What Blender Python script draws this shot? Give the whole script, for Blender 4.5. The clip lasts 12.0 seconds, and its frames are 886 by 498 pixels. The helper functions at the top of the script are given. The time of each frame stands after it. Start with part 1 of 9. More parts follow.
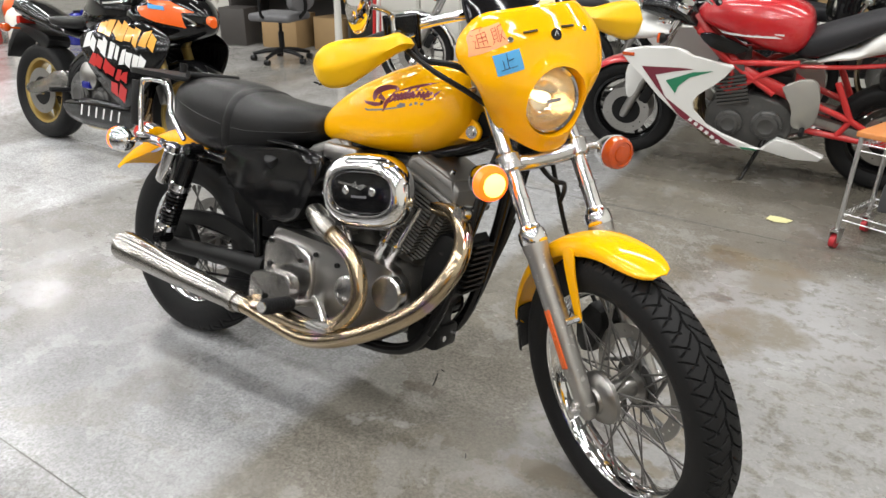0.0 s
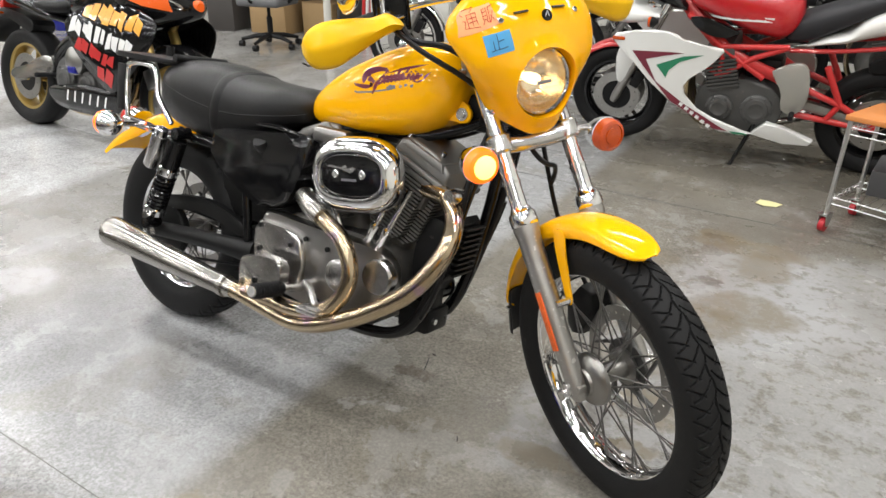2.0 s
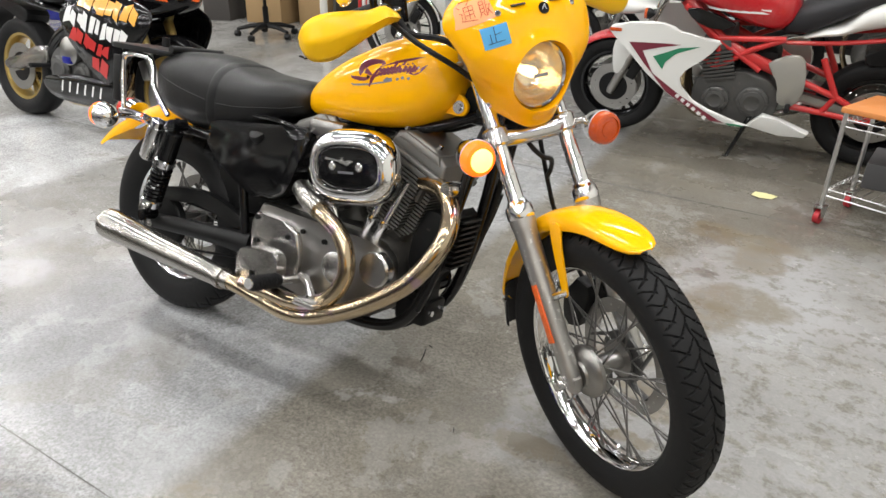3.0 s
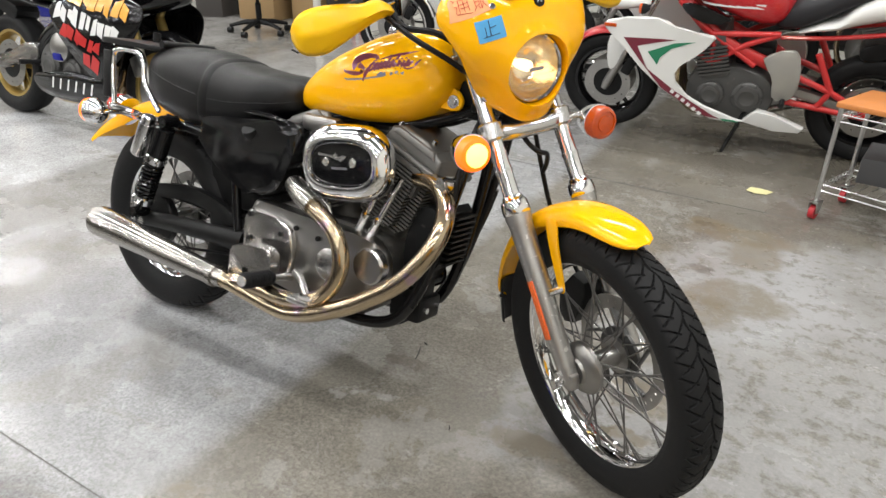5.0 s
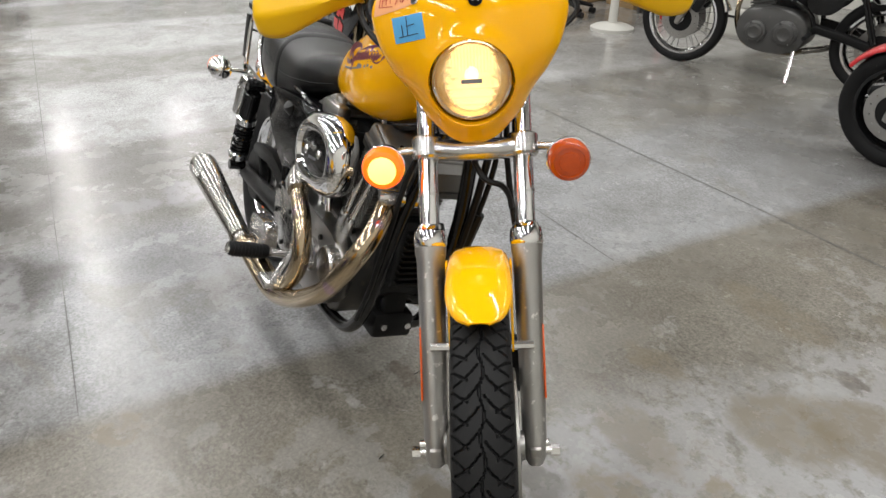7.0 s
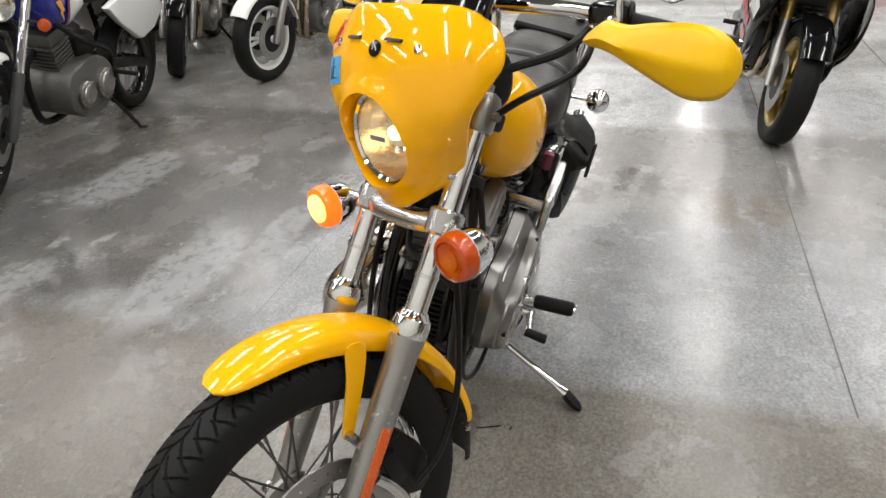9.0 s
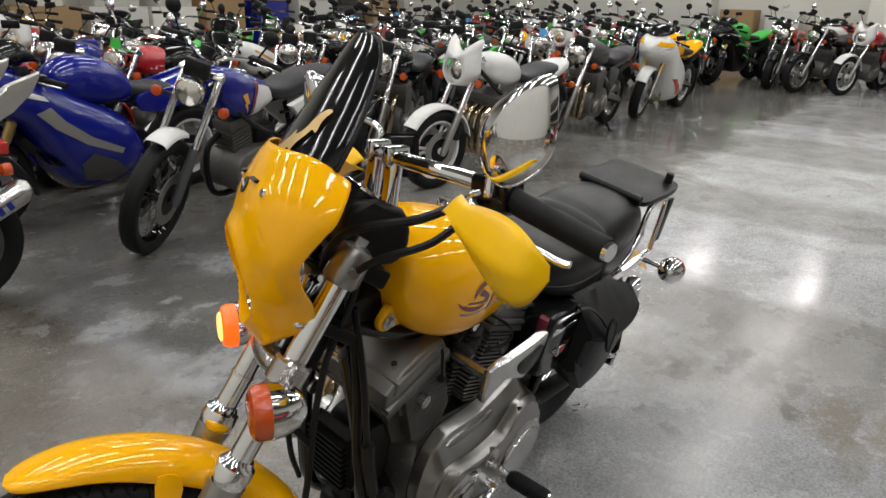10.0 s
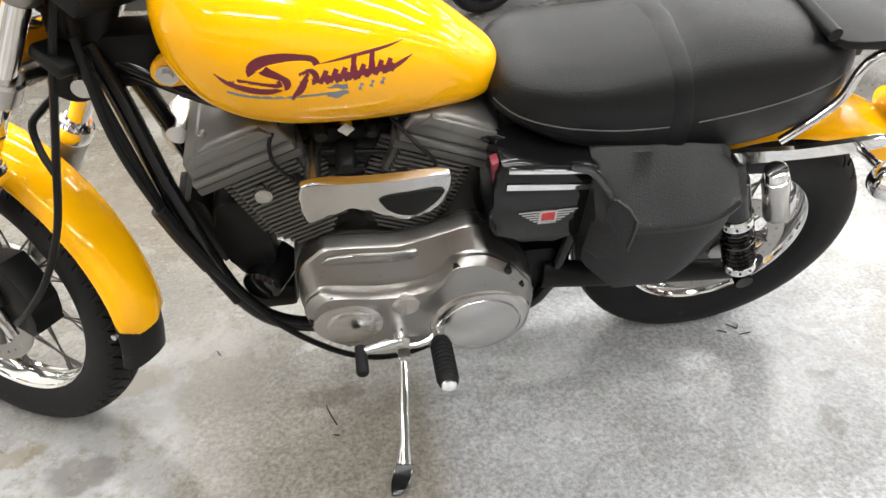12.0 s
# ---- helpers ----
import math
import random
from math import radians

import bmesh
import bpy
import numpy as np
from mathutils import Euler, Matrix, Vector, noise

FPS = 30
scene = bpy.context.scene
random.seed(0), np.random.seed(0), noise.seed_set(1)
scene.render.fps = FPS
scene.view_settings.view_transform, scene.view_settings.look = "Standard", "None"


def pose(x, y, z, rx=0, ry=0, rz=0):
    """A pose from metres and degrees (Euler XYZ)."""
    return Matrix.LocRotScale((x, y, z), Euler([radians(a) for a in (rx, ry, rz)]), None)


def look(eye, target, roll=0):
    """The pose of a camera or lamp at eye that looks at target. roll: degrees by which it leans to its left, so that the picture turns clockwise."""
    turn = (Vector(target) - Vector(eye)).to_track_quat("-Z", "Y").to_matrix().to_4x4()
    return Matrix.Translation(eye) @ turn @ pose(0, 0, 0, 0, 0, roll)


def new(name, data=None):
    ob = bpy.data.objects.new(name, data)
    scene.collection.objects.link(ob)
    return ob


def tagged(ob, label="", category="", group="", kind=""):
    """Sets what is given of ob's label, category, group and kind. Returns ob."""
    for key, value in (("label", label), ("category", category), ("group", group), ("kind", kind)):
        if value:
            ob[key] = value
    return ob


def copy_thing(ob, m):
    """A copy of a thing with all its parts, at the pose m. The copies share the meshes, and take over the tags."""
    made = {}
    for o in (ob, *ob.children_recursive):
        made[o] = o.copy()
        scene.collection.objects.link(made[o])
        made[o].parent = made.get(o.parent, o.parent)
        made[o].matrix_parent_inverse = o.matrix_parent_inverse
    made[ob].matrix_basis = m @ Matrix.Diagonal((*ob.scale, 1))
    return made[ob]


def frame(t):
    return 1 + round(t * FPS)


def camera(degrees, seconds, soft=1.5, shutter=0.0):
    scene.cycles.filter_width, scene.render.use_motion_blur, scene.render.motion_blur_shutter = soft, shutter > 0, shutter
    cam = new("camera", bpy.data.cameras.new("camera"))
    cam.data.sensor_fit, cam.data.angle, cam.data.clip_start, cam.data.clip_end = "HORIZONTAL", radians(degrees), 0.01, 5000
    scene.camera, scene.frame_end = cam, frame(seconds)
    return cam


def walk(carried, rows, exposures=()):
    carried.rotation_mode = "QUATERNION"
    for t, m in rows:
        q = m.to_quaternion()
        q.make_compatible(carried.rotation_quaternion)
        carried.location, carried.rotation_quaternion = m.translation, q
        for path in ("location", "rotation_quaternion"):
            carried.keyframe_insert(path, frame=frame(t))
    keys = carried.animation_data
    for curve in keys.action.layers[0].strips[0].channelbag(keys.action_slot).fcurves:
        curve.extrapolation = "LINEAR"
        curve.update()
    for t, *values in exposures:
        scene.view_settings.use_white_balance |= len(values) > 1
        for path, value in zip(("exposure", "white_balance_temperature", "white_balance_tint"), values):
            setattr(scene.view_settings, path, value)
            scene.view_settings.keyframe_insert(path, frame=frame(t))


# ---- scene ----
cam = camera(64.9, 12.0)
PATH = [
    (0, (2.03, -1.213, 1.304), (0.919, 0.226, 0.47), 0.8),
    (0.5, (2.033, -1.207, 1.3), (0.933, 0.237, 0.46), 0.6),
    (1, (2.032, -1.208, 1.301), (0.94, 0.237, 0.453), 0.7),
    (1.5, (2.032, -1.209, 1.3), (0.945, 0.235, 0.442), 0.6),
    (2, (2.031, -1.213, 1.292), (0.95, 0.23, 0.426), 0.9),
    (2.5, (2.032, -1.214, 1.298), (0.961, 0.226, 0.415), 0.8),
    (3, (2.032, -1.216, 1.299), (0.967, 0.224, 0.409), 1.1),
    (5, (2.023, -1.205, 1.289), (0.972, 0.242, 0.392), 1.1),
    (5.5, (2.07, -1.106, 1.294), (1.013, 0.334, 0.395), 5.7),
    (6, (2.259, -0.892, 1.296), (1.091, 0.451, 0.384), 8.0),
    (6.5, (2.332, -0.652, 1.28), (0.941, 0.449, 0.355), 5.6),
    (7, (2.406, -0.375, 1.298), (0.799, 0.331, 0.339), 1.0),
    (7.2, (2.461, -0.25, 1.288), (0.795, 0.293, 0.324), -0.1),
    (8.8, (2.282, 0.563, 1.299), (0.754, 0.0, 0.139), -5.3),
    (9, (2.219, 0.679, 1.352), (0.613, 0.008, 0.367), -3.2),
    (9.5, (2.059, 0.901, 1.38), (0.41, -0.007, 0.704), -1.5),
    (10, (1.832, 1.089, 1.378), (0.417, -0.146, 0.689), 1.1),
    (10.5, (1.618, 1.291, 1.303), (0.771, -0.339, 0.511), -0.5),
    (11, (1.391, 1.349, 1.238), (0.967, -0.32, 0.221), -2.1),
    (11.5, (1.078, 1.343, 1.227), (0.761, -0.301, 0.133), -1.4),
    (12, (0.725, 1.28, 1.219), (0.592, -0.325, 0.033), -0.7),
]
EXPOSURE = [(0, 0.02), (5.5, 0.0), (6, -0.06), (6.5, -0.13), (7, -0.32), (7.4, -0.35), (8.6, -0.25), (9, -0.28), (9.3, -0.57), (10, -0.75), (10.5, -0.36), (11, 0.24), (11.5, 0.35), (12, 0.6)]
walk(cam, [(t, look(eye, target, roll)) for t, eye, target, roll in PATH], EXPOSURE)

# ---- light: rows of tube lamps under the roof of a closed hall ----
ROOM = Matrix.Rotation(radians(5.3), 4, "Z")      # the hall stands at a slight angle to the bike
CEIL = 4.6
world = bpy.data.worlds.new("world")
scene.world = world
world.use_nodes = True
world.node_tree.nodes["Background"].inputs[0].default_value = (0.8, 0.9, 1.0, 1)
world.node_tree.nodes["Background"].inputs[1].default_value = 0.5


def area(name, x, y, z, sx, sy, watts, color):
    data = bpy.data.lights.new(name, "AREA")
    data.shape, data.size, data.size_y, data.energy, data.color = "RECTANGLE", sx, sy, watts, color
    ob = new(name, data)
    ob.matrix_world = ROOM @ pose(x, y, z)
    return ob


TUBES = [(x, y) for y in (-8.4, -5.4, -3.1, -0.8, 1.5, 3.8) for x in (-13.4, -9.5, -6.2, -2.9, 0.4, 3.4)]
for tx, ty in TUBES:
    area("tube_light", tx, ty, CEIL - 0.16, 2.3, 0.2, 61, (0.972, 0.965, 0.945))


# ---- materials ----
def surface(name, base, rough=0.5, metal=0.0, coat=0.0, vary=0.12, scale=9.0, bump=0.0, fine=180.0, rand=0.0,
            rvary=0.12, stain=None, stain_at=0.62, emit=None, power=0.0, alpha=1.0):
    """A node material: two scales of noise in colour and gloss, a fine relief, and stains with their own shape."""
    m = bpy.data.materials.new(name)
    m.use_nodes = True
    nt = m.node_tree
    n, link = nt.nodes, nt.links.new
    b = n["Principled BSDF"]
    tc = n.new("ShaderNodeTexCoord")
    big = n.new("ShaderNodeTexNoise")
    big.inputs["Scale"].default_value, big.inputs["Detail"].default_value = scale, 6.0
    small = n.new("ShaderNodeTexNoise")
    small.inputs["Scale"].default_value, small.inputs["Detail"].default_value = fine, 3.0
    link(tc.outputs["Object"], big.inputs["Vector"])
    link(tc.outputs["Object"], small.inputs["Vector"])
    mix = n.new("ShaderNodeMix")
    mix.data_type = "RGBA"
    mix.inputs[6].default_value = (*[c * (1 - vary) for c in base], 1)
    mix.inputs[7].default_value = (*[min(1, c * (1 + vary)) for c in base], 1)
    add = n.new("ShaderNodeMath")
    add.operation = "MULTIPLY_ADD"
    add.inputs[1].default_value, add.inputs[2].default_value = 0.4, 0.0
    link(small.outputs[0], add.inputs[0])
    add2 = n.new("ShaderNodeMath")
    add2.operation = "MULTIPLY_ADD"
    add2.inputs[1].default_value = 0.6
    link(big.outputs[0], add2.inputs[0])
    link(add.outputs[0], add2.inputs[2])
    link(add2.outputs[0], mix.inputs[0])
    col = mix.outputs[2]
    if rand:
        info = n.new("ShaderNodeObjectInfo")
        hsv = n.new("ShaderNodeHueSaturation")
        rr = n.new("ShaderNodeMapRange")
        rr.inputs[3].default_value, rr.inputs[4].default_value = 1 - rand, 1 + rand
        link(info.outputs["Random"], rr.inputs[0])
        link(rr.outputs[0], hsv.inputs["Value"])
        link(col, hsv.inputs["Color"])
        col = hsv.outputs[0]
    if stain:
        ramp = n.new("ShaderNodeValToRGB")
        ramp.color_ramp.elements[0].position, ramp.color_ramp.elements[1].position = stain_at, stain_at + 0.06
        sn = n.new("ShaderNodeTexNoise")
        sn.inputs["Scale"].default_value, sn.inputs["Detail"].default_value = scale * 2.3, 8.0
        link(tc.outputs["Object"], sn.inputs["Vector"])
        link(sn.outputs[0], ramp.inputs[0])
        m2 = n.new("ShaderNodeMix")
        m2.data_type = "RGBA"
        m2.inputs[7].default_value = (*stain, 1)
        link(ramp.outputs[0], m2.inputs[0])
        link(col, m2.inputs[6])
        col = m2.outputs[2]
    link(col, b.inputs["Base Color"])
    rm = n.new("ShaderNodeMapRange")
    rm.inputs[3].default_value, rm.inputs[4].default_value = max(0.02, rough - rvary), min(1, rough + rvary)
    link(add2.outputs[0], rm.inputs[0])
    link(rm.outputs[0], b.inputs["Roughness"])
    b.inputs["Metallic"].default_value = metal
    b.inputs["Coat Weight"].default_value = coat
    b.inputs["Coat Roughness"].default_value = 0.04
    if bump:
        bp = n.new("ShaderNodeBump")
        bp.inputs["Strength"].default_value, bp.inputs["Distance"].default_value = bump, 0.002
        link(small.outputs[0], bp.inputs["Height"])
        link(bp.outputs[0], b.inputs["Normal"])
    if emit:
        b.inputs["Emission Color"].default_value = (*emit, 1)
        b.inputs["Emission Strength"].default_value = power
    if alpha < 1:
        b.inputs["Alpha"].default_value = alpha
    return m


YELLOW = surface("yellow_paint", (0.98, 0.47, 0.002), 0.07, 0, 0.0, 0.03, 5, 0, 300, 0, 0.03)
GUARD = surface("yellow_plastic", (0.96, 0.55, 0.004), 0.3, 0, 0.0, 0.05, 12, 0.05, 300, 0, 0.06, (0.55, 0.3, 0.02), 0.74)
CHROME = surface("chrome", (0.86, 0.86, 0.87), 0.06, 1, 0, 0.03, 14, 0, 200, 0, 0.05)
CHROME_OLD = surface("worn_chrome", (0.72, 0.71, 0.7), 0.2, 1, 0, 0.1, 25, 0.06, 300, 0, 0.12, (0.35, 0.3, 0.26), 0.68)
ALLOY = surface("cast_aluminium", (0.34, 0.332, 0.32), 0.33, 1, 0, 0.12, 18, 0.03, 500, 0, 0.12, (0.3, 0.28, 0.26), 0.66)
ALLOY_POL = surface("polished_aluminium", (0.56, 0.55, 0.54), 0.24, 1, 0, 0.1, 14, 0.0, 400, 0, 0.1, (0.4, 0.38, 0.36), 0.7)
ENGINE_GREY = surface("silver_engine_paint", (0.105, 0.102, 0.096), 0.5, 0.4, 0, 0.16, 22, 0.2, 400, 0, 0.1, (0.16, 0.14, 0.12), 0.62)
FORK_GREY = surface("corroded_alloy", (0.4, 0.39, 0.375), 0.36, 0.92, 0, 0.2, 30, 0.12, 350, 0, 0.14, (0.72, 0.71, 0.68), 0.63)
ROCKER = surface("weathered_rocker_alloy", (0.21, 0.205, 0.197), 0.46, 0.75, 0, 0.2, 26, 0.12, 350, 0, 0.12, (0.2, 0.185, 0.17), 0.6)
ENGINE_DARK = surface("dark_engine_paint", (0.085, 0.084, 0.082), 0.42, 0.4, 0, 0.2, 18, 0.2, 400, 0, 0.12, (0.14, 0.13, 0.12), 0.66)
SPOKE = surface("dull_spoke_steel", (0.16, 0.155, 0.15), 0.38, 0.8, 0, 0.1, 30)
STEEL = surface("brushed_steel", (0.4, 0.385, 0.36), 0.24, 1, 0, 0.1, 12, 0.05, 500, 0, 0.1)
TINTED = surface("heat_tinted_steel", (0.52, 0.42, 0.29), 0.17, 1, 0, 0.32, 7, 0.03, 300, 0, 0.08, (0.5, 0.36, 0.42), 0.6)
BLACK = surface("black_paint", (0.005, 0.005, 0.0055), 0.09, 0, 0.0, 0.2, 20, 0.0, 300, 0, 0.06)
BLACK_MATT = surface("matt_black_metal", (0.007, 0.007, 0.0072), 0.42, 0, 0, 0.25, 20, 0.15, 300, 0, 0.12, (0.03, 0.028, 0.025), 0.68)
PLASTIC = surface("black_plastic", (0.008, 0.008, 0.0085), 0.4, 0, 0, 0.2, 30, 0.15, 600, 0, 0.1)
RUBBER = surface("tyre_rubber", (0.011, 0.011, 0.0115), 0.55, 0, 0, 0.22, 24, 0.25, 500, 0, 0.1, (0.03, 0.028, 0.026), 0.68)
GRIP = surface("grip_rubber", (0.01, 0.01, 0.011), 0.6, 0, 0, 0.15, 40, 0.4, 700)
LEATHER = surface("black_vinyl", (0.006, 0.006, 0.0065), 0.34, 0, 0, 0.2, 16, 0.35, 420, 0, 0.1)
BAG = surface("worn_black_leather", (0.01, 0.01, 0.0105), 0.42, 0, 0, 0.3, 12, 0.5, 260, 0, 0.12, (0.035, 0.034, 0.032), 0.68)
STITCH = surface("grey_thread", (0.07, 0.068, 0.065), 0.8)
DISC = surface("brake_steel", (0.42, 0.41, 0.39), 0.4, 1, 0, 0.12, 10, 0.1, 600, 0, 0.1, (0.33, 0.29, 0.25), 0.68)
ORANGE_ON = surface("lit_amber_lens", (0.8, 0.16, 0.01), 0.25, 0, 0.5, 0.1, 60, 0.3, 300, 0, 0.05, None, 0, (1.0, 0.11, 0.003), 1.7)
LENS_CORE_ON = surface("lit_lens_core", (1, 0.8, 0.4), 0.3, 0, 0, 0.02, 9, 0, 100, 0, 0.05, None, 0, (1.0, 0.5, 0.08), 3.2)
ORANGE = surface("amber_lens", (0.5, 0.065, 0.003), 0.12, 0, 0.6, 0.35, 50, 0.5, 160, 0, 0.06)
REFLECTOR = surface("orange_reflector", (0.72, 0.11, 0.01), 0.28, 0, 0.4, 0.2, 300, 0.3, 900)
RED_LENS = surface("red_lens", (0.5, 0.02, 0.012), 0.22, 0, 0.6, 0.15, 60, 0.2, 300)
MAROON = surface("maroon_decal", (0.16, 0.012, 0.03), 0.35, 0, 0.3, 0.1, 30)
GREY_DECAL = surface("grey_decal", (0.2, 0.2, 0.22), 0.4, 0.2, 0.2, 0.1, 30)
GOLD = surface("gold_foil", (0.62, 0.42, 0.17), 0.35, 0.5, 0, 0.2, 50)
PAPER_ORANGE = surface("orange_paper", (0.86, 0.4, 0.18), 0.8, 0, 0, 0.06, 12)
PAPER_BLUE = surface("blue_paper", (0.09, 0.36, 0.66), 0.8, 0, 0, 0.06, 12)
INK_RED = surface("red_ink", (0.5, 0.03, 0.02), 0.7)
INK = surface("dark_ink", (0.03, 0.04, 0.08), 0.7)
WHITE = surface("white_paint", (0.72, 0.72, 0.7), 0.32, 0, 0.6, 0.04, 8, 0, 300, 0, 0.06, (0.5, 0.48, 0.45), 0.74)
RED = surface("red_paint", (0.46, 0.012, 0.018), 0.28, 0, 0.8, 0.06, 8, 0, 300, 0, 0.06)
RED_FRAME = surface("red_frame_paint", (0.5, 0.02, 0.02), 0.36, 0, 0.4, 0.08, 14)
GREEN = surface("green_decal", (0.02, 0.2, 0.1), 0.4)
BLUE = surface("blue_paint", (0.006, 0.011, 0.2), 0.16, 0, 0.3, 0.08, 8, 0, 300, 0, 0.06)
ORANGE_PAINT = surface("orange_paint", (0.85, 0.13, 0.012), 0.3, 0, 0.7, 0.05, 8)
AMBER_PAINT = surface("amber_paint", (0.8, 0.36, 0.03), 0.35, 0, 0.5, 0.05, 8)
CHALK_DECAL = surface("white_decal", (0.75, 0.75, 0.74), 0.4, 0, 0.3, 0.05, 8)
GOLD_WHEEL = surface("gold_cast_wheel", (0.5, 0.36, 0.12), 0.35, 0.8, 0.2, 0.1, 20)
SILVER_PAINT = surface("silver_paint", (0.42, 0.41, 0.38), 0.35, 0.6, 0.4, 0.08, 14)
LIME = surface("green_plastic", (0.05, 0.5, 0.06), 0.5, 0, 0.1, 0.06, 10)
GREY_PLASTIC = surface("grey_plastic", (0.06, 0.06, 0.063), 0.55, 0, 0, 0.12, 20, 0.15, 500)
GREY_SEAT = surface("grey_black_seat_cover", (0.02, 0.02, 0.023), 0.5, 0, 0, 0.15, 20, 0.3, 400)


def glass(name, tint, rough=0.03, alpha=0.25):
    m = surface(name, tint, rough, 0, 0.0, 0.02, 4, 0, 100, 0, 0.01)
    b = m.node_tree.nodes["Principled BSDF"]
    b.inputs["Transmission Weight"].default_value = 1.0
    b.inputs["IOR"].default_value = 1.25
    return m


LENS = surface("clear_lens", (0.95, 0.93, 0.88), 0.05, 0, 0.5, 0.02, 4, 0, 100, 0, 0.02, None, 0, None, 0, 0.1)
SMOKED = surface("smoked_acrylic", (0.008, 0.008, 0.009), 0.09, 0, 0.0, 0.05, 6, 0, 200, 0, 0.03)
_t = SMOKED.node_tree.nodes["Principled BSDF"]
_t.inputs["Transmission Weight"].default_value = 0.35
REFLECT = surface("lamp_reflector", (0.9, 0.88, 0.84), 0.16, 1, 0, 0.08, 60, 0.5, 90)
REFLECT_ON = surface("lit_lamp_reflector", (0.9, 0.74, 0.52), 0.16, 1, 0, 0.2, 40, 0.3, 60, 0, 0.1, None, 0, (1.0, 0.5, 0.15), 0.05)
MIRROR = surface("mirror_glass", (0.9, 0.91, 0.92), 0.02, 1, 0, 0.01, 4, 0, 100, 0, 0.01)
LAMP_ON = surface("lit_headlamp_bulb", (1, 0.9, 0.7), 0.3, 0, 0, 0.02, 9, 0, 100, 0, 0.05, None, 0, (1.0, 0.78, 0.42), 2.6)

for _m, _s in ((YELLOW, 0.45), (GUARD, 0.35), (BLACK, 0.4), (BLACK_MATT, 0.2), (PLASTIC, 0.22), (RUBBER, 0.17), (GRIP, 0.2), (LEATHER, 0.3), (BAG, 0.26), (GREY_SEAT, 0.3)):
    _m.node_tree.nodes["Principled BSDF"].inputs["Specular IOR Level"].default_value = _s


# ---- mesh building ----
def part(name, bm, material, parent, label="", m=None, smooth=True, sharp=38):
    """Links a bmesh as ONE mesh object under a thing or under a part."""
    bmesh.ops.recalc_face_normals(bm, faces=bm.faces)
    for f in bm.faces:
        f.smooth = smooth
    me = bpy.data.meshes.new(name)
    bm.to_mesh(me)
    bm.free()
    if smooth:
        me.set_sharp_from_angle(angle=radians(sharp))
    me.materials.append(material)
    ob = new(name, me)
    ob.parent = parent
    if m is not None:
        ob.matrix_basis = m
    return tagged(ob, label)


def thing(name, label, category, m=None, group=""):
    ob = new(name)
    ob.empty_display_size = 0.1
    if m is not None:
        ob.matrix_basis = m
    return tagged(ob, label, category, group)


def single(name, bm, material, label, category, m=None, group="", kind=""):
    ob = part(name, bm, material, None, label, m)
    return tagged(ob, label, category, group, kind)


def V(*p):
    return Vector(p)


def curve(pts, n=6):
    """Points of a smooth line through pts."""
    p = [Vector(q) for q in pts]
    p = [2 * p[0] - p[1]] + p + [2 * p[-1] - p[-2]]
    out = []
    for i in range(1, len(p) - 2):
        a, b, c, d = p[i - 1:i + 3]
        for k in range(n):
            t = k / n
            out.append(0.5 * (2 * b + (c - a) * t + (2 * a - 5 * b + 4 * c - d) * t * t + (3 * b - a - 3 * c + d) * t ** 3))
    return out + [p[-2]]


def lerp_table(table, x):
    """A row of values between the rows of a table by its first column."""
    for a, b in zip(table, table[1:]):
        if a[0] <= x <= b[0]:
            t = (x - a[0]) / (b[0] - a[0])
            t2 = t
            return [p + (q - p) * t2 for p, q in zip(a[1:], b[1:])]
    return list(table[0][1:] if x < table[0][0] else table[-1][1:])


def ring_faces(bm, rings, closed=False, cap=True):
    k = len(rings)
    for i in range(k if closed else k - 1):
        a, b = rings[i], rings[(i + 1) % k]
        n = len(a)
        for j in range(n):
            try:
                bm.faces.new((a[j], a[(j + 1) % n], b[(j + 1) % n], b[j]))
            except ValueError:
                pass
    if cap and not closed:
        for r in (rings[0], rings[-1]):
            try:
                bm.faces.new(r)
            except ValueError:
                pass


def tube(bm, pts, r, seg=12, closed=False, cap=True, flat=1.0):
    """A round bar along pts; r is one radius or one for each point; flat squeezes it."""
    pts = [Vector(p) for p in pts]
    n = len(pts)
    rr = r if isinstance(r, (list, tuple)) else [r] * n
    if len(rr) != n:
        rr = [rr[min(int(i * (len(rr) - 1) / (n - 1)), len(rr) - 2)] * (1 - ((i * (len(rr) - 1) / (n - 1)) % 1 if i < n - 1 else 1))
              + rr[min(int(i * (len(rr) - 1) / (n - 1)) + 1, len(rr) - 1)] * ((i * (len(rr) - 1) / (n - 1)) % 1 if i < n - 1 else 1) for i in range(n)]
    rings, side = [], None
    for i, p in enumerate(pts):
        if closed:
            t = pts[(i + 1) % n] - pts[i - 1]
        else:
            t = pts[min(i + 1, n - 1)] - pts[max(i - 1, 0)]
        t.normalize()
        if side is None:
            side = t.cross(V(0, 0, 1) if abs(t.z) < 0.9 else V(0, 1, 0)).normalized()
        side = (side - t * side.dot(t)).normalized()
        up = t.cross(side)
        rings.append([bm.verts.new(p + side * rr[i] * math.cos(a) + up * rr[i] * flat * math.sin(a))
                      for a in [j * math.tau / seg for j in range(seg)]])
    ring_faces(bm, rings, closed, cap)
    return bm


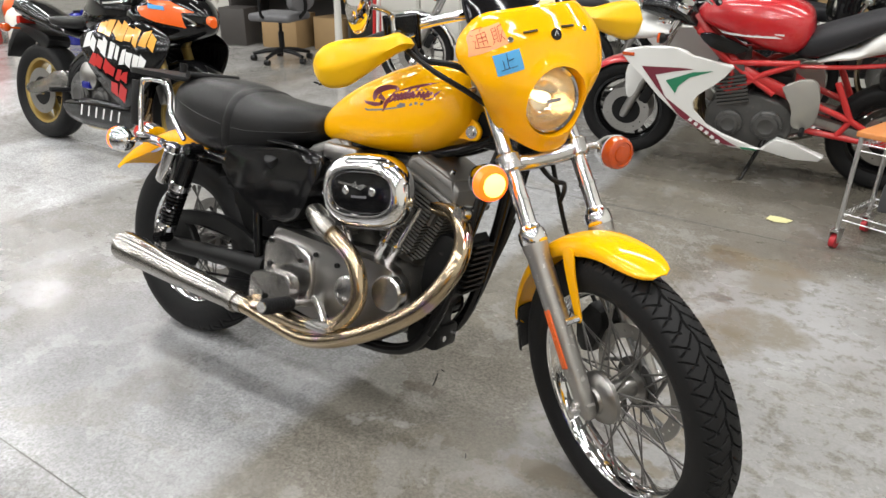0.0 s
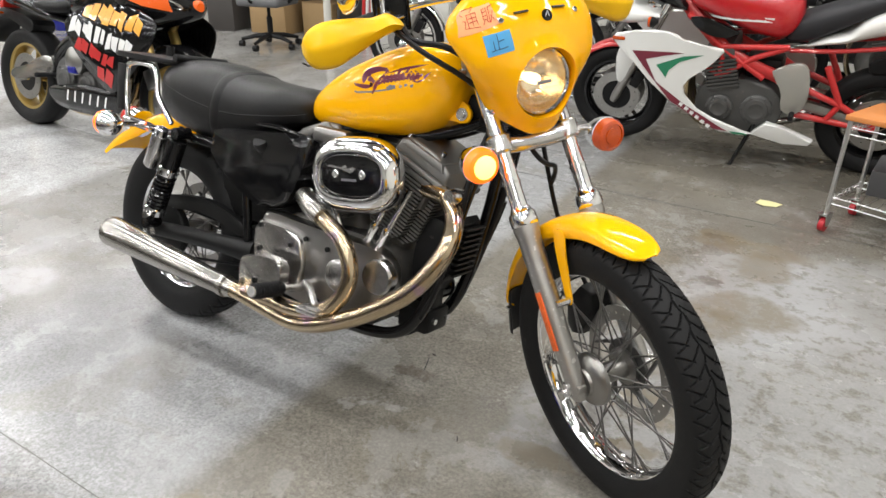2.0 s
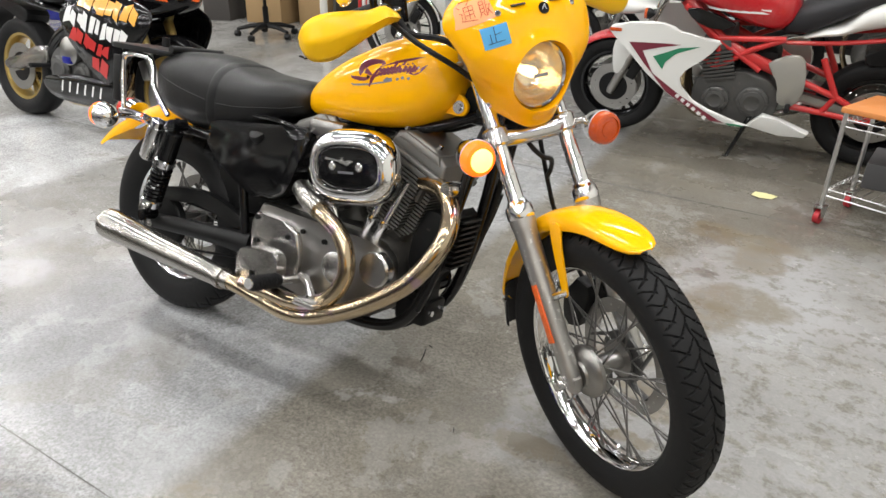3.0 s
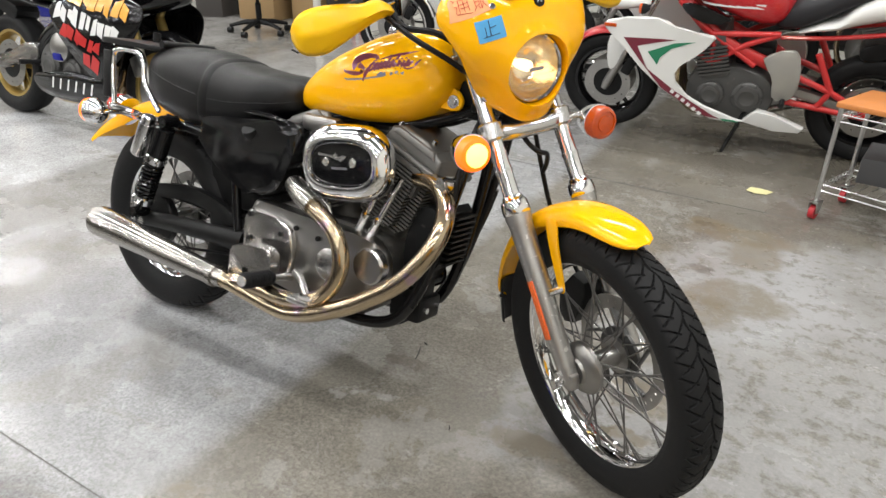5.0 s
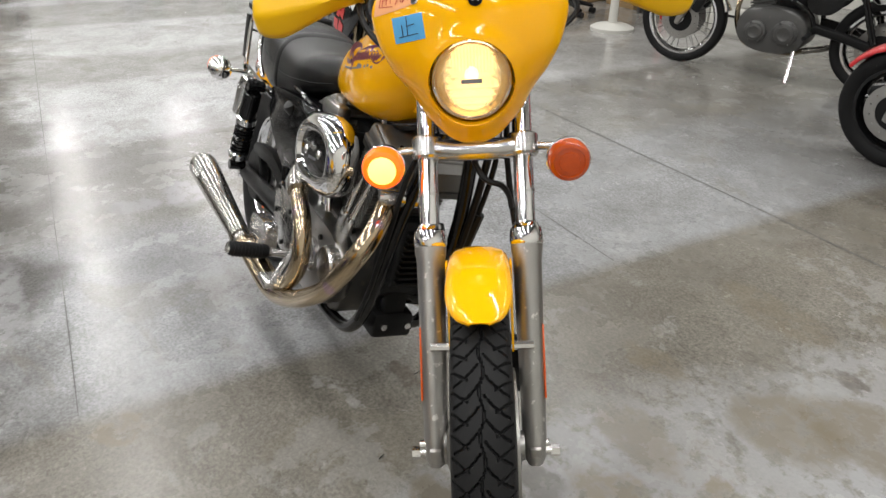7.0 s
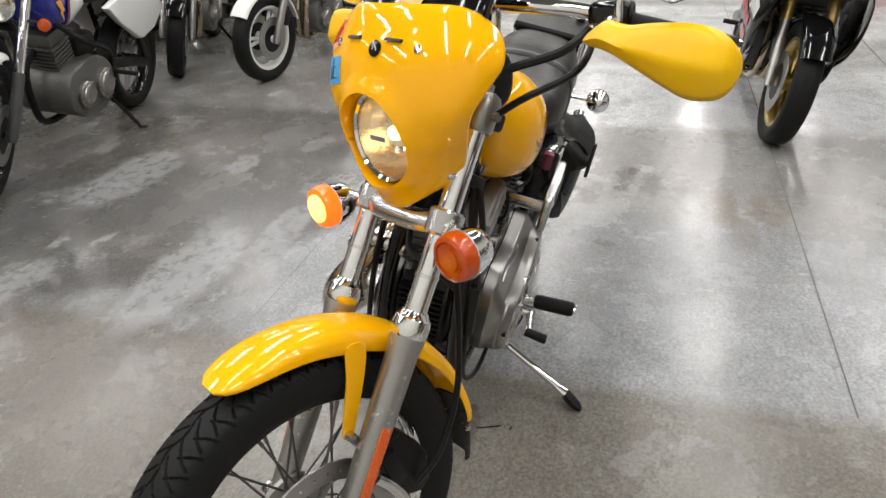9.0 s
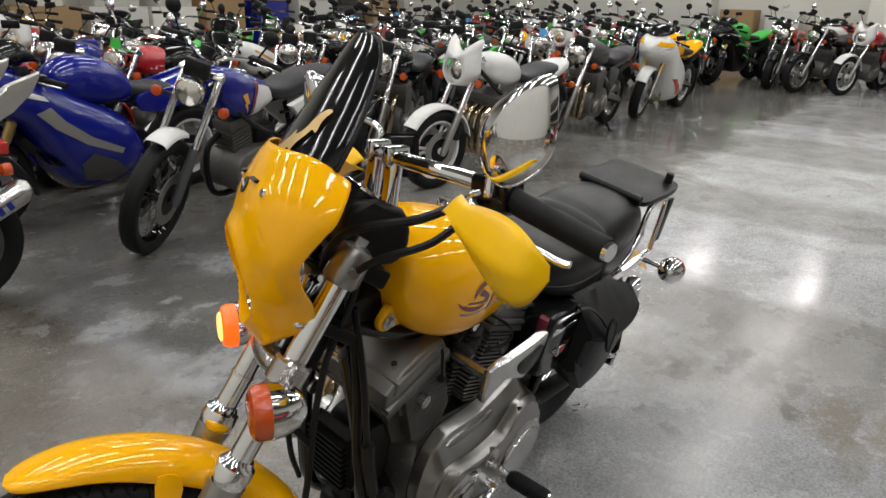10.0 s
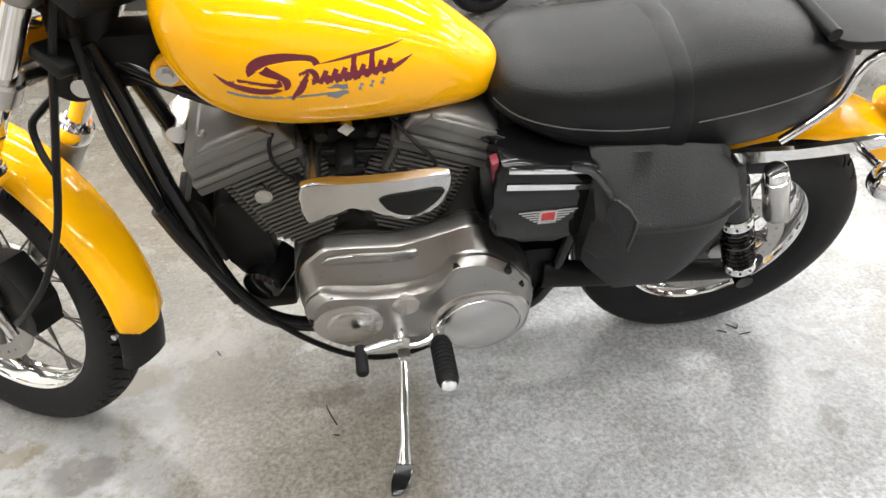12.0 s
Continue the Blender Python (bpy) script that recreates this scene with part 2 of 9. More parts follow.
def lathe(bm, profile, origin=(0, 0, 0), axis=(0, 1, 0), seg=32, cap=True):
    """Turns (radius, height) rows about an axis through origin."""
    o, ax = Vector(origin), Vector(axis).normalized()
    s = ax.cross(V(0, 0, 1) if abs(ax.z) < 0.9 else V(1, 0, 0)).normalized()
    u = ax.cross(s)
    rings = [[bm.verts.new(o + ax * h + (s * math.cos(a) + u * math.sin(a)) * max(r, 1e-4))
              for a in [j * math.tau / seg for j in range(seg)]] for r, h in profile]
    ring_faces(bm, rings, False, cap)
    return bm


def box(bm, x0, x1, y0, y1, z0, z1, bevel=0.0, m=None, seg=2):
    g = bmesh.ops.create_cube(bm, size=1)["verts"]
    for v in g:
        v.co = V(x0 + (v.co.x + 0.5) * (x1 - x0), y0 + (v.co.y + 0.5) * (y1 - y0), z0 + (v.co.z + 0.5) * (z1 - z0))
        if m is not None:
            v.co = m @ v.co
    if bevel:
        es = list({e for v in g for e in v.link_edges})
        bmesh.ops.bevel(bm, geom=es, offset=bevel, segments=seg, affect="EDGES", profile=0.5)
    return bm


def prism(bm, pts, y0, y1, bevel=0.0, seg=2, m=None):
    """A plate with the outline pts (x, z) between y0 and y1."""
    a = [bm.verts.new((p[0], y0, p[1])) for p in pts]
    b = [bm.verts.new((p[0], y1, p[1])) for p in pts]
    if m is not None:
        for v in a + b:
            v.co = m @ v.co
    n = len(a)
    fa, fb = bm.faces.new(a), bm.faces.new(b)
    for i in range(n):
        bm.faces.new((a[i], a[(i + 1) % n], b[(i + 1) % n], b[i]))
    if bevel:
        bmesh.ops.bevel(bm, geom=list(fa.edges) + list(fb.edges), offset=bevel, segments=seg, affect="EDGES", profile=0.5)
    return bm


def rounded(pts, n=5):
    """A closed outline smoothed through pts."""
    k = len(pts)
    out = []
    for i in range(k):
        a, b, c, d = [Vector(pts[(i + j) % k]) for j in (-1, 0, 1, 2)]
        for s in range(n):
            t = s / n
            q = 0.5 * (2 * b + (c - a) * t + (2 * a - 5 * b + 4 * c - d) * t * t + (3 * b - a - 3 * c + d) * t ** 3)
            out.append((q.x, q.y))
    return out


def loft_x(bm, table, n=28, steps=5, p_top=2.4, p_bot=2.4, zmid=0.5):
    """A body along x from rows (x, z low, z high, half width), with rounded sections."""
    rows = [Vector((r[0], r[1], r[2])) for r in table]
    wid = [Vector((r[0], r[3], 0)) for r in table]
    rows, wid = curve(rows, steps), curve(wid, steps)
    rings = []
    for r, w in zip(rows, wid):
        x, z0, z1, hw = r.x, r.y, r.z, max(w.y, 0.002)
        zc = z0 + (z1 - z0) * zmid
        ring = []
        for j in range(n):
            a = j * math.tau / n
            c, s = math.cos(a), math.sin(a)
            p = p_top if s > 0 else p_bot
            y = hw * math.copysign(abs(c) ** (2 / p), c)
            z = zc + (z1 - zc if s > 0 else zc - z0) * math.copysign(abs(s) ** (2 / p), s)
            ring.append(bm.verts.new((x, y, z)))
        rings.append(ring)
    ring_faces(bm, rings)
    return bm


def polyline_on(tree, pts, side, lift=0.0015):
    """Points (x, z) laid on a surface from one side of the bike."""
    out = []
    for x, z in pts:
        hit = tree.ray_cast(V(x, 0.6 * side, z), V(0, -side, 0))
        if hit[0] is not None:
            out.append(hit[0] + hit[1].normalized() * lift * (1 if hit[1].y * side > 0 else -1))
    return out


def ribbon(bm, pts, widths, normal_y):
    """A flat painted stroke along pts."""
    n = len(pts)
    prev = None
    for i, p in enumerate(pts):
        t = (pts[min(i + 1, n - 1)] - pts[max(i - 1, 0)]).normalized()
        s = t.cross(V(0, normal_y, 0)).normalized() * widths[i]
        q = bm.verts.new(p + s), bm.verts.new(p - s)
        if prev:
            bm.faces.new((prev[0], q[0], q[1], prev[1]))
        prev = q
    return bm


# ---- hall: floor, walls, ceiling ----
BRN, PAL, DRK, OIL = (0.17, 0.142, 0.098), (0.36, 0.362, 0.37), (0.115, 0.105, 0.095), (0.07, 0.055, 0.04)
STAINS = [  # x, y, radii, tone, amount
    # broad patches first: darker at -y, paler at +y
    (1.3, -0.9, 0.4, 0.35, DRK, 0.3), (1.15, -1.4, 0.35, 0.3, DRK, 0.25), (1.78, 0.75, 0.55, 0.62, PAL, 0.55), (1.6, 1.35, 0.3, 0.45, PAL, 0.55), (2.1, 1.6, 0.5, 0.4, PAL, 0.5), (1.35, 0.3, 0.14, 0.3, PAL, 0.45),
    (1.46, 1.78, 0.24, 0.1, BRN, 0.72), (1.56, 1.62, 0.1, 0.14, BRN, 0.65), (1.33, 1.84, 0.1, 0.06, BRN, 0.80), (1.6, 1.22, 0.17, 0.12, BRN, 0.72), (1.5, 1.05, 0.15, 0.13, BRN, 0.72),
    (1.42, 1.38, 0.055, 0.035, OIL, 0.6), (1.31, 1.81, 0.04, 0.03, OIL, 0.4), (1.6, 0.72, 0.05, 0.05, BRN, 0.85), (1.54, 0.47, 0.16, 0.08, BRN, 0.80), (1.36, 0.64, 0.13, 0.07, BRN, 0.58),
    (1.41, 0.34, 0.07, 0.05, OIL, 0.55), (1.57, 0.27, 0.06, 0.03, BRN, 0.85), (0.89, 0.18, 0.065, 0.035, OIL, 0.5), (1.38, 0.08, 0.1, 0.05, BRN, 0.72), (0.83, -0.6, 0.05, 0.06, BRN, 0.72),
    (1.84, -0.67, 0.12, 0.07, BRN, 0.72), (1.12, 0.9, 0.12, 0.05, BRN, 0.51), (1.05, 1.45, 0.22, 0.09, BRN, 0.43),
    (-0.83, 0.33, 0.14, 0.05, DRK, 0.7), (-0.68, 0.22, 0.09, 0.045, DRK, 0.65), (-0.95, 0.36, 0.05, 0.03, OIL, 0.7), (-0.8, 0.46, 0.12, 0.045, DRK, 0.6), (-0.74, 0.58, 0.1, 0.04, DRK, 0.55),
    (-0.6, 0.62, 0.05, 0.04, DRK, 0.7), (-0.59, 0.2, 0.05, 0.03, DRK, 0.5), (-0.64, 0.76, 0.18, 0.07, BRN, 0.58), (-0.66, 0.95, 0.16, 0.08, BRN, 0.51), (-0.45, 0.85, 0.12, 0.06, BRN, 0.36),
    (-0.93, 1.06, 0.25, 0.12, DRK, 0.4), (-0.84, 0.27, 0.05, 0.04, PAL, 0.6), (-0.72, 0.4, 0.06, 0.03, PAL, 0.5), (-0.2, 0.35, 0.03, 0.04, DRK, 0.6), (-0.25, 0.22, 0.03, 0.02, DRK, 0.5),
    (-0.67, -0.28, 0.15, 0.09, PAL, 0.75), (-0.62, -0.5, 0.07, 0.1, PAL, 0.75), (-0.5, -0.34, 0.08, 0.14, DRK, 0.35), (-0.56, -0.62, 0.12, 0.08, DRK, 0.3), (-0.95, -0.1, 0.07, 0.1, PAL, 0.6),
    (-0.24, -2.05, 0.36, 0.17, PAL, 0.5), (-0.53, -1.57, 0.13, 0.07, PAL, 0.5), (0.46, -1.13, 0.36, 0.16, PAL, 0.55), (0.72, -1.73, 0.17, 0.1, PAL, 0.45), (0.42, -1.84, 0.05, 0.03, PAL, 0.5),
    (0.34, -1.66, 0.06, 0.025, PAL, 0.5), (0.05, -0.95, 0.28, 0.08, PAL, 0.4), (-0.6, -2.3, 0.2, 0.07, DRK, 0.4), (0.1, -1.5, 0.3, 0.09, DRK, 0.35)]
def floor_material():
    """Worn concrete: bays of different tone, fine speckle, oil stains and scuffs."""
    m = bpy.data.materials.new("worn_concrete")
    m.use_nodes = True
    nt = m.node_tree
    n, link = nt.nodes, nt.links.new
    b = n["Principled BSDF"]
    geo = n.new("ShaderNodeTexCoord")

    def noise_tex(scale, detail=6.0, rough=0.55, dist=0.0):
        t = n.new("ShaderNodeTexNoise")
        t.inputs["Scale"].default_value, t.inputs["Detail"].default_value, t.inputs["Roughness"].default_value = scale, detail, rough
        t.inputs["Distortion"].default_value = dist
        link(geo.outputs["Object"], t.inputs["Vector"])
        return t.outputs[0]

    def math_node(op, a, bb):
        t = n.new("ShaderNodeMath")
        t.operation = op
        for i, v in enumerate((a, bb)):
            if isinstance(v, (int, float)):
                t.inputs[i].default_value = v
            else:
                link(v, t.inputs[i])
        return t.outputs[0]

    def ramp(src, stops):
        t = n.new("ShaderNodeValToRGB")
        els = t.color_ramp.elements
        els[0].position, els[0].color = stops[0][0], (*stops[0][1], 1)
        els[1].position, els[1].color = stops[-1][0], (*stops[-1][1], 1)
        for p, c in stops[1:-1]:
            e = els.new(p)
            e.color = (*c, 1)
        link(src, t.inputs[0])
        return t.outputs[0]

    def mixc(kind, f, a, bb):
        t = n.new("ShaderNodeMix")
        t.data_type, t.blend_type = "RGBA", kind
        for i, v in ((0, f), (6, a), (7, bb)):
            if isinstance(v, (int, float)):
                t.inputs[i].default_value = v
            elif isinstance(v, tuple):
                t.inputs[i].default_value = (*v, 1)
            else:
                link(v, t.inputs[i])
        return t.outputs[2]

    sep = n.new("ShaderNodeSeparateXYZ")
    link(geo.outputs["Object"], sep.inputs[0])
    wob = math_node("MULTIPLY", math_node("SUBTRACT", noise_tex(9, 8, 0.7), 0.5), 0.05)
    u = math_node("ADD", sep.outputs[0], wob)
    bay = n.new("ShaderNodeMapRange")       # bays along the hall
    bay.inputs[1].default_value, bay.inputs[2].default_value = -16.0, 4.0
    link(u, bay.inputs[0])

    def at(x):
        return (x + 16.0) / 20.0
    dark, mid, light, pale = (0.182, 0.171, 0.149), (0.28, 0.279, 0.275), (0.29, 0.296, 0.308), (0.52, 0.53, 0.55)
    # base tone of the bays farther down the hall, above mid
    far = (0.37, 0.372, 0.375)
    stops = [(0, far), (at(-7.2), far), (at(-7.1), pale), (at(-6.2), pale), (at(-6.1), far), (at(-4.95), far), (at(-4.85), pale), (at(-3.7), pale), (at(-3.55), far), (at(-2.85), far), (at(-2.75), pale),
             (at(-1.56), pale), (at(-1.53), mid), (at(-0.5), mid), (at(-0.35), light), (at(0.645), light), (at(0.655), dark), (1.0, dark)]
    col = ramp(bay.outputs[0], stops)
    # cloudy tone and speckle
    col = mixc("MULTIPLY", 0.6, col, ramp(noise_tex(1.3, 8, 0.62), [(0.3, (0.72, 0.7, 0.67)), (0.62, (1.12, 1.12, 1.13))]))
    vor = n.new("ShaderNodeTexVoronoi")
    vor.inputs["Scale"].default_value = 150
    link(geo.outputs["Object"], vor.inputs["Vector"])
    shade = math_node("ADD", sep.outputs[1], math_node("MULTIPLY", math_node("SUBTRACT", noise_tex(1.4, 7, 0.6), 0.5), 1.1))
    worn = n.new("ShaderNodeMapRange")      # a darker stretch with a ragged edge beside the parked rows
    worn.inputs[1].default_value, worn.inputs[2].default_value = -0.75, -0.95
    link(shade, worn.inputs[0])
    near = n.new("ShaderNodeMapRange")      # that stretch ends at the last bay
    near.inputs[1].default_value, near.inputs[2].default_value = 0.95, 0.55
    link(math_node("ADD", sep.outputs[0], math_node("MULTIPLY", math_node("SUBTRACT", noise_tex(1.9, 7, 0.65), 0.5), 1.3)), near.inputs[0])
    dull = n.new("ShaderNodeMapRange")      # darker, browner tone on the far side of the joint
    dull.inputs[1].default_value, dull.inputs[2].default_value = 2.0, 3.0
    link(shade, dull.inputs[0])
    col = mixc("MULTIPLY", math_node("MULTIPLY", dull.outputs[0], 0.9), col, (0.56, 0.54, 0.5))
    # multiply the stretch beside the rows down to a third
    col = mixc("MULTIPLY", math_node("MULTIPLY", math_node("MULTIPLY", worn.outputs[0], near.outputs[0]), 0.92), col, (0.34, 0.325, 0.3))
    col = mixc("MULTIPLY", 0.75, col, ramp(noise_tex(95, 4, 0.75), [(0.36, (0.6, 0.59, 0.57)), (0.62, (1.35, 1.35, 1.35))]))
    col = mixc("MULTIPLY", 0.42, col, ramp(noise_tex(34, 5, 0.7), [(0.36, (0.68, 0.67, 0.65)), (0.62, (1.22, 1.22, 1.22))]))
    col = mixc("MULTIPLY", 0.55, col, ramp(noise_tex(4.6, 9, 0.72, 0.4), [(0.36, (0.68, 0.665, 0.64)), (0.6, (1.12, 1.12, 1.12))]))
    # brown seepage and bare patches with ragged edges
    brown = ramp(noise_tex(1.35, 10, 0.7, 0.5), [(0.55, (0, 0, 0)), (0.59, (1, 1, 1))])
    col = mixc("MIX", math_node("MULTIPLY", brown, 0.3), col, (0.19, 0.172, 0.135))
    flaked = ramp(noise_tex(2.6, 10, 0.72, 0.3), [(0.57, (0, 0, 0)), (0.595, (1, 1, 1))])
    col = mixc("MIX", math_node("MULTIPLY", flaked, 0.22), col, (0.42, 0.42, 0.42))
    bare = ramp(noise_tex(1.7, 7, 0.6, 0.3), [(0.68, (0, 0, 0)), (0.7, (1, 1, 1))])
    col = mixc("MIX", math_node("MULTIPLY", bare, 0.25), col, (0.56, 0.56, 0.56))
    spots = ramp(noise_tex(5.5, 3, 0.5), [(0.72, (0, 0, 0)), (0.76, (1, 1, 1))])
    col = mixc("MIX", math_node("MULTIPLY", spots, 0.6), col, (0.13, 0.115, 0.09))
    specks = ramp(noise_tex(46, 2, 0.5), [(0.735, (0, 0, 0)), (0.76, (1, 1, 1))])
    col = mixc("MIX", math_node("MULTIPLY", specks, 0.8), col, (0.09, 0.08, 0.07))
    # single stains, bare patches and broad tone patches where they lie
    warp = n.new("ShaderNodeTexNoise")
    warp.inputs["Scale"].default_value, warp.inputs["Detail"].default_value, warp.inputs["Roughness"].default_value = 8.0, 9.0, 0.66
    link(geo.outputs["Object"], warp.inputs["Vector"])
    vadd = n.new("ShaderNodeMix")
    vadd.data_type = "VECTOR"
    vadd.inputs[0].default_value = 0.16
    link(geo.outputs["Object"], vadd.inputs[4])
    link(warp.outputs["Color"], vadd.inputs[5])
    patchy = ramp(noise_tex(16, 9, 0.68), [(0.4, (0.25, 0.25, 0.25)), (0.5, (1, 1, 1))])
    inv = ROOM.inverted()
    for sx, sy, rx, ry, tone, amount in STAINS:
        mp = n.new("ShaderNodeMapping")
        c = inv @ V(sx, sy, 0)
        mp.inputs["Scale"].default_value = (1 / rx, 1 / ry, 1.0)
        mp.inputs["Location"].default_value = (-(c.x * 0.84 + 0.08) / rx, -(c.y * 0.84 + 0.08) / ry, -0.08)
        link(vadd.outputs[1], mp.inputs["Vector"])
        ln = n.new("ShaderNodeVectorMath")
        ln.operation = "LENGTH"
        link(mp.outputs[0], ln.inputs[0])
        mk = n.new("ShaderNodeMapRange")
        mk.clamp = True
        mk.inputs[1].default_value, mk.inputs[2].default_value, mk.inputs[3].default_value, mk.inputs[4].default_value = 1.0, 0.72, 0.0, amount
        link(ln.outputs["Value"], mk.inputs[0])
        col = mixc("MIX", math_node("MULTIPLY", mk.outputs[0], patchy), col, tone)
    link(col, b.inputs["Base Color"])
    rr = n.new("ShaderNodeMapRange")
    rr.inputs[1].default_value, rr.inputs[2].default_value, rr.inputs[3].default_value, rr.inputs[4].default_value = 0.3, 0.7, 0.15, 0.36
    link(noise_tex(2.2, 8, 0.65), rr.inputs[0])
    sealed = n.new("ShaderNodeMapRange")    # the sealed bays are smoother
    sealed.inputs[1].default_value, sealed.inputs[2].default_value, sealed.inputs[3].default_value, sealed.inputs[4].default_value = -1.7, -1.5, 0.62, 1.0
    link(u, sealed.inputs[0])
    link(math_node("MULTIPLY", rr.outputs[0], sealed.outputs[0]), b.inputs["Roughness"])
    bp = n.new("ShaderNodeBump")
    bp.inputs["Distance"].default_value = 0.002
    link(math_node("MULTIPLY", sealed.outputs[0], 0.12), bp.inputs["Strength"])
    link(noise_tex(60, 6, 0.7), bp.inputs["Height"])
    link(bp.outputs[0], b.inputs["Normal"])
    return m


FLOOR = floor_material()
WALL = surface("pale_wall_paint", (0.64, 0.63, 0.58), 0.7, 0, 0, 0.08, 1.5, 0.2, 60, 0, 0.1, (0.34, 0.32, 0.27), 0.66)
CEILING = surface("white_roof_panel", (0.2, 0.2, 0.19), 0.75, 0, 0, 0.06, 2, 0.1, 60)
JOINT = surface("joint_filler", (0.1, 0.098, 0.092), 0.8, 0, 0, 0.2, 20, 0.2, 200)
X0, X1, Y0, Y1 = -15.8, 5.2, -11.6, 7.2


def block(name, x0, x1, y0, y1, z0, z1, material, label, category):
    bm = box(bmesh.new(), x0, x1, y0, y1, z0, z1)
    ob = part(name, bm, material, None, label, ROOM, False)
    return tagged(ob, label, category, "", "structure")


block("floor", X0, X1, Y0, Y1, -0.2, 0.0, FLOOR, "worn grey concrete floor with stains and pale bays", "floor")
block("wall_north", X0 - 0.2, X1 + 0.2, Y1, Y1 + 0.2, 0, CEIL, WALL, "pale painted hall wall", "wall")
block("wall_south", X0 - 0.2, X1 + 0.2, Y0 - 0.2, Y0, 0, CEIL, WALL, "pale painted hall wall", "wall")
block("wall_west", X0 - 0.2, X0, Y0, Y1, 0, CEIL, WALL, "pale painted hall wall", "wall")
block("wall_east", X1, X1 + 0.2, Y0, Y1, 0, CEIL, WALL, "pale painted hall wall", "wall")
block("ceiling", X0, X1, Y0, Y1, CEIL, CEIL + 0.15, CEILING, "white hall ceiling with lamps", "ceiling")
for i, (a, bb) in enumerate((((X0, 1.972), (X1, 1.972)), ((X0, 1.09), (0.66, 1.09)), ((X0, -2.48), (X1, -2.48)), ((X0, -0.755), (0.66, -0.755)))):
    bm = bmesh.new()
    w = (0.006, 0.003, 0.005, 0.002)[i]
    d = V(bb[0] - a[0], bb[1] - a[1], 0).normalized()
    s_ = V(-d.y, d.x, 0) * w
    k = 40
    pts = [V(a[0], a[1], 0.0012).lerp(V(bb[0], bb[1], 0.0012), t / k) + s_ * random.uniform(-0.6, 0.6) for t in range(k + 1)]
    prev = None
    for p in pts:
        q = bm.verts.new(p + s_ * random.uniform(0.5, 1)), bm.verts.new(p - s_ * random.uniform(0.5, 1))
        if prev:
            bm.faces.new((prev[0], q[0], q[1], prev[1]))
        prev = q
    tagged(part("floor_joint", bm, JOINT, None, "thin dark joint in the concrete", ROOM), "thin dark joint in the concrete", "joint", "", "structure")
FIX = surface("lamp_housing", (0.7, 0.7, 0.68), 0.5)
for tx, ty in TUBES:
    bm = bmesh.new()
    prism(bm, [(-0.1, CEIL), (0.1, CEIL), (0.06, CEIL - 0.1), (-0.06, CEIL - 0.1)], -1.25, 1.25, 0.0, 2, Matrix.Rotation(radians(90), 4, "Z"))
    single("ceiling_light", bm, FIX, "long white strip light on the ceiling", "ceiling light", ROOM @ pose(tx, ty, 0), "ceiling strip lights")


# ---- the yellow motorcycle ----
from mathutils.bvhtree import BVHTree

BIKE = (Matrix.Translation((0.018, -0.046, 0.0)) @ Matrix.Rotation(radians(4.0), 4, "Z") @ Matrix.Rotation(radians(-13.0), 4, "X"))
HEAD = V(1.21, 0, 0.8)
STEER = (Matrix.Translation(HEAD) @ Matrix.Rotation(radians(-29), 4, "Y") @ Matrix.Rotation(radians(-34), 4, "Z")
         @ Matrix.Rotation(radians(29), 4, "Y") @ Matrix.Translation(-HEAD))


def tyre_mesh(R, rb, w, cuts, across, groove=None):
    """A tyre about the y axis; groove(u, v) gives the depth at u metres round and v from -1 to 1 across."""
    h = R - rb
    prof = [(-0.34, 0), (-0.45, 0.22), (-0.5, 0.48), (-0.485, 0.7), (-0.42, 0.85), (-0.3, 0.935), (-0.15, 0.985), (0, 1.0)]
    half = curve([V(a * w, rb + b * h, 0) for a, b in prof], across // 7)
    sec = [(p.x, p.y) for p in half] + [(-p.x, p.y) for p in reversed(half[:-1])]
    bm = bmesh.new()
    rings = []
    for i in range(cuts):
        a = i * math.tau / cuts
        ring = []
        for y, r in sec:
            v = 2 * y / w
            d = groove(R * a, v) if groove and r > rb + 0.72 * h else 0.0
            ring.append(bm.verts.new(((r - d) * math.cos(a), y * (1 - d * 2), (r - d) * math.sin(a))))
        rings.append(ring)
    for i in range(cuts):
        a, b = rings[i], rings[(i + 1) % cuts]
        for j in range(len(a) - 1):
            bm.faces.new((a[j], a[j + 1], b[j + 1], b[j]))
    return bm


def road_groove(pitch, depth):
    """Wavy middle groove, swept grooves towards the shoulders, crossed there by shorter cuts."""
    def g(u, v):
        av = abs(v)
        k = u / pitch + (0.5 if v > 0 else 0)
        if abs(v - 0.07 * math.sin(u / pitch * math.pi)) < 0.03:
            return depth
        f = (k + 2.1 * av - 0.9 * av * av) % 1.0
        if 0.05 < av < 0.86 and min(f, 1 - f) < 0.06:
            return depth
        f2 = (k - 1.15 * av + 0.42) % 1.0
        if 0.4 < av < 0.93 and min(f2, 1 - f2) < 0.055:
            return depth * 0.9
        return 0.0
    return g


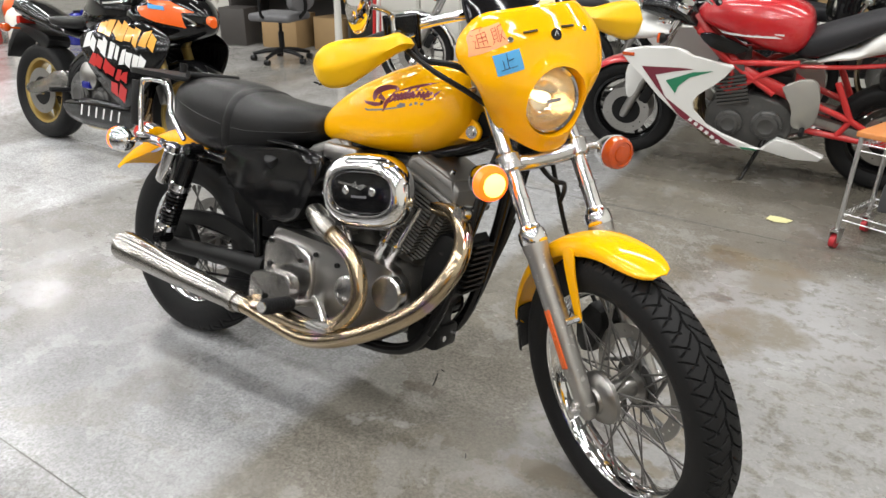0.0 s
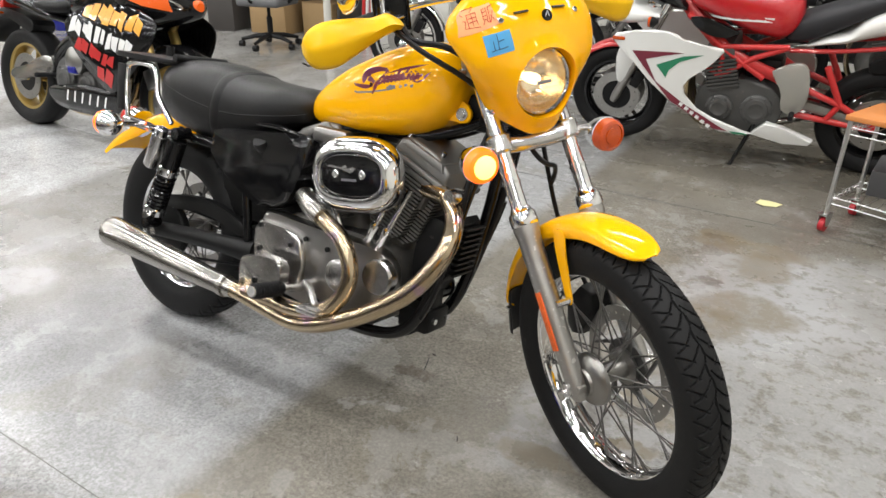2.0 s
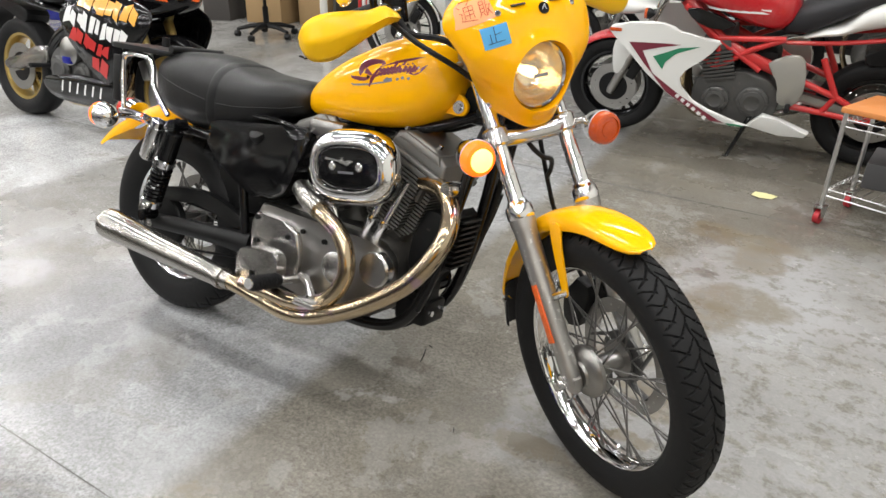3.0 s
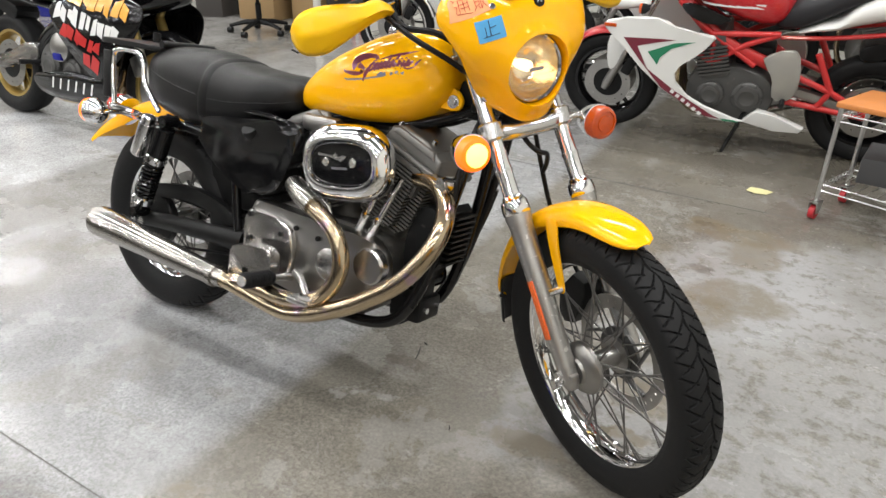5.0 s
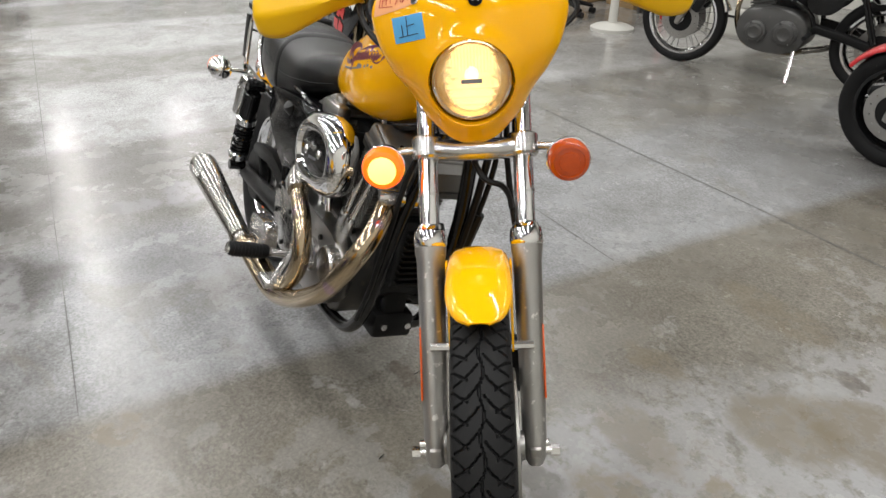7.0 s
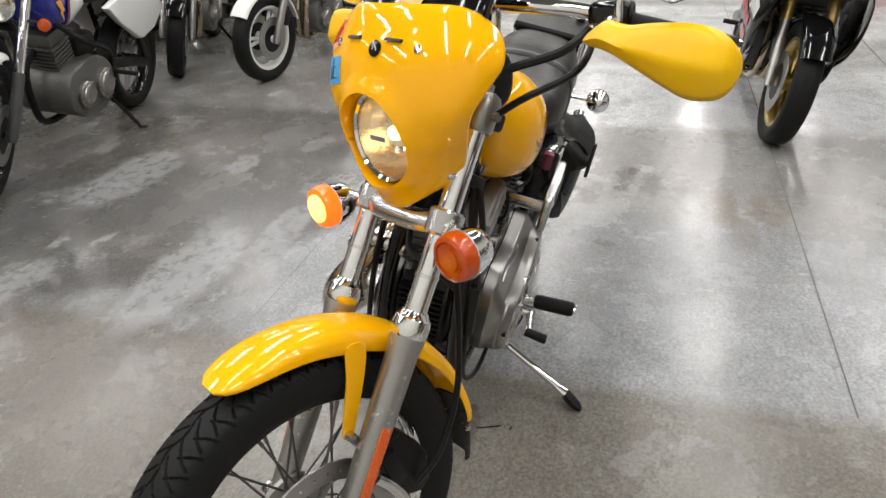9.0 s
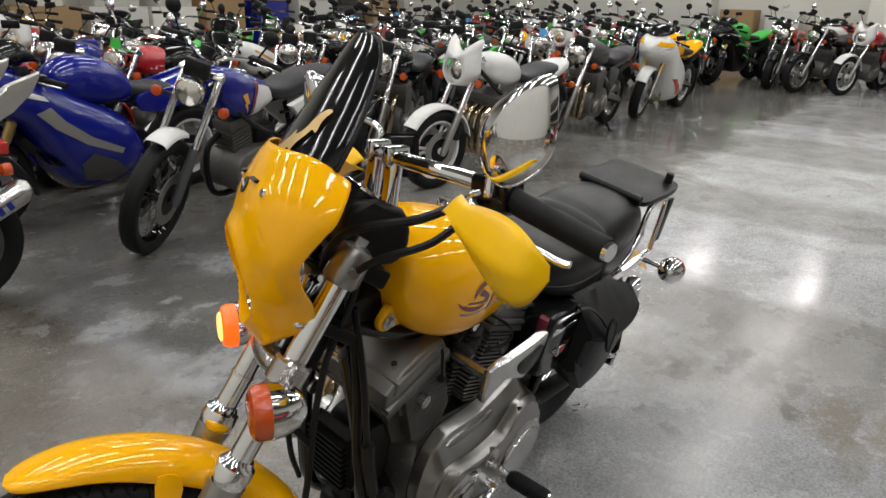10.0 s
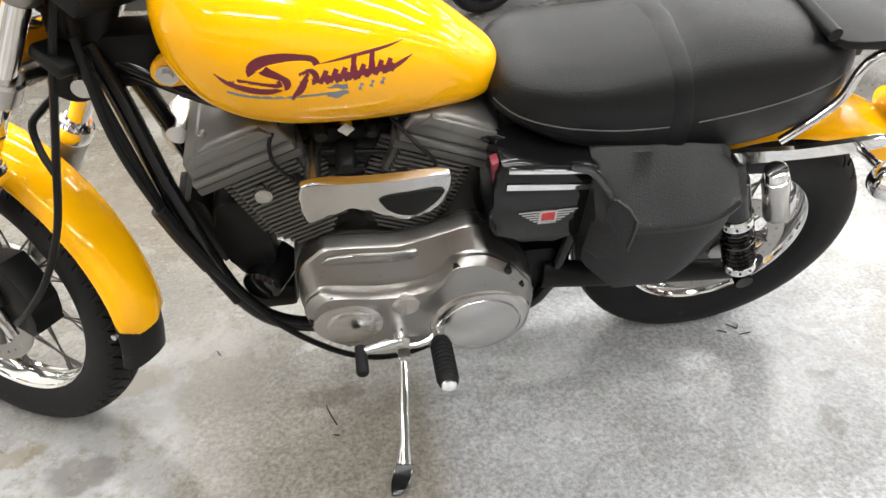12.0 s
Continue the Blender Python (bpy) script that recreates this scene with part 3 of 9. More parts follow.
def rim_mesh(R, w):
    """A deep rolled rim about the y axis, R at its flange."""
    prof = [(R, -w / 2), (R - 0.004, -w / 2 - 0.004), (R - 0.012, -w / 2), (R - 0.016, -w * 0.44), (R - 0.015, -w * 0.36), (R - 0.022, -w * 0.26),
            (R - 0.028, 0), (R - 0.022, w * 0.26), (R - 0.015, w * 0.36), (R - 0.016, w * 0.44), (R - 0.012, w / 2), (R - 0.004, w / 2 + 0.004), (R, w / 2),
            (R - 0.004, w * 0.4), (R - 0.012, w * 0.2), (R - 0.014, 0), (R - 0.012, -w * 0.2), (R - 0.004, -w * 0.4)]
    bm = bmesh.new()
    n = 72
    rings = [[bm.verts.new((r * math.cos(a), y, r * math.sin(a))) for r, y in prof] for a in [i * math.tau / n for i in range(n)]]
    ring_faces(bm, rings, True)
    return bm


def drilled_disc(bm, r0, r1, y, t, holes):
    """A brake disc ring with round holes through it."""
    n = holes * 6
    cols = []
    rs = [r0, r0 + (r1 - r0) * 0.42, r0 + (r1 - r0) * 0.58, r1]
    for i in range(n):
        a = i * math.tau / n
        cols.append([[bm.verts.new((r * math.cos(a), y + s, r * math.sin(a))) for r in rs] for s in (0, t)])
    for i in range(n):
        j = (i + 1) % n
        for s in (0, 1):
            for k in range(3):
                if k == 1 and i % 6 == 2:
                    continue
                bm.faces.new((cols[i][s][k], cols[i][s][k + 1], cols[j][s][k + 1], cols[j][s][k]))
        for k in (0, 3):
            bm.faces.new((cols[i][0][k], cols[j][0][k], cols[j][1][k], cols[i][1][k]))
        if i % 6 == 2:
            a, b = cols[i], cols[j]
            bm.faces.new((a[0][1], b[0][1], b[1][1], a[1][1]))
            bm.faces.new((a[0][2], b[0][2], b[1][2], a[1][2]))
            bm.faces.new((a[0][1], a[0][2], a[1][2], a[1][1]))
            bm.faces.new((b[0][1], b[0][2], b[1][2], b[1][1]))
    return bm


def spoked_wheel(name, parent, m, R, rimR, width, rim_w, groove, disc_side, cuts):
    rim = part(name, rim_mesh(rimR, rim_w), CHROME, parent, "chrome steel rim", m)
    part("tyre", tyre_mesh(R, rimR - 0.012, width, cuts, 49, groove), RUBBER, rim, "black rubber tyre with cut tread")
    hub = bmesh.new()
    lathe(hub, [(0.012, -0.075), (0.028, -0.074), (0.03, -0.05), (0.046, -0.048), (0.047, -0.04), (0.026, -0.036), (0.024, 0),
                (0.026, 0.036), (0.047, 0.04), (0.046, 0.048), (0.03, 0.05), (0.028, 0.074), (0.012, 0.075)])
    part("hub", hub, ALLOY, rim)
    for k, (y, lean) in enumerate(((-0.042, 1), (-0.042, -1), (0.042, 1), (0.042, -1))):
        first = None
        for i in range(10):
            a = (i + k * 0.25) * math.tau / 10
            rot = Matrix.Rotation(-a, 4, "Y")
            if first is None:
                bm = bmesh.new()
                a1 = lean * 0.42
                rr = rimR - 0.026
                p0, p1 = V(0.042, y, 0), V(rr * math.cos(a1), y * 0.25, rr * math.sin(a1))
                tube(bm, [p0, p1], 0.0023, 6)
                d = (p0 - p1).normalized()
                tube(bm, [p1 + d * 0.016, p1 - d * 0.004], 0.0036, 6)
                first = part("spoke", bm, SPOKE, rim, "", rot)
            else:
                o = new("spoke", first.data)
                o.parent, o.matrix_basis = rim, rot
    disc = bmesh.new()
    y = 0.056 * disc_side
    drilled_disc(disc, 0.11, 0.146, y, 0.005 * disc_side, 30)
    d = part("brake_disc", disc, DISC, rim, "drilled steel brake disc")
    car = bmesh.new()
    lathe(car, [(0.045, y - 0.004), (0.066, y - 0.004), (0.066, y + 0.004), (0.045, y + 0.004)], seg=40)
    for i in range(5):
        a = i * math.tau / 5
        pts = [V(0.062 * math.cos(a + t * 0.5), y, 0.062 * math.sin(a + t * 0.5)).lerp(V(0.113 * math.cos(a + 0.4 + t * 0.2), y, 0.113 * math.sin(a + 0.4 + t * 0.2)), t) for t in (0, 0.35, 0.7, 1)]
        tube(car, curve(pts, 3), 0.009, 8, flat=0.45)
    part("disc_carrier", car, ENGINE_DARK, d)
    return rim


bike = thing("motorcycle", "yellow cruiser motorcycle with quarter fairing, leaning on side stand", "motorcycle", BIKE)

FW = V(1.535, 0, 0.338)
fwheel = spoked_wheel("front_wheel", bike, STEER @ Matrix.Translation(FW), 0.333, 0.258, 0.1, 0.066, road_groove(0.034, 0.005), 1, 1300)
rwheel = spoked_wheel("rear_wheel", bike, Matrix.Translation((0, 0, 0.317)), 0.318, 0.217, 0.132, 0.088, road_groove(0.06, 0.004), 1, 480)

# fork: lower legs, chrome tubes, clamps; lay-out before the bars are turned
FD = V(-0.511, 0, 0.8596)          # up along the fork
AX = V(1.528, 0, 0.345)


def fork_at(d, y, dx=0.0):
    return AX + FD * d + V(dx, y, 0)


for s in (-1, 1):
    y = 0.094 * s
    leg = bmesh.new()
    tube(leg, [fork_at(d, y) for d in (-0.045, -0.03, 0.0, 0.05, 0.16, 0.28, 0.345, 0.365, 0.385)],
         [0.014, 0.021, 0.023, 0.0235, 0.025, 0.027, 0.028, 0.031, 0.031], 20)
    box(leg, -0.016, 0.016, -0.012, 0.012, -0.022, 0.02, 0.005, Matrix.Translation(fork_at(-0.02, y, 0.006)))
    lw = part("fork_leg", leg, FORK_GREY, bike, "pitted grey aluminium fork leg", STEER)
    bolt = bmesh.new()
    tube(bolt, [fork_at(-0.02, y - 0.03 * s), fork_at(-0.02, y + 0.034 * s)], 0.0085, 10)
    tube(bolt, [fork_at(-0.02, y + 0.03 * s), fork_at(-0.02, y + 0.046 * s)], 0.012, 6)
    part("axle_bolt", bolt, CHROME_OLD, lw)
    col = bmesh.new()
    tube(col, [fork_at(d, y) for d in (0.372, 0.378, 0.392, 0.405, 0.41, 0.418)], [0.03, 0.033, 0.033, 0.031, 0.0255, 0.0225], 24)
    part("dust_collar", col, CHROME, lw)
    refl = bmesh.new()
    fr = Matrix.Translation(fork_at(0.15, y + 0.0238 * s, 0.002)) @ Matrix.Rotation(radians(-30.7), 4, "Y")
    box(refl, -0.011, 0.011, -0.002, 0.002, -0.07, 0.07, 0.0015, fr)
    part("reflector", refl, REFLECTOR, lw, "long orange plastic reflector")
    tb = bmesh.new()
    tube(tb, [fork_at(0.4, y), fork_at(0.76, y)], 0.0195, 24)
    ft = part("fork_tube", tb, CHROME, bike, "polished chrome fork tube", STEER)
    band = bmesh.new()
    tube(band, [fork_at(0.475, y), fork_at(0.481, y)], 0.0212, 20)
    part("band", band, CHROME_OLD, ft)
    capm = bmesh.new()
    tube(capm, [fork_at(d, y) for d in (0.728, 0.735, 0.78, 0.79, 0.796)], [0.026, 0.03, 0.03, 0.026, 0.015], 20)
    tube(capm, [fork_at(0.79, y), fork_at(0.808, y)], 0.011, 6)
    tube(capm, [fork_at(0.757, y + 0.02 * s), fork_at(0.757, y + 0.042 * s)], 0.008, 8)
    part("top_clamp_cap", capm, ALLOY, bike, "cast alloy fork cap with bolt", STEER)
    # lower clamp, signal stem and signal
    cl = bmesh.new()
    tube(cl, [fork_at(d, y) for d in (0.548, 0.553, 0.588, 0.593)], [0.027, 0.031, 0.031, 0.027], 24)
    tube(cl, [fork_at(0.57, y + 0.024 * s, 0.006), fork_at(0.57, y + 0.06 * s, 0.014)], 0.0085, 10)
    part("signal_clamp", cl, ALLOY_POL, bike, "dull alloy clamp", STEER)
    c = V(1.277, 0.178 * s, 0.819)
    sg = bmesh.new()
    lathe(sg, [(0.006, -0.05), (0.02, -0.046), (0.032, -0.034), (0.039, -0.014), (0.0415, 0.0), (0.0425, 0.004), (0.039, 0.006)], c, (1, 0, 0), 32)
    sig = part("turn_signal", sg, CHROME, bike, "chrome turn signal with amber lens", STEER)
    ln = bmesh.new()
    lathe(ln, [(0.0405, 0.004), (0.041, 0.02), (0.037, 0.029), (0.03, 0.032), (0.029, 0.029), (0.02, 0.03), (0.019, 0.033), (0.001, 0.034)], c, (1, 0, 0), 32)
    part("lens", ln, ORANGE_ON if s < 0 else ORANGE, sig, "lit amber lens" if s < 0 else "unlit amber lens")
    # bright lens centre: the bulb's glow added as an emitting disc on the lens
    if s < 0:
        bl = bmesh.new()
        lathe(bl, [(0.027, 0.031), (0.027, 0.0345), (0.02, 0.0375), (0.001, 0.039)], c, (1, 0, 0), 20)
        part("bulb", bl, LENS_CORE_ON, sig, "glowing bulb")

bar = bmesh.new()
p = [fork_at(0.57, -0.075, 0.006), fork_at(0.57, -0.05, 0.014), fork_at(0.57, 0, 0.017), fork_at(0.57, 0.05, 0.014), fork_at(0.57, 0.075, 0.006)]
tube(bar, curve(p, 5), 0.022, 16, flat=0.95)
loop = bmesh.new()
tube(loop, curve([(1.2, -0.02, 0.86), (1.235, 0.0, 0.8), (1.255, 0.02, 0.772), (1.25, 0.05, 0.757), (1.228, 0.066, 0.725), (1.203, 0.071, 0.69)], 6), 0.0062, 8)
part("brake_line", loop, PLASTIC, bike, "black line under the cross bar", STEER)
part("signal_bar", bar, ALLOY_POL, bike, "dull polished aluminium cross bar", STEER)
tri = bmesh.new()
for d, hgt in ((0.648, 0.014), (0.757, 0.02)):
    box(tri, -0.07, -0.012, -0.085, 0.085, -hgt * 0.8, hgt * 0.8, 0.006, Matrix.Translation(fork_at(d, 0, -0.01)) @ Matrix.Rotation(radians(-30.7), 4, "Y"))
part("triple_clamp", tri, BLACK_MATT, bike, "black triple clamp", STEER)
axle = bmesh.new()
tube(axle, [AX + V(0.004, -0.125, -0.004), AX + V(0.004, 0.12, -0.004)], 0.009, 12)
part("front_axle", axle, CHROME_OLD, bike, "", STEER)

# caliper and hose, right hub cap
cal = bmesh.new()
cp = [(1.42, 0.478), (1.375, 0.485), (1.338, 0.44), (1.322, 0.405), (1.332, 0.368), (1.322, 0.35), (1.345, 0.332), (1.38, 0.345), (1.405, 0.4), (1.425, 0.44)]
prism(cal, cp, 0.035, 0.096, 0.006)
prism(cal, [(1.43, 0.46), (1.4, 0.47), (1.38, 0.4), (1.41, 0.39)], 0.09, 0.108, 0.005)
part("brake_caliper", cal, BLACK_MATT, bike, "matt black brake caliper", STEER)
calh = bmesh.new()
tube(calh, curve([(1.44, 0.095, 0.43), (1.42, 0.1, 0.405), (1.40, 0.102, 0.37), (1.385, 0.1, 0.33)], 4), 0.012, 10)
part("caliper_bridge", calh, CHROME_OLD, bike, "", STEER)
hose = bmesh.new()
tube(hose, curve([(1.1, 0.07, 1.02), (1.13, 0.075, 0.93), (1.17, 0.065, 0.83), (1.195, 0.07, 0.72), (1.215, 0.085, 0.6), (1.25, 0.105, 0.5), (1.31, 0.115, 0.415), (1.36, 0.105, 0.37)], 6), 0.0062, 8)
part("brake_hose", hose, PLASTIC, bike, "black rubber hose", STEER)
hc = bmesh.new()
lathe(hc, [(0.012, -0.078), (0.03, -0.078), (0.034, -0.072), (0.056, -0.066), (0.064, -0.056), (0.064, -0.046), (0.05, -0.036), (0.03, -0.03)], FW, (0, 1, 0), 40)
part("hub_cover", hc, ALLOY, bike, "dull grey hub cover", STEER)

# front fender and flap
FENDER_ROWS = 40


def fender_mesh(c, r_edge, r_crown, hw, a0, a1, n, thick, tip=0.0):
    bm = bmesh.new()
    rings = []
    for i in range(n + 1):
        t = i / n
        a = radians(a0 + (a1 - a0) * t)
        end = min(1.0, (t / 0.1)) if tip else 1.0
        w = hw * (0.55 + 0.45 * math.sqrt(max(0.0, 1 - (1 - end) ** 2)))
        lift = tip * max(0.0, 0.25 - t) ** 2 * 3
        ring = []
        prof = [(-1, 0), (-0.97, 0.35), (-0.86, 0.66), (-0.64, 0.87), (-0.34, 0.97), (0, 1), (0.34, 0.97), (0.64, 0.87), (0.86, 0.66), (0.97, 0.35), (1, 0)]
        for sgn, dt in ((1, 0.0), (-1, thick)):
            for q, hh in (prof if sgn > 0 else prof[::-1]):
                drop = (1 - end) * 0.02
                r = r_edge + (r_crown - r_edge) * hh * (0.45 + 0.55 * end) - dt - lift - drop * (1 if hh < 0.5 else 0.4)
                ring.append(bm.verts.new((c.x + r * math.cos(a), q * (w - dt * 0.7) + c.y, c.z + r * math.sin(a))))
        rings.append(ring)
    ring_faces(bm, rings)
    return bm


CROWN = [(72, 0.366), (77, 0.369), (87, 0.374), (105, 0.381), (120, 0.383), (140, 0.382), (160, 0.381), (183, 0.381)]
FENDER_END = 178
HEM = [(72, 0.361), (77, 0.355), (87, 0.35), (105, 0.341), (125, 0.343), (145, 0.35), (165, 0.358), (183, 0.362)]


def front_fender_mesh(c, hw, n, thick):
    """A slim fender: the hem rises to the crown at the lifted, blunt tip."""
    bm = bmesh.new()
    rings = []
    prof = [(-1, 0), (-0.99, 0.3), (-0.93, 0.6), (-0.76, 0.83), (-0.42, 0.96), (0, 1), (0.42, 0.96), (0.76, 0.83), (0.93, 0.6), (0.99, 0.3), (1, 0)]
    for i in range(n + 1):
        d = 72 + (FENDER_END - 72) * (i / n) ** 1.1
        a = radians(d)
        end = min(1.0, (d - 72) / 15.0)
        w = hw * (0.3 + 0.7 * math.sqrt(max(0.0, 1 - (1 - end) ** 2)))
        last = min(1.0, (FENDER_END - d) / 6.0)
        w *= 0.55 + 0.45 * math.sqrt(max(0.0, 1 - (1 - last) ** 2))
        rc, rh = lerp_table(CROWN, d)[-1], lerp_table(HEM, d)[-1]
        ring = []
        for sgn, dt in ((1, 0.0), (-1, thick)):
            for q, hh in (prof if sgn > 0 else prof[::-1]):
                r = rh + (rc - rh) * hh - dt
                ring.append(bm.verts.new((c.x + r * math.cos(a), q * (w - dt * 0.7) + c.y, c.z + r * math.sin(a))))
        rings.append(ring)
    ring_faces(bm, rings)
    return bm


ff = part("front_fender", front_fender_mesh(FW, 0.057, FENDER_ROWS, 0.003), YELLOW, bike, "glossy yellow front fender", STEER)
flap = fender_mesh(FW, 0.352, 0.377, 0.052, 170, 190, 8, 0.004)
part("mud_flap", flap, BAG, ff, "worn black rubber flap")
for s in (-1, 1):
    st = bmesh.new()
    outl = [(1.437, 0.675), (1.4, 0.665), (1.415, 0.60), (1.436, 0.545), (1.452, 0.505), (1.47, 0.512), (1.46, 0.56), (1.445, 0.62)]
    prism(st, rounded(outl, 3), 0.057 * s, 0.061 * s, 0.001)
    part("fender_stay", st, YELLOW, ff)
    bl = bmesh.new()
    tube(bl, [(1.46, 0.055 * s, 0.515), (1.46, 0.098 * s, 0.515)], 0.009, 8)
    part("fender_bolt", bl, CHROME_OLD, ff)
    bl = bmesh.new()
    tube(bl, [(1.185, 0.054 * s, 0.36), (1.185, 0.061 * s, 0.36)], 0.006, 8)
    part("fender_bolt", bl, CHROME_OLD, ff)

# quarter fairing with lamp opening
LC = V(1.268, 0, 0.974)            # lamp centre
FAIR = [  # z, half width, front x, depth to the rear edge
    (0.853, 0.02, 1.266, 0.003), (0.864, 0.044, 1.272, 0.012), (0.88, 0.068, 1.278, 0.044), (0.9, 0.093, 1.284, 0.086),
    (0.925, 0.11, 1.289, 0.102), (0.95, 0.124, 1.292, 0.1), (0.98, 0.144, 1.294, 0.084), (1.02, 0.164, 1.296, 0.076), (1.05, 0.177, 1.295, 0.094),
    (1.08, 0.186, 1.29, 0.115), (1.105, 0.186, 1.282, 0.119), (1.13, 0.178, 1.269, 0.116), (1.152, 0.163, 1.25, 0.107), (1.166, 0.149, 1.232, 0.093)]
_a, _b = curve([(r[0], r[1], r[2]) for r in FAIR], 5), curve([(r[0], r[3], 0) for r in FAIR], 5)
FAIR = [(p.x, p.y, p.z, q.y) for p, q in zip(_a, _b)]


def fairing_at(q, z):
    w, xf, d = lerp_table(FAIR, z)
    a = q * radians(86)
    y = w * math.copysign(abs(math.sin(a)) ** 0.92, a)
    return V(xf - d * (1 - abs(math.cos(a)) ** 0.85), y, z)


fb = bmesh.new()
NU, NZ = 72, 64
grid = []
for k in range(NZ + 1):
    z = 0.853 + (1.166 - 0.853) * k / NZ
    row = []
    for i in range(NU + 1):
        q = -1 + 2 * i / NU
        zz = z + (0.012 * (1 - q * q) if k > NZ - 6 else 0) * (k - NZ + 6) / 6
        pnt = fairing_at(q, z)
        pnt.z = zz - 0.03 * max(0, (abs(q) - 0.5) / 0.5) ** 2 * max(0, (k / NZ - 0.7) / 0.3)      # the upper corners droop
        row.append(fb.verts.new(pnt))
    grid.append(row)
RL = 0.079
for k in range(NZ):
    for i in range(NU):
        vs = (grid[k][i], grid[k][i + 1], grid[k + 1][i + 1], grid[k + 1][i])
        c = sum((v.co for v in vs), V(0, 0, 0)) / 4
        if (c.y ** 2 + (c.z - LC.z) ** 2) > RL * RL:
            fb.faces.new(vs)
bmesh.ops.delete(fb, geom=[v for v in fb.verts if not v.link_faces], context="VERTS")
hole = [e for e in fb.edges if e.is_boundary and all((v.co.y ** 2 + (v.co.z - LC.z) ** 2) < (RL + 0.014) ** 2 for v in e.verts)]
for v in {v for e in hole for v in e.verts}:
    d = V(0, v.co.y, v.co.z - LC.z).normalized()
    v.co = V(v.co.x, 0, 0) + V(0, LC.y, LC.z) + d * RL
for v in fb.verts:   # a lip that swells round the lamp
    r = math.hypot(v.co.y, v.co.z - LC.z)
    v.co.x += 0.011 * math.exp(-((r - RL) / 0.02) ** 2)
ext = bmesh.ops.extrude_edge_only(fb, edges=hole)["geom"]
for v in [g for g in ext if isinstance(g, bmesh.types.BMVert)]:
    d = V(0, v.co.y, v.co.z - LC.z).normalized()
    v.co = V(v.co.x - 0.03, 0, 0) + V(0, 0, LC.z) + d * (RL - 0.003)
FAIR_TREE = BVHTree.FromBMesh(fb)
fairing = part("fairing", fb, YELLOW, bike, "glossy yellow quarter fairing with screws", STEER, True, 60)
sol = fairing.modifiers.new("thickness", "SOLIDIFY")
sol.thickness, sol.offset = 0.004, -1


def on_fairing(y, z, lift=0.0012):
    h = FAIR_TREE.ray_cast(V(1.6, y, z), V(-1, 0, 0))
    while h[0] is None:
        y *= 0.985
        h = FAIR_TREE.ray_cast(V(1.6, y, z), V(-1, 0, 0))
    return h[0] + (h[1] if h[1].x > 0 else -h[1]) * lift, (h[1] if h[1].x > 0 else -h[1])


def fairing_patch(name, pts_yz, material, label="", lift=0.0012, n=6):
    """A flat sticker that follows the fairing, from four corners (y, z)."""
    a, b, c, d = [Vector(p) for p in pts_yz]
    bm = bmesh.new()
    rows = []
    for i in range(n + 1):
        l, r = a.lerp(d, i / n), b.lerp(c, i / n)
        rows.append([bm.verts.new(on_fairing(*l.lerp(r, j / n), lift)[0]) for j in range(n + 1)])
    for i in range(n):
        for j in range(n):
            bm.faces.new((rows[i][j], rows[i][j + 1], rows[i + 1][j + 1], rows[i + 1][j]))
    return part(name, bm, material, fairing, label)


for s in (-1, 1):
    for y, z in ((0.096 * s, 1.118), (0.1 * s, 0.914)):
        pp, nn = on_fairing(y, z)
        bm = bmesh.new()
        lathe(bm, [(0.007, -0.002), (0.007, 0.001), (0.005, 0.003), (0.001, 0.0032)], pp, nn, 14)
        part("screw", bm, CHROME, fairing)
    slot = bmesh.new()
    sp = [on_fairing(y * 1.0, 1.132 - abs(y) * 0.05, 0.001)[0] for y in [s * (0.032 + 0.004 * i) for i in range(9)]]
    tube(slot, sp, 0.006, 8, flat=0.4)
    part("vent_slot", slot, BLACK_MATT, fairing, "dark vent slot")
pp, nn = on_fairing(0.012, 1.117)
bm = bmesh.new()
lathe(bm, [(0.013, -0.001), (0.013, 0.0012), (0.001, 0.0014)], pp, nn, 24)
em = part("emblem", bm, BLACK, fairing, "small round black badge with a triangle")
bm = bmesh.new()
tt = [pp + nn * 0.002 + V(0, a, b) for a, b in ((-0.006, -0.006), (0, 0.008), (0.006, -0.006))]
tube(bm, tt, 0.0012, 6)
part("triangle", bm, CHALK_DECAL, em)
n1 = fairing_patch("orange_note", [(-0.176, 1.088), (-0.1, 1.112), (-0.106, 1.153), (-0.166, 1.136)], PAPER_ORANGE, "orange paper note with red handwriting")
n2 = fairing_patch("blue_note", [(-0.134, 1.046), (-0.078, 1.057), (-0.083, 1.1), (-0.139, 1.089)], PAPER_BLUE, "blue paper note with a handwritten sign")


def strokes(parent, origin, ux, uz, lines, material, w):
    for ln_ in lines:
        bm = bmesh.new()
        pts = [on_fairing(origin[0] + ux[0] * a + uz[0] * b, origin[1] + ux[1] * a + uz[1] * b, 0.0022)[0] for a, b in ln_]
        if len(pts) > 1:
            tube(bm, pts, w, 5)
            part("ink_stroke", bm, material, parent)


strokes(n2, (-0.133, 1.051), (0.05, 0.01), (-0.004, 0.04), [[(0.5, 0.9), (0.47, 0.15)], [(0.5, 0.52), (0.75, 0.56)], [(0.3, 0.6), (0.3, 0.15)], [(0.15, 0.12), (0.85, 0.14)]], INK, 0.0008)
A1 = [[(0.2, 0.9), (0.75, 0.95), (0.5, 0.78)], [(0.28, 0.7), (0.26, 0.2)], [(0.28, 0.7), (0.8, 0.72), (0.8, 0.22)], [(0.3, 0.54), (0.78, 0.55)], [(0.3, 0.38), (0.78, 0.39)],
      [(0.54, 0.7), (0.54, 0.2)], [(0.02, 0.75), (0.1, 0.68)], [(0.02, 0.5), (0.14, 0.48), (0.06, 0.18), (0.95, 0.08)]]
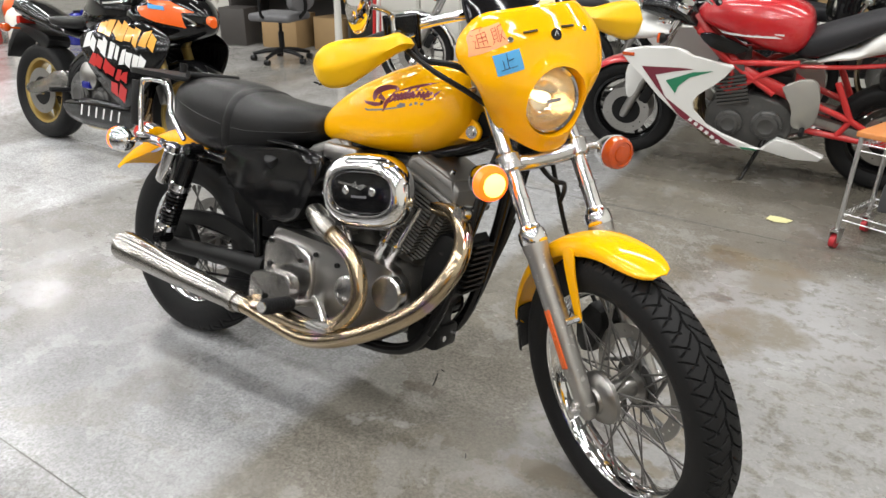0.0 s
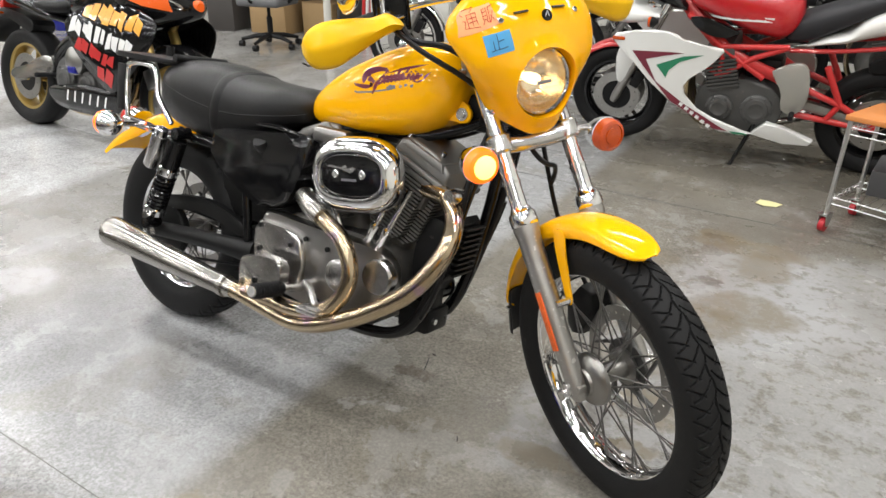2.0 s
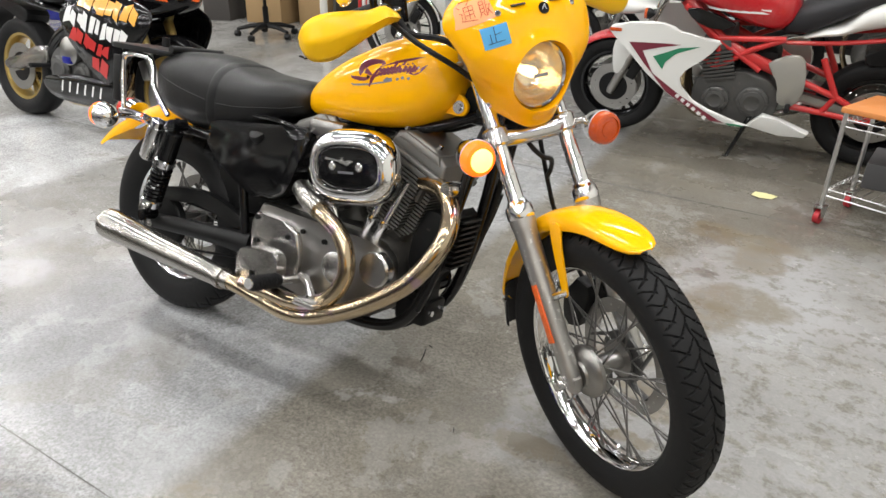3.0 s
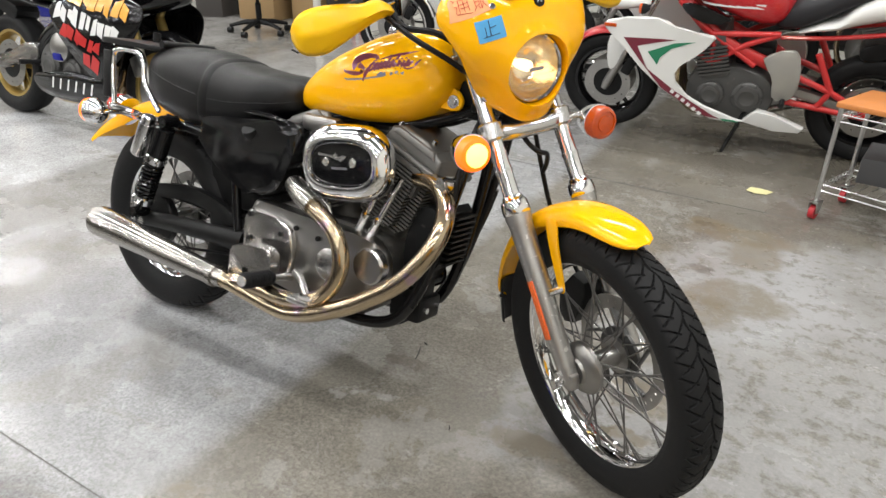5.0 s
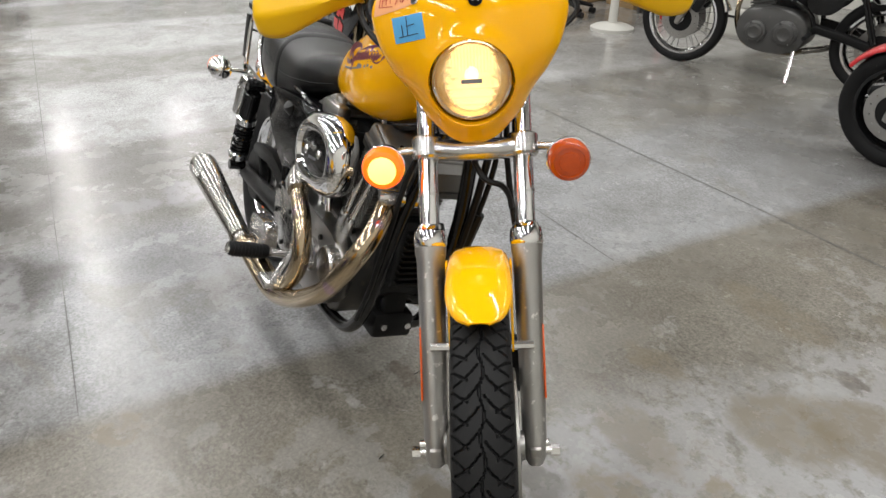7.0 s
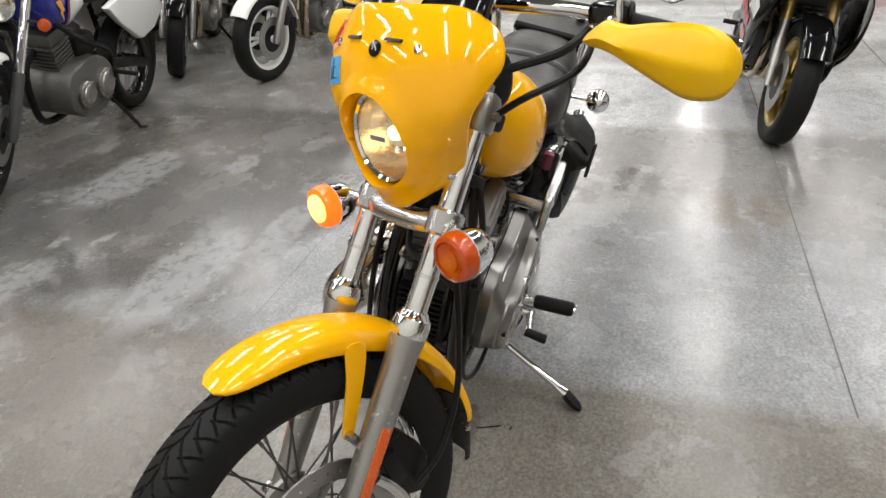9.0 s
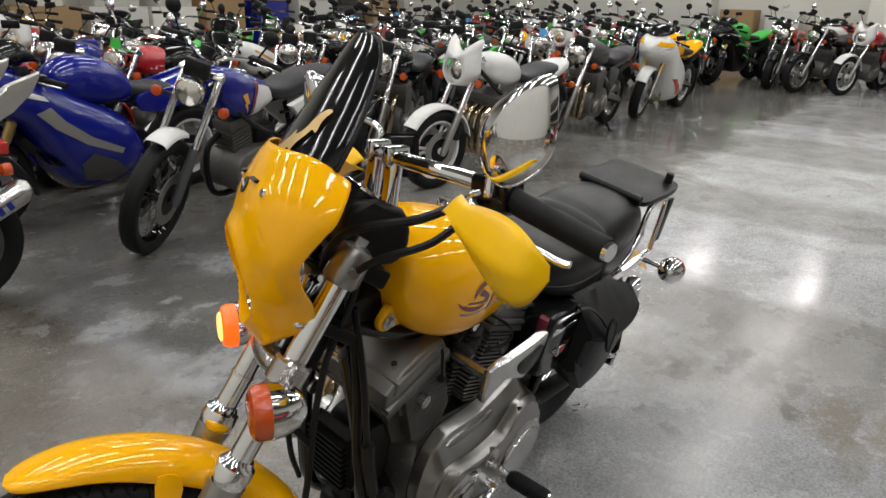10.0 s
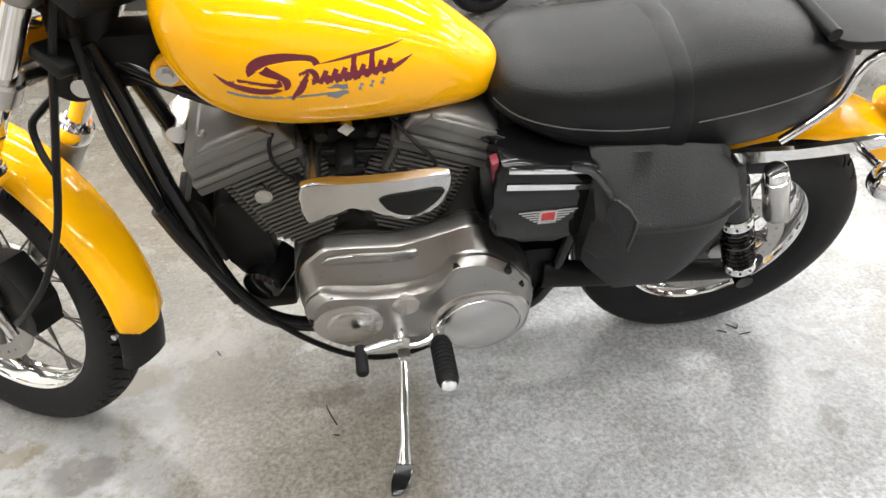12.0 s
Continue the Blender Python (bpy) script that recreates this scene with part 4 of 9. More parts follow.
A2 = [[(0.1, 0.85), (0.1, 0.3)], [(0.1, 0.85), (0.42, 0.87), (0.42, 0.32)], [(0.1, 0.68), (0.42, 0.69)], [(0.1, 0.5), (0.42, 0.51)], [(0.1, 0.32), (0.42, 0.33)],
      [(0.16, 0.28), (0.02, 0.1)], [(0.34, 0.28), (0.46, 0.12)], [(0.58, 0.85), (0.98, 0.9)], [(0.6, 0.83), (0.56, 0.1)], [(0.62, 0.6), (0.92, 0.62), (0.6, 0.12)], [(0.66, 0.45), (0.98, 0.1)]]
strokes(n1, (-0.165, 1.096), (0.03, 0.009), (0.004, 0.045), A1, INK_RED, 0.0007)
strokes(n1, (-0.132, 1.107), (0.026, 0.008), (0.004, 0.038), A2, INK_RED, 0.0007)

# smoked screen with a gold fish
SC = [(1.15, 0.138, 1.232, 0.075), (1.19, 0.136, 1.204, 0.07), (1.24, 0.122, 1.168, 0.06), (1.29, 0.1, 1.132, 0.046), (1.325, 0.076, 1.106, 0.03), (1.342, 0.048, 1.093, 0.014), (1.35, 0.012, 1.086, 0.003)]


def screen_at(q, z):
    w, xf, d = lerp_table(SC, z)
    a = q * radians(80)
    return V(xf - d * (1 - math.cos(a)), 1.06 * w * math.sin(a) / math.sin(radians(80)), z)


sb = bmesh.new()
rows = [[sb.verts.new(screen_at(-1 + 2 * i / 24, 1.15 + (1.35 - 1.15) * (k / 28) ** 0.8)) for i in range(25)] for k in range(29)]
for k in range(28):
    for i in range(24):
        sb.faces.new((rows[k][i], rows[k][i + 1], rows[k + 1][i + 1], rows[k + 1][i]))
screen = part("windscreen", sb, SMOKED, bike, "tall smoked black windscreen", STEER, True, 70)
sol = screen.modifiers.new("thickness", "SOLIDIFY")
sol.thickness = 0.004
edge = bmesh.new()
ep = [screen_at(-1, z) for z in (1.152, 1.19, 1.24, 1.29, 1.32, 1.335)] + [screen_at(q, 1.349) for q in (-0.5, 0, 0.5)] + [screen_at(1, z) for z in (1.335, 1.32, 1.29, 1.24, 1.19, 1.152)]
tube(edge, curve(ep, 3), 0.003, 6)
part("screen_edge", edge, PLASTIC, screen)
fish = bmesh.new()
fo = rounded([(-0.012, 1.17), (0.006, 1.178), (0.022, 1.19), (0.03, 1.199), (0.04, 1.194), (0.056, 1.203), (0.066, 1.22), (0.082, 1.232), (0.095, 1.23), (0.088, 1.217), (0.09, 1.2), (0.078, 1.203), (0.07, 1.194), (0.056, 1.182), (0.05, 1.168), (0.04, 1.174), (0.018, 1.168)], 4)
fv = []
for y, z in fo:
    w, xf, d = lerp_table(SC, z)
    q = math.asin(max(-1, min(1, y / (1.06 * w) * math.sin(radians(80))))) / radians(80)
    fv.append(fish.verts.new(screen_at(q, z) + V(0.0032, 0.0015, 0.002)))
fish.faces.new(fv)
bmesh.ops.triangulate(fish, faces=fish.faces)
part("fish_sticker", fish, GOLD, screen, "gold fish sticker")

# headlamp
bm = bmesh.new()
lathe(bm, [(0.0705, 0.0), (0.07, -0.02), (0.062, -0.045), (0.045, -0.062), (0.02, -0.072), (0.008, -0.074)], LC, (1, 0, 0), 48, False)
lamp = part("headlamp", bm, REFLECT_ON, bike, "round headlamp with ribbed glass, switched on", STEER)
bm = bmesh.new()
lathe(bm, [(0.069, -0.002), (0.0735, -0.004), (0.0755, 0.003), (0.073, 0.008), (0.0695, 0.004)], LC, (1, 0, 0), 56, False)
part("lamp_ring", bm, CHROME, lamp, "chrome lamp ring")
bm = bmesh.new()
lathe(bm, [(0.0745, -0.006), (0.0785, -0.006), (0.079, -0.03)], LC, (1, 0, 0), 48, False)
part("lamp_gap", bm, BLACK_MATT, lamp)
bm = bmesh.new()
lathe(bm, [(0.07, 0.001), (0.06, 0.008), (0.04, 0.013), (0.02, 0.0155), (0.0005, 0.016)], LC, (1, 0, 0), 56, False)
part("lamp_glass", bm, LENS, lamp, "clear domed glass")
for i in range(21):
    yy = -0.06 + 0.006 * i
    hh = math.sqrt(max(0.0, 0.066 ** 2 - yy ** 2))
    bm = bmesh.new()
    tube(bm, [LC + V(0.003 + 0.008 * (1 - (yy / 0.07) ** 2) * (1 - (z / 0.08) ** 2), yy, z) for z in (hh * 0.25, hh * 0.5, hh * 0.75, hh * 0.95)], 0.0016, 5)
    part("lamp_rib", bm, LENS, lamp)
for zz in (-0.014, -0.03, -0.044):
    hh = math.sqrt(0.064 ** 2 - zz ** 2) * 0.8
    bm = bmesh.new()
    tube(bm, [LC + V(0.009 - 0.5 * (y_ * y_ + zz * zz), y_, zz) for y_ in (-hh, -hh * 0.5, 0, hh * 0.5, hh)], 0.0018, 5)
    part("lamp_rib", bm, LENS, lamp)
bm = bmesh.new()
lathe(bm, [(0.001, -0.012), (0.011, -0.014), (0.013, -0.022), (0.013, -0.045), (0.009, -0.07)], LC + V(0, 0, 0.002), (1, 0, 0), 20)
part("lamp_bulb", bm, LAMP_ON, lamp, "glowing bulb")
bm = bmesh.new()
box(bm, 0.0142, 0.0156, -0.019, 0.019, -0.003, 0.005, 0.0, Matrix.Translation(LC))
part("lamp_mark", bm, GREY_DECAL, lamp)
bm = bmesh.new()
lathe(bm, [(0.075, -0.02), (0.073, -0.06), (0.055, -0.1), (0.02, -0.12), (0.003, -0.122)], LC, (1, 0, 0), 32, False)
part("lamp_shell", bm, CHROME, lamp, "chrome lamp shell")

# handlebar, risers, grips, controls, guards, mirrors
bm = bmesh.new()
hp = [(0.885, -0.39, 1.078), (0.925, -0.25, 1.112), (0.965, -0.185, 1.135), (1.02, -0.12, 1.15), (1.045, -0.05, 1.155), (1.045, 0.05, 1.155), (1.02, 0.12, 1.15), (0.965, 0.185, 1.135), (0.925, 0.25, 1.112), (0.885, 0.39, 1.078)]
tube(bm, curve(hp, 6), 0.0125, 14)
hb = part("handlebar", bm, CHROME, bike, "chrome handlebar with clamp", STEER)
for s in (-1, 1):
    bm = bmesh.new()
    tube(bm, [(1.07, 0.045 * s, 1.0), (1.048, 0.045 * s, 1.15)], [0.017, 0.0155], 14)
    box(bm, -0.02, 0.02, -0.014, 0.014, -0.016, 0.018, 0.005, Matrix.Translation((1.045, 0.045 * s, 1.157)))
    part("riser", bm, CHROME, hb)
    g0, g1 = V(0.935, 0.232 * s, 1.116), V(0.882, 0.392 * s, 1.077)
    bm = bmesh.new()
    ts = [0, 0.03, 0.06, 0.94, 0.97, 1]
    tube(bm, [g0.lerp(g1, t) for t in ts], [0.021, 0.0215, 0.0185, 0.0178, 0.0185, 0.0165], 18)
    part("grip", bm, GRIP, hb, "black rubber grip")
    bm = bmesh.new()
    tube(bm, [g1, g1 + (g1 - g0).normalized() * 0.006], [0.0145, 0.013], 16)
    part("bar_end", bm, CHROME, hb)
    bm = bmesh.new()
    c = V(0.947, 0.212 * s, 1.122)
    box(bm, -0.024, 0.028, -0.034, 0.034, -0.028, 0.03, 0.01, Matrix.Translation(c) @ Matrix.Rotation(radians(-70 * s), 4, "Z") @ Matrix.Rotation(radians(90), 4, "Z"), 3)
    part("switch_box", bm, BLACK, hb, "black switch housing")
    bm = bmesh.new()
    lv = curve([(0.985, 0.2 * s, 1.117), (1.0, 0.25 * s, 1.11), (0.985, 0.32 * s, 1.09), (0.955, 0.39 * s, 1.07), (0.945, 0.405 * s, 1.068)], 4)
    tube(bm, lv, 0.0075, 10, flat=0.6)
    part("lever", bm, CHROME_OLD, hb)
    # hand guard: a leaf-shaped shell bent round the fist
    bm = bmesh.new()
    up = [(0.222, 1.116), (0.258, 1.134), (0.3, 1.13), (0.345, 1.135), (0.395, 1.137), (0.43, 1.132), (0.45, 1.121), (0.46, 1.106), (0.4635, 1.09)]
    lo = [(0.222, 1.092), (0.258, 1.088), (0.3, 1.074), (0.345, 1.055), (0.395, 1.035), (0.43, 1.034), (0.45, 1.041), (0.46, 1.055), (0.4635, 1.072)]
    up, lo = curve([(a, b, 0) for a, b in up], 4), curve([(a, b, 0) for a, b in lo], 4)
    rr = []
    for k, (u, l) in enumerate(zip(up, lo)):
        t = k / (len(up) - 1)
        row = []
        for i in range(11):
            v = i / 10
            yy, zz = u.x + (l.x - u.x) * v, u.y + (l.y - u.y) * v
            ridge = (1 - abs(v - 0.5) * 2) * (1 - max(0, (t - 0.55) / 0.45) ** 2)
            xx = 1.014 + 0.026 * (1 - (2 * t - 0.95) ** 2) + 0.024 * ridge ** 0.7
            row.append(bm.verts.new((xx, yy * s, zz)))
        rr.append(row)
    for k in range(len(rr) - 1):
        for i in range(10):
            bm.faces.new((rr[k][i], rr[k][i + 1], rr[k + 1][i + 1], rr[k + 1][i]))
    hg = part("hand_guard", bm, GUARD, bike, "scuffed yellow plastic hand guard", STEER, True, 60)
    sol = hg.modifiers.new("thickness", "SOLIDIFY")
    sol.thickness = 0.004
    bm = bmesh.new()
    lathe(bm, [(0.009, 0), (0.008, 0.004), (0.001, 0.005)], V(1.0, 0.245 * s, 1.13), V(0.3, 0, 1), 12)
    part("guard_bolt", bm, CHROME, hg)
    if s < 0:
        for k in range(5):
            bm = bmesh.new()
            tube(bm, [V(1.022 - 0.004 * k, -0.47 + 0.011 * k, 1.052 - 0.004 * (k % 2) - 0.004 * k), V(1.02 - 0.004 * k, -0.46 + 0.011 * k, 1.047 - 0.004 * k)], 0.0022, 5)
            part("scuff", bm, BLACK_MATT, hg, "dark scrape")
    # mirror
    mo = V(0.98, 0.245 * s, 1.125)
    mc = V(1.004, 0.38, 1.228) if s > 0 else V(1.045, -0.37, 1.212)
    stem = bmesh.new()
    tube(stem, curve([mo, mo + V(-0.004, 0.004 * s, 0.045), mo.lerp(mc, 0.45) + V(0, 0, 0.03), mc + V(0.012, -0.015 * s, -0.005)], 6), [0.0075, 0.0065, 0.006, 0.009], 12)
    ms = part("mirror_stem", stem, CHROME, bike, "bent chrome mirror stem", STEER)
    turn = Matrix.Rotation(radians(72), 3, "Z") if s < 0 else Matrix.Rotation(radians(-5), 3, "Z")
    hd = bmesh.new()
    out2 = rounded([(-0.058, -0.045), (-0.06, 0.0), (-0.03, 0.036), (0.03, 0.062), (0.054, 0.065), (0.062, 0.04), (0.06, -0.01), (0.03, -0.045), (-0.02, -0.068), (-0.045, -0.064)], 5)
    out2 = [(a * 0.86, b) for a, b in out2]
    rings = []
    for sc, dx in ((1.0, 0.0), (1.02, 0.005), (0.96, 0.016), (0.78, 0.03), (0.45, 0.042), (0.12, 0.047)):
        rings.append([hd.verts.new(mc + turn @ V(dx - 0.25 * a * sc, a * sc * s, b * sc)) for a, b in out2])
    ring_faces(hd, rings)
    mh = part("mirror_head", hd, CHROME, bike, "teardrop chrome mirror head", STEER)
    gl = bmesh.new()
    gl.faces.new([gl.verts.new(mc + turn @ V(-0.002 - 0.25 * a * 0.92, a * 0.92 * s, b * 0.92)) for a, b in out2])
    part("mirror_glass", gl, MIRROR, mh)

# cables at the bars
for pts, r in (([(0.96, 0.19, 1.12), (1.06, 0.2, 1.09), (1.15, 0.13, 1.06), (1.17, 0.05, 0.98), (1.15, 0.03, 0.9)], 0.0075),
               ([(0.97, 0.2, 1.105), (1.05, 0.22, 1.06), (1.12, 0.16, 1.02), (1.16, 0.06, 0.95)], 0.006),
               ([(0.96, -0.2, 1.12), (1.05, -0.21, 1.07), (1.13, -0.15, 1.05), (1.17, -0.05, 0.96)], 0.0075),
               ([(1.0, -0.24, 1.1), (1.1, -0.21, 1.05), (1.16, -0.14, 0.99), (1.17, -0.06, 0.92)], 0.0065)):
    bm = bmesh.new()
    tube(bm, curve(pts, 6), r, 8)
    part("cable", bm, PLASTIC, bike, "black control cable", STEER)
bm = bmesh.new()
lathe(bm, [(0.035, -0.03), (0.038, 0), (0.036, 0.02), (0.028, 0.024)], V(1.1, 0, 1.08), V(-0.6, 0, 0.8), 28)
sp = part("speedometer", bm, PLASTIC, bike, "black speedometer", STEER)
bm = bmesh.new()
lathe(bm, [(0.033, 0.018), (0.037, 0.02), (0.037, 0.024), (0.034, 0.026)], V(1.1, 0, 1.08), V(-0.6, 0, 0.8), 28, False)
part("bezel", bm, CHROME, sp)
bm = bmesh.new()
prism(bm, rounded([(1.13, 1.0), (1.14, 1.06), (1.115, 1.09), (1.04, 1.075), (1.03, 1.02), (1.06, 0.985)], 3), -0.075, 0.075, 0.012, 3)
part("instrument_mount", bm, BLACK_MATT, bike, "black instrument mount between the risers", STEER)
bm = bmesh.new()
box(bm, -0.03, 0.02, -0.05, 0.05, -0.05, 0.06, 0.01, Matrix.Translation((1.16, 0, 0.95)))
part("lamp_bracket", bm, BLACK_MATT, bike, "", STEER)

# tank
TANK = [(0.536, 0.787, 0.82, 0.016), (0.55, 0.77, 0.842, 0.044), (0.584, 0.761, 0.87, 0.07), (0.63, 0.759, 0.905, 0.09), (0.69, 0.76, 0.94, 0.111), (0.75, 0.761, 0.968, 0.126), (0.81, 0.765, 0.994, 0.138),
        (0.875, 0.773, 1.013, 0.147), (0.935, 0.788, 1.023, 0.146), (0.983, 0.812, 1.024, 0.134), (1.018, 0.844, 1.015, 0.11), (1.04, 0.878, 0.998, 0.078), (1.05, 0.915, 0.968, 0.04)]
tb = loft_x(bmesh.new(), TANK, 44, 4, 2.35, 2.8, 0.46)
TANK_TREE = BVHTree.FromBMesh(tb)
tank = part("fuel_tank", tb, YELLOW, bike, "glossy yellow teardrop fuel tank with maroon script", None, True, 75)
for s in (-1, 1):
    bm = bmesh.new()
    prism(bm, rounded([(0.98, 0.92), (1.03, 0.896), (1.062, 0.876), (1.07, 0.856), (1.058, 0.838), (1.03, 0.838), (0.975, 0.846)], 4), 0.042 * s, 0.056 * s, 0.004)
    part("tank_ear", bm, YELLOW, tank)
    bm = bmesh.new()
    tube(bm, [(1.046, 0.054 * s, 0.858), (1.046, 0.06 * s, 0.858)], 0.016, 20)
    tube(bm, [(1.046, 0.058 * s, 0.858), (1.046, 0.066 * s, 0.858)], 0.01, 6)
    part("tank_bolt", bm, ALLOY_POL, tank)
    # script as plain swooshes and loops; u runs along the reading direction, v upwards
    def deco(pts, w0, material, name="script_stroke", blunt=0.3):
        flat = [(0.75 + 0.86 * u, 0.866 + 0.142 * u + 0.8 * (v - 0.018)) if s < 0 else (0.962 - u, 0.868 - 0.129 * u + 0.84 * v) for u, v in pts]
        q = polyline_on(TANK_TREE, [(p_.x, p_.y) for p_ in curve([V(*p2, 0) for p2 in flat], 7)], s, 0.0028)
        if len(q) > 2:
            n_ = len(q)
            part(name, ribbon(bmesh.new(), q, [(1.0 if blunt > 0.75 else 1.45) * w0 * max(blunt, math.sin(math.pi * (i + 0.4) / n_)) for i in range(n_)], s), material, tank)
    deco([(0.132, 0.071), (0.127, 0.079), (0.11, 0.0815), (0.088, 0.079), (0.067, 0.0725), (0.057, 0.063), (0.065, 0.055), (0.08, 0.049), (0.089, 0.042), (0.084, 0.036)], 0.0112, MAROON, blunt=0.6)
    deco([(0.09, 0.041), (0.084, 0.0345), (0.063, 0.031), (0.037, 0.0345), (0.013, 0.042), (-0.001, 0.0522)], 0.0068, MAROON, blunt=0.2)
    deco([(0.121, 0.0614), (0.107, 0.0355), (0.094, 0.0109)], 0.0075, MAROON, blunt=0.5)
    deco([(0.111, 0.054), (0.125, 0.0597), (0.128, 0.0466), (0.111, 0.0385)], 0.0062, MAROON, blunt=0.6)
    for u0, v0, tall in ((0.137, 0.041, 0), (0.151, 0.0425, 0), (0.164, 0.044, 0), (0.177, 0.045, 1), (0.19, 0.0465, 0), (0.203, 0.048, 1), (0.216, 0.0495, 0), (0.229, 0.051, 0)):
        deco([(u0 - 0.003, v0), (u0 + 0.003, v0 + 0.012), (u0 + 0.008, v0 + 0.023 + 0.017 * tall)], 0.0072, MAROON, blunt=0.7)
        deco([(u0 + 0.002, v0 + 0.003), (u0 + 0.008, v0 + 0.005), (u0 + 0.013, v0 + 0.014)], 0.006, MAROON, blunt=0.6)
    deco([(0.135, 0.0731), (0.181, 0.079), (0.228, 0.0862), (0.262, 0.0947)], 0.0042, MAROON, blunt=0.2)
    deco([(0.227, 0.0468), (0.247, 0.0534), (0.273, 0.0717)], 0.006, MAROON, blunt=0.2)
    deco([(0.011, 0.0219), (0.031, 0.0175), (0.084, 0.0165), (0.146, 0.0205)], 0.005, GREY_DECAL, "underline", 0.8)
    deco([(0.146, 0.021), (0.159, 0.022), (0.176, 0.0258)], 0.0085, GREY_DECAL, "underline", 0.7)
    for u0, v0 in ((0.194, 0.0275), (0.21, 0.031), (0.226, 0.0345)):
        deco([(u0 - 0.004, v0 - 0.002), (u0, v0), (u0 + 0.005, v0 + 0.002)], 0.0045, GREY_DECAL, "small_bar", 0.7)
bm = bmesh.new()
lathe(bm, [(0.03, -0.008), (0.034, 0.0), (0.034, 0.012), (0.03, 0.018), (0.012, 0.021), (0.001, 0.021)], V(0.83, 0.0, 1.001), V(-0.35, 0, 1), 28)
part("tank_cap", bm, CHROME, tank, "chrome filler cap")

# seat with strap and seams
SEAT = [(-0.082, 0.765, 0.8, 0.03), (-0.07, 0.722, 0.84, 0.078), (-0.035, 0.69, 0.862, 0.106), (0.03, 0.668, 0.876, 0.125), (0.12, 0.65, 0.882, 0.134), (0.2, 0.65, 0.878, 0.138), (0.245, 0.655, 0.868, 0.139),
        (0.32, 0.67, 0.856, 0.141), (0.42, 0.696, 0.848, 0.14), (0.475, 0.716, 0.848, 0.13), (0.52, 0.738, 0.84, 0.11), (0.548, 0.752, 0.822, 0.082), (0.562, 0.768, 0.798, 0.05)]
sb = loft_x(bmesh.new(), SEAT, 40, 4, 3.0, 3.6, 0.45)
SEAT_TREE = BVHTree.FromBMesh(sb)
seat = part("seat", sb, LEATHER, bike, "long black vinyl two-up seat with strap", None, True, 75)
bm = bmesh.new()
ring = []
for i in range(40):
    a = -0.9 + (math.pi + 1.8) * i / 39
    d = V(0.0, math.cos(a), math.sin(a))
    h = SEAT_TREE.ray_cast(V(0.235 + 0.02 * abs(math.cos(a)) - 0.035 * (1 - math.sin(max(a, 0)) if 0 < a < math.pi else 1) + 0.03, 0, 0.755) + d * 0.4, -d)
    if h[0] is not None:
        ring.append(h[0] + d * 0.0015)
tube(bm, ring, 0.017, 8, flat=0.16)
part("strap", bm, LEATHER, seat, "black seat strap")
for s in (-1, 1):
    for seam in ([(0.575, 0.79), (0.52, 0.772), (0.45, 0.762), (0.35, 0.75), (0.27, 0.748)], [(0.22, 0.752), (0.12, 0.765), (0.02, 0.785), (-0.04, 0.8)]):
        q = polyline_on(SEAT_TREE, [(p_.x, p_.y) for p_ in curve([V(*p2, 0) for p2 in seam], 5)], s, 0.0008)
        if len(q) > 2:
            bm = bmesh.new()
            tube(bm, q, 0.0017, 6)
            part("seam", bm, STITCH if s > 0 else PLASTIC, seat)

# rear fender, tail lamp, struts, rear signals, rack
RF = V(0, 0, 0.317)
bm = bmesh.new()
rows = []
for i in range(31):
    t = i / 30
    a = radians(72 + 80 * t)
    flare = 0.07 * max(0, t - 0.62) ** 1.3 * 3
    ring = []
    prof = [(-1, 0), (-0.98, 0.4), (-0.88, 0.7), (-0.62, 0.9), (-0.3, 0.98), (0, 1), (0.3, 0.98), (0.62, 0.9), (0.88, 0.7), (0.98, 0.4), (1, 0)]
    for sg, dt in ((1, 0), (-1, 0.003)):
        for q, hh in (prof if sg > 0 else prof[::-1]):
            depth = 0.055 if t < 0.8 else 0.055 * (1 - (t - 0.8) * 2.5)
            r = 0.362 + depth * (hh - 0.5) - dt + flare
            ring.append(bm.verts.new((r * math.cos(a), q * 0.088, 0.317 + r * math.sin(a))))
    rows.append(ring)
ring_faces(bm, rows)
rf = part("rear_fender", bm, YELLOW, bike, "glossy yellow rear fender")
bm = bmesh.new()
lathe(bm, [(0.045, 0.0), (0.046, 0.02), (0.038, 0.045), (0.001, 0.055)], V(-0.31, 0, 0.63), V(-1, 0, 0.25), 28)
tl = part("tail_lamp", bm, RED_LENS, bike, "round red tail lamp")
bm = bmesh.new()
lathe(bm, [(0.05, -0.03), (0.05, 0.004), (0.046, 0.006)], V(-0.31, 0, 0.63), V(-1, 0, 0.25), 28)
part("tail_lamp_body", bm, CHROME, tl)
bm = bmesh.new()
prism(bm, rounded([(0.01, -0.09), (0.01, 0.09), (-0.1, 0.115), (-0.24, 0.115), (-0.3, 0.08), (-0.3, -0.08), (-0.24, -0.115), (-0.1, -0.115)], 4), 0, 0.016, 0.004, 2,
      Matrix.Translation((0, 0, 0.868)) @ Matrix.Rotation(radians(-90), 4, "X"))
rack = part("luggage_rack", bm, PLASTIC, bike, "black luggage board on chrome rails")
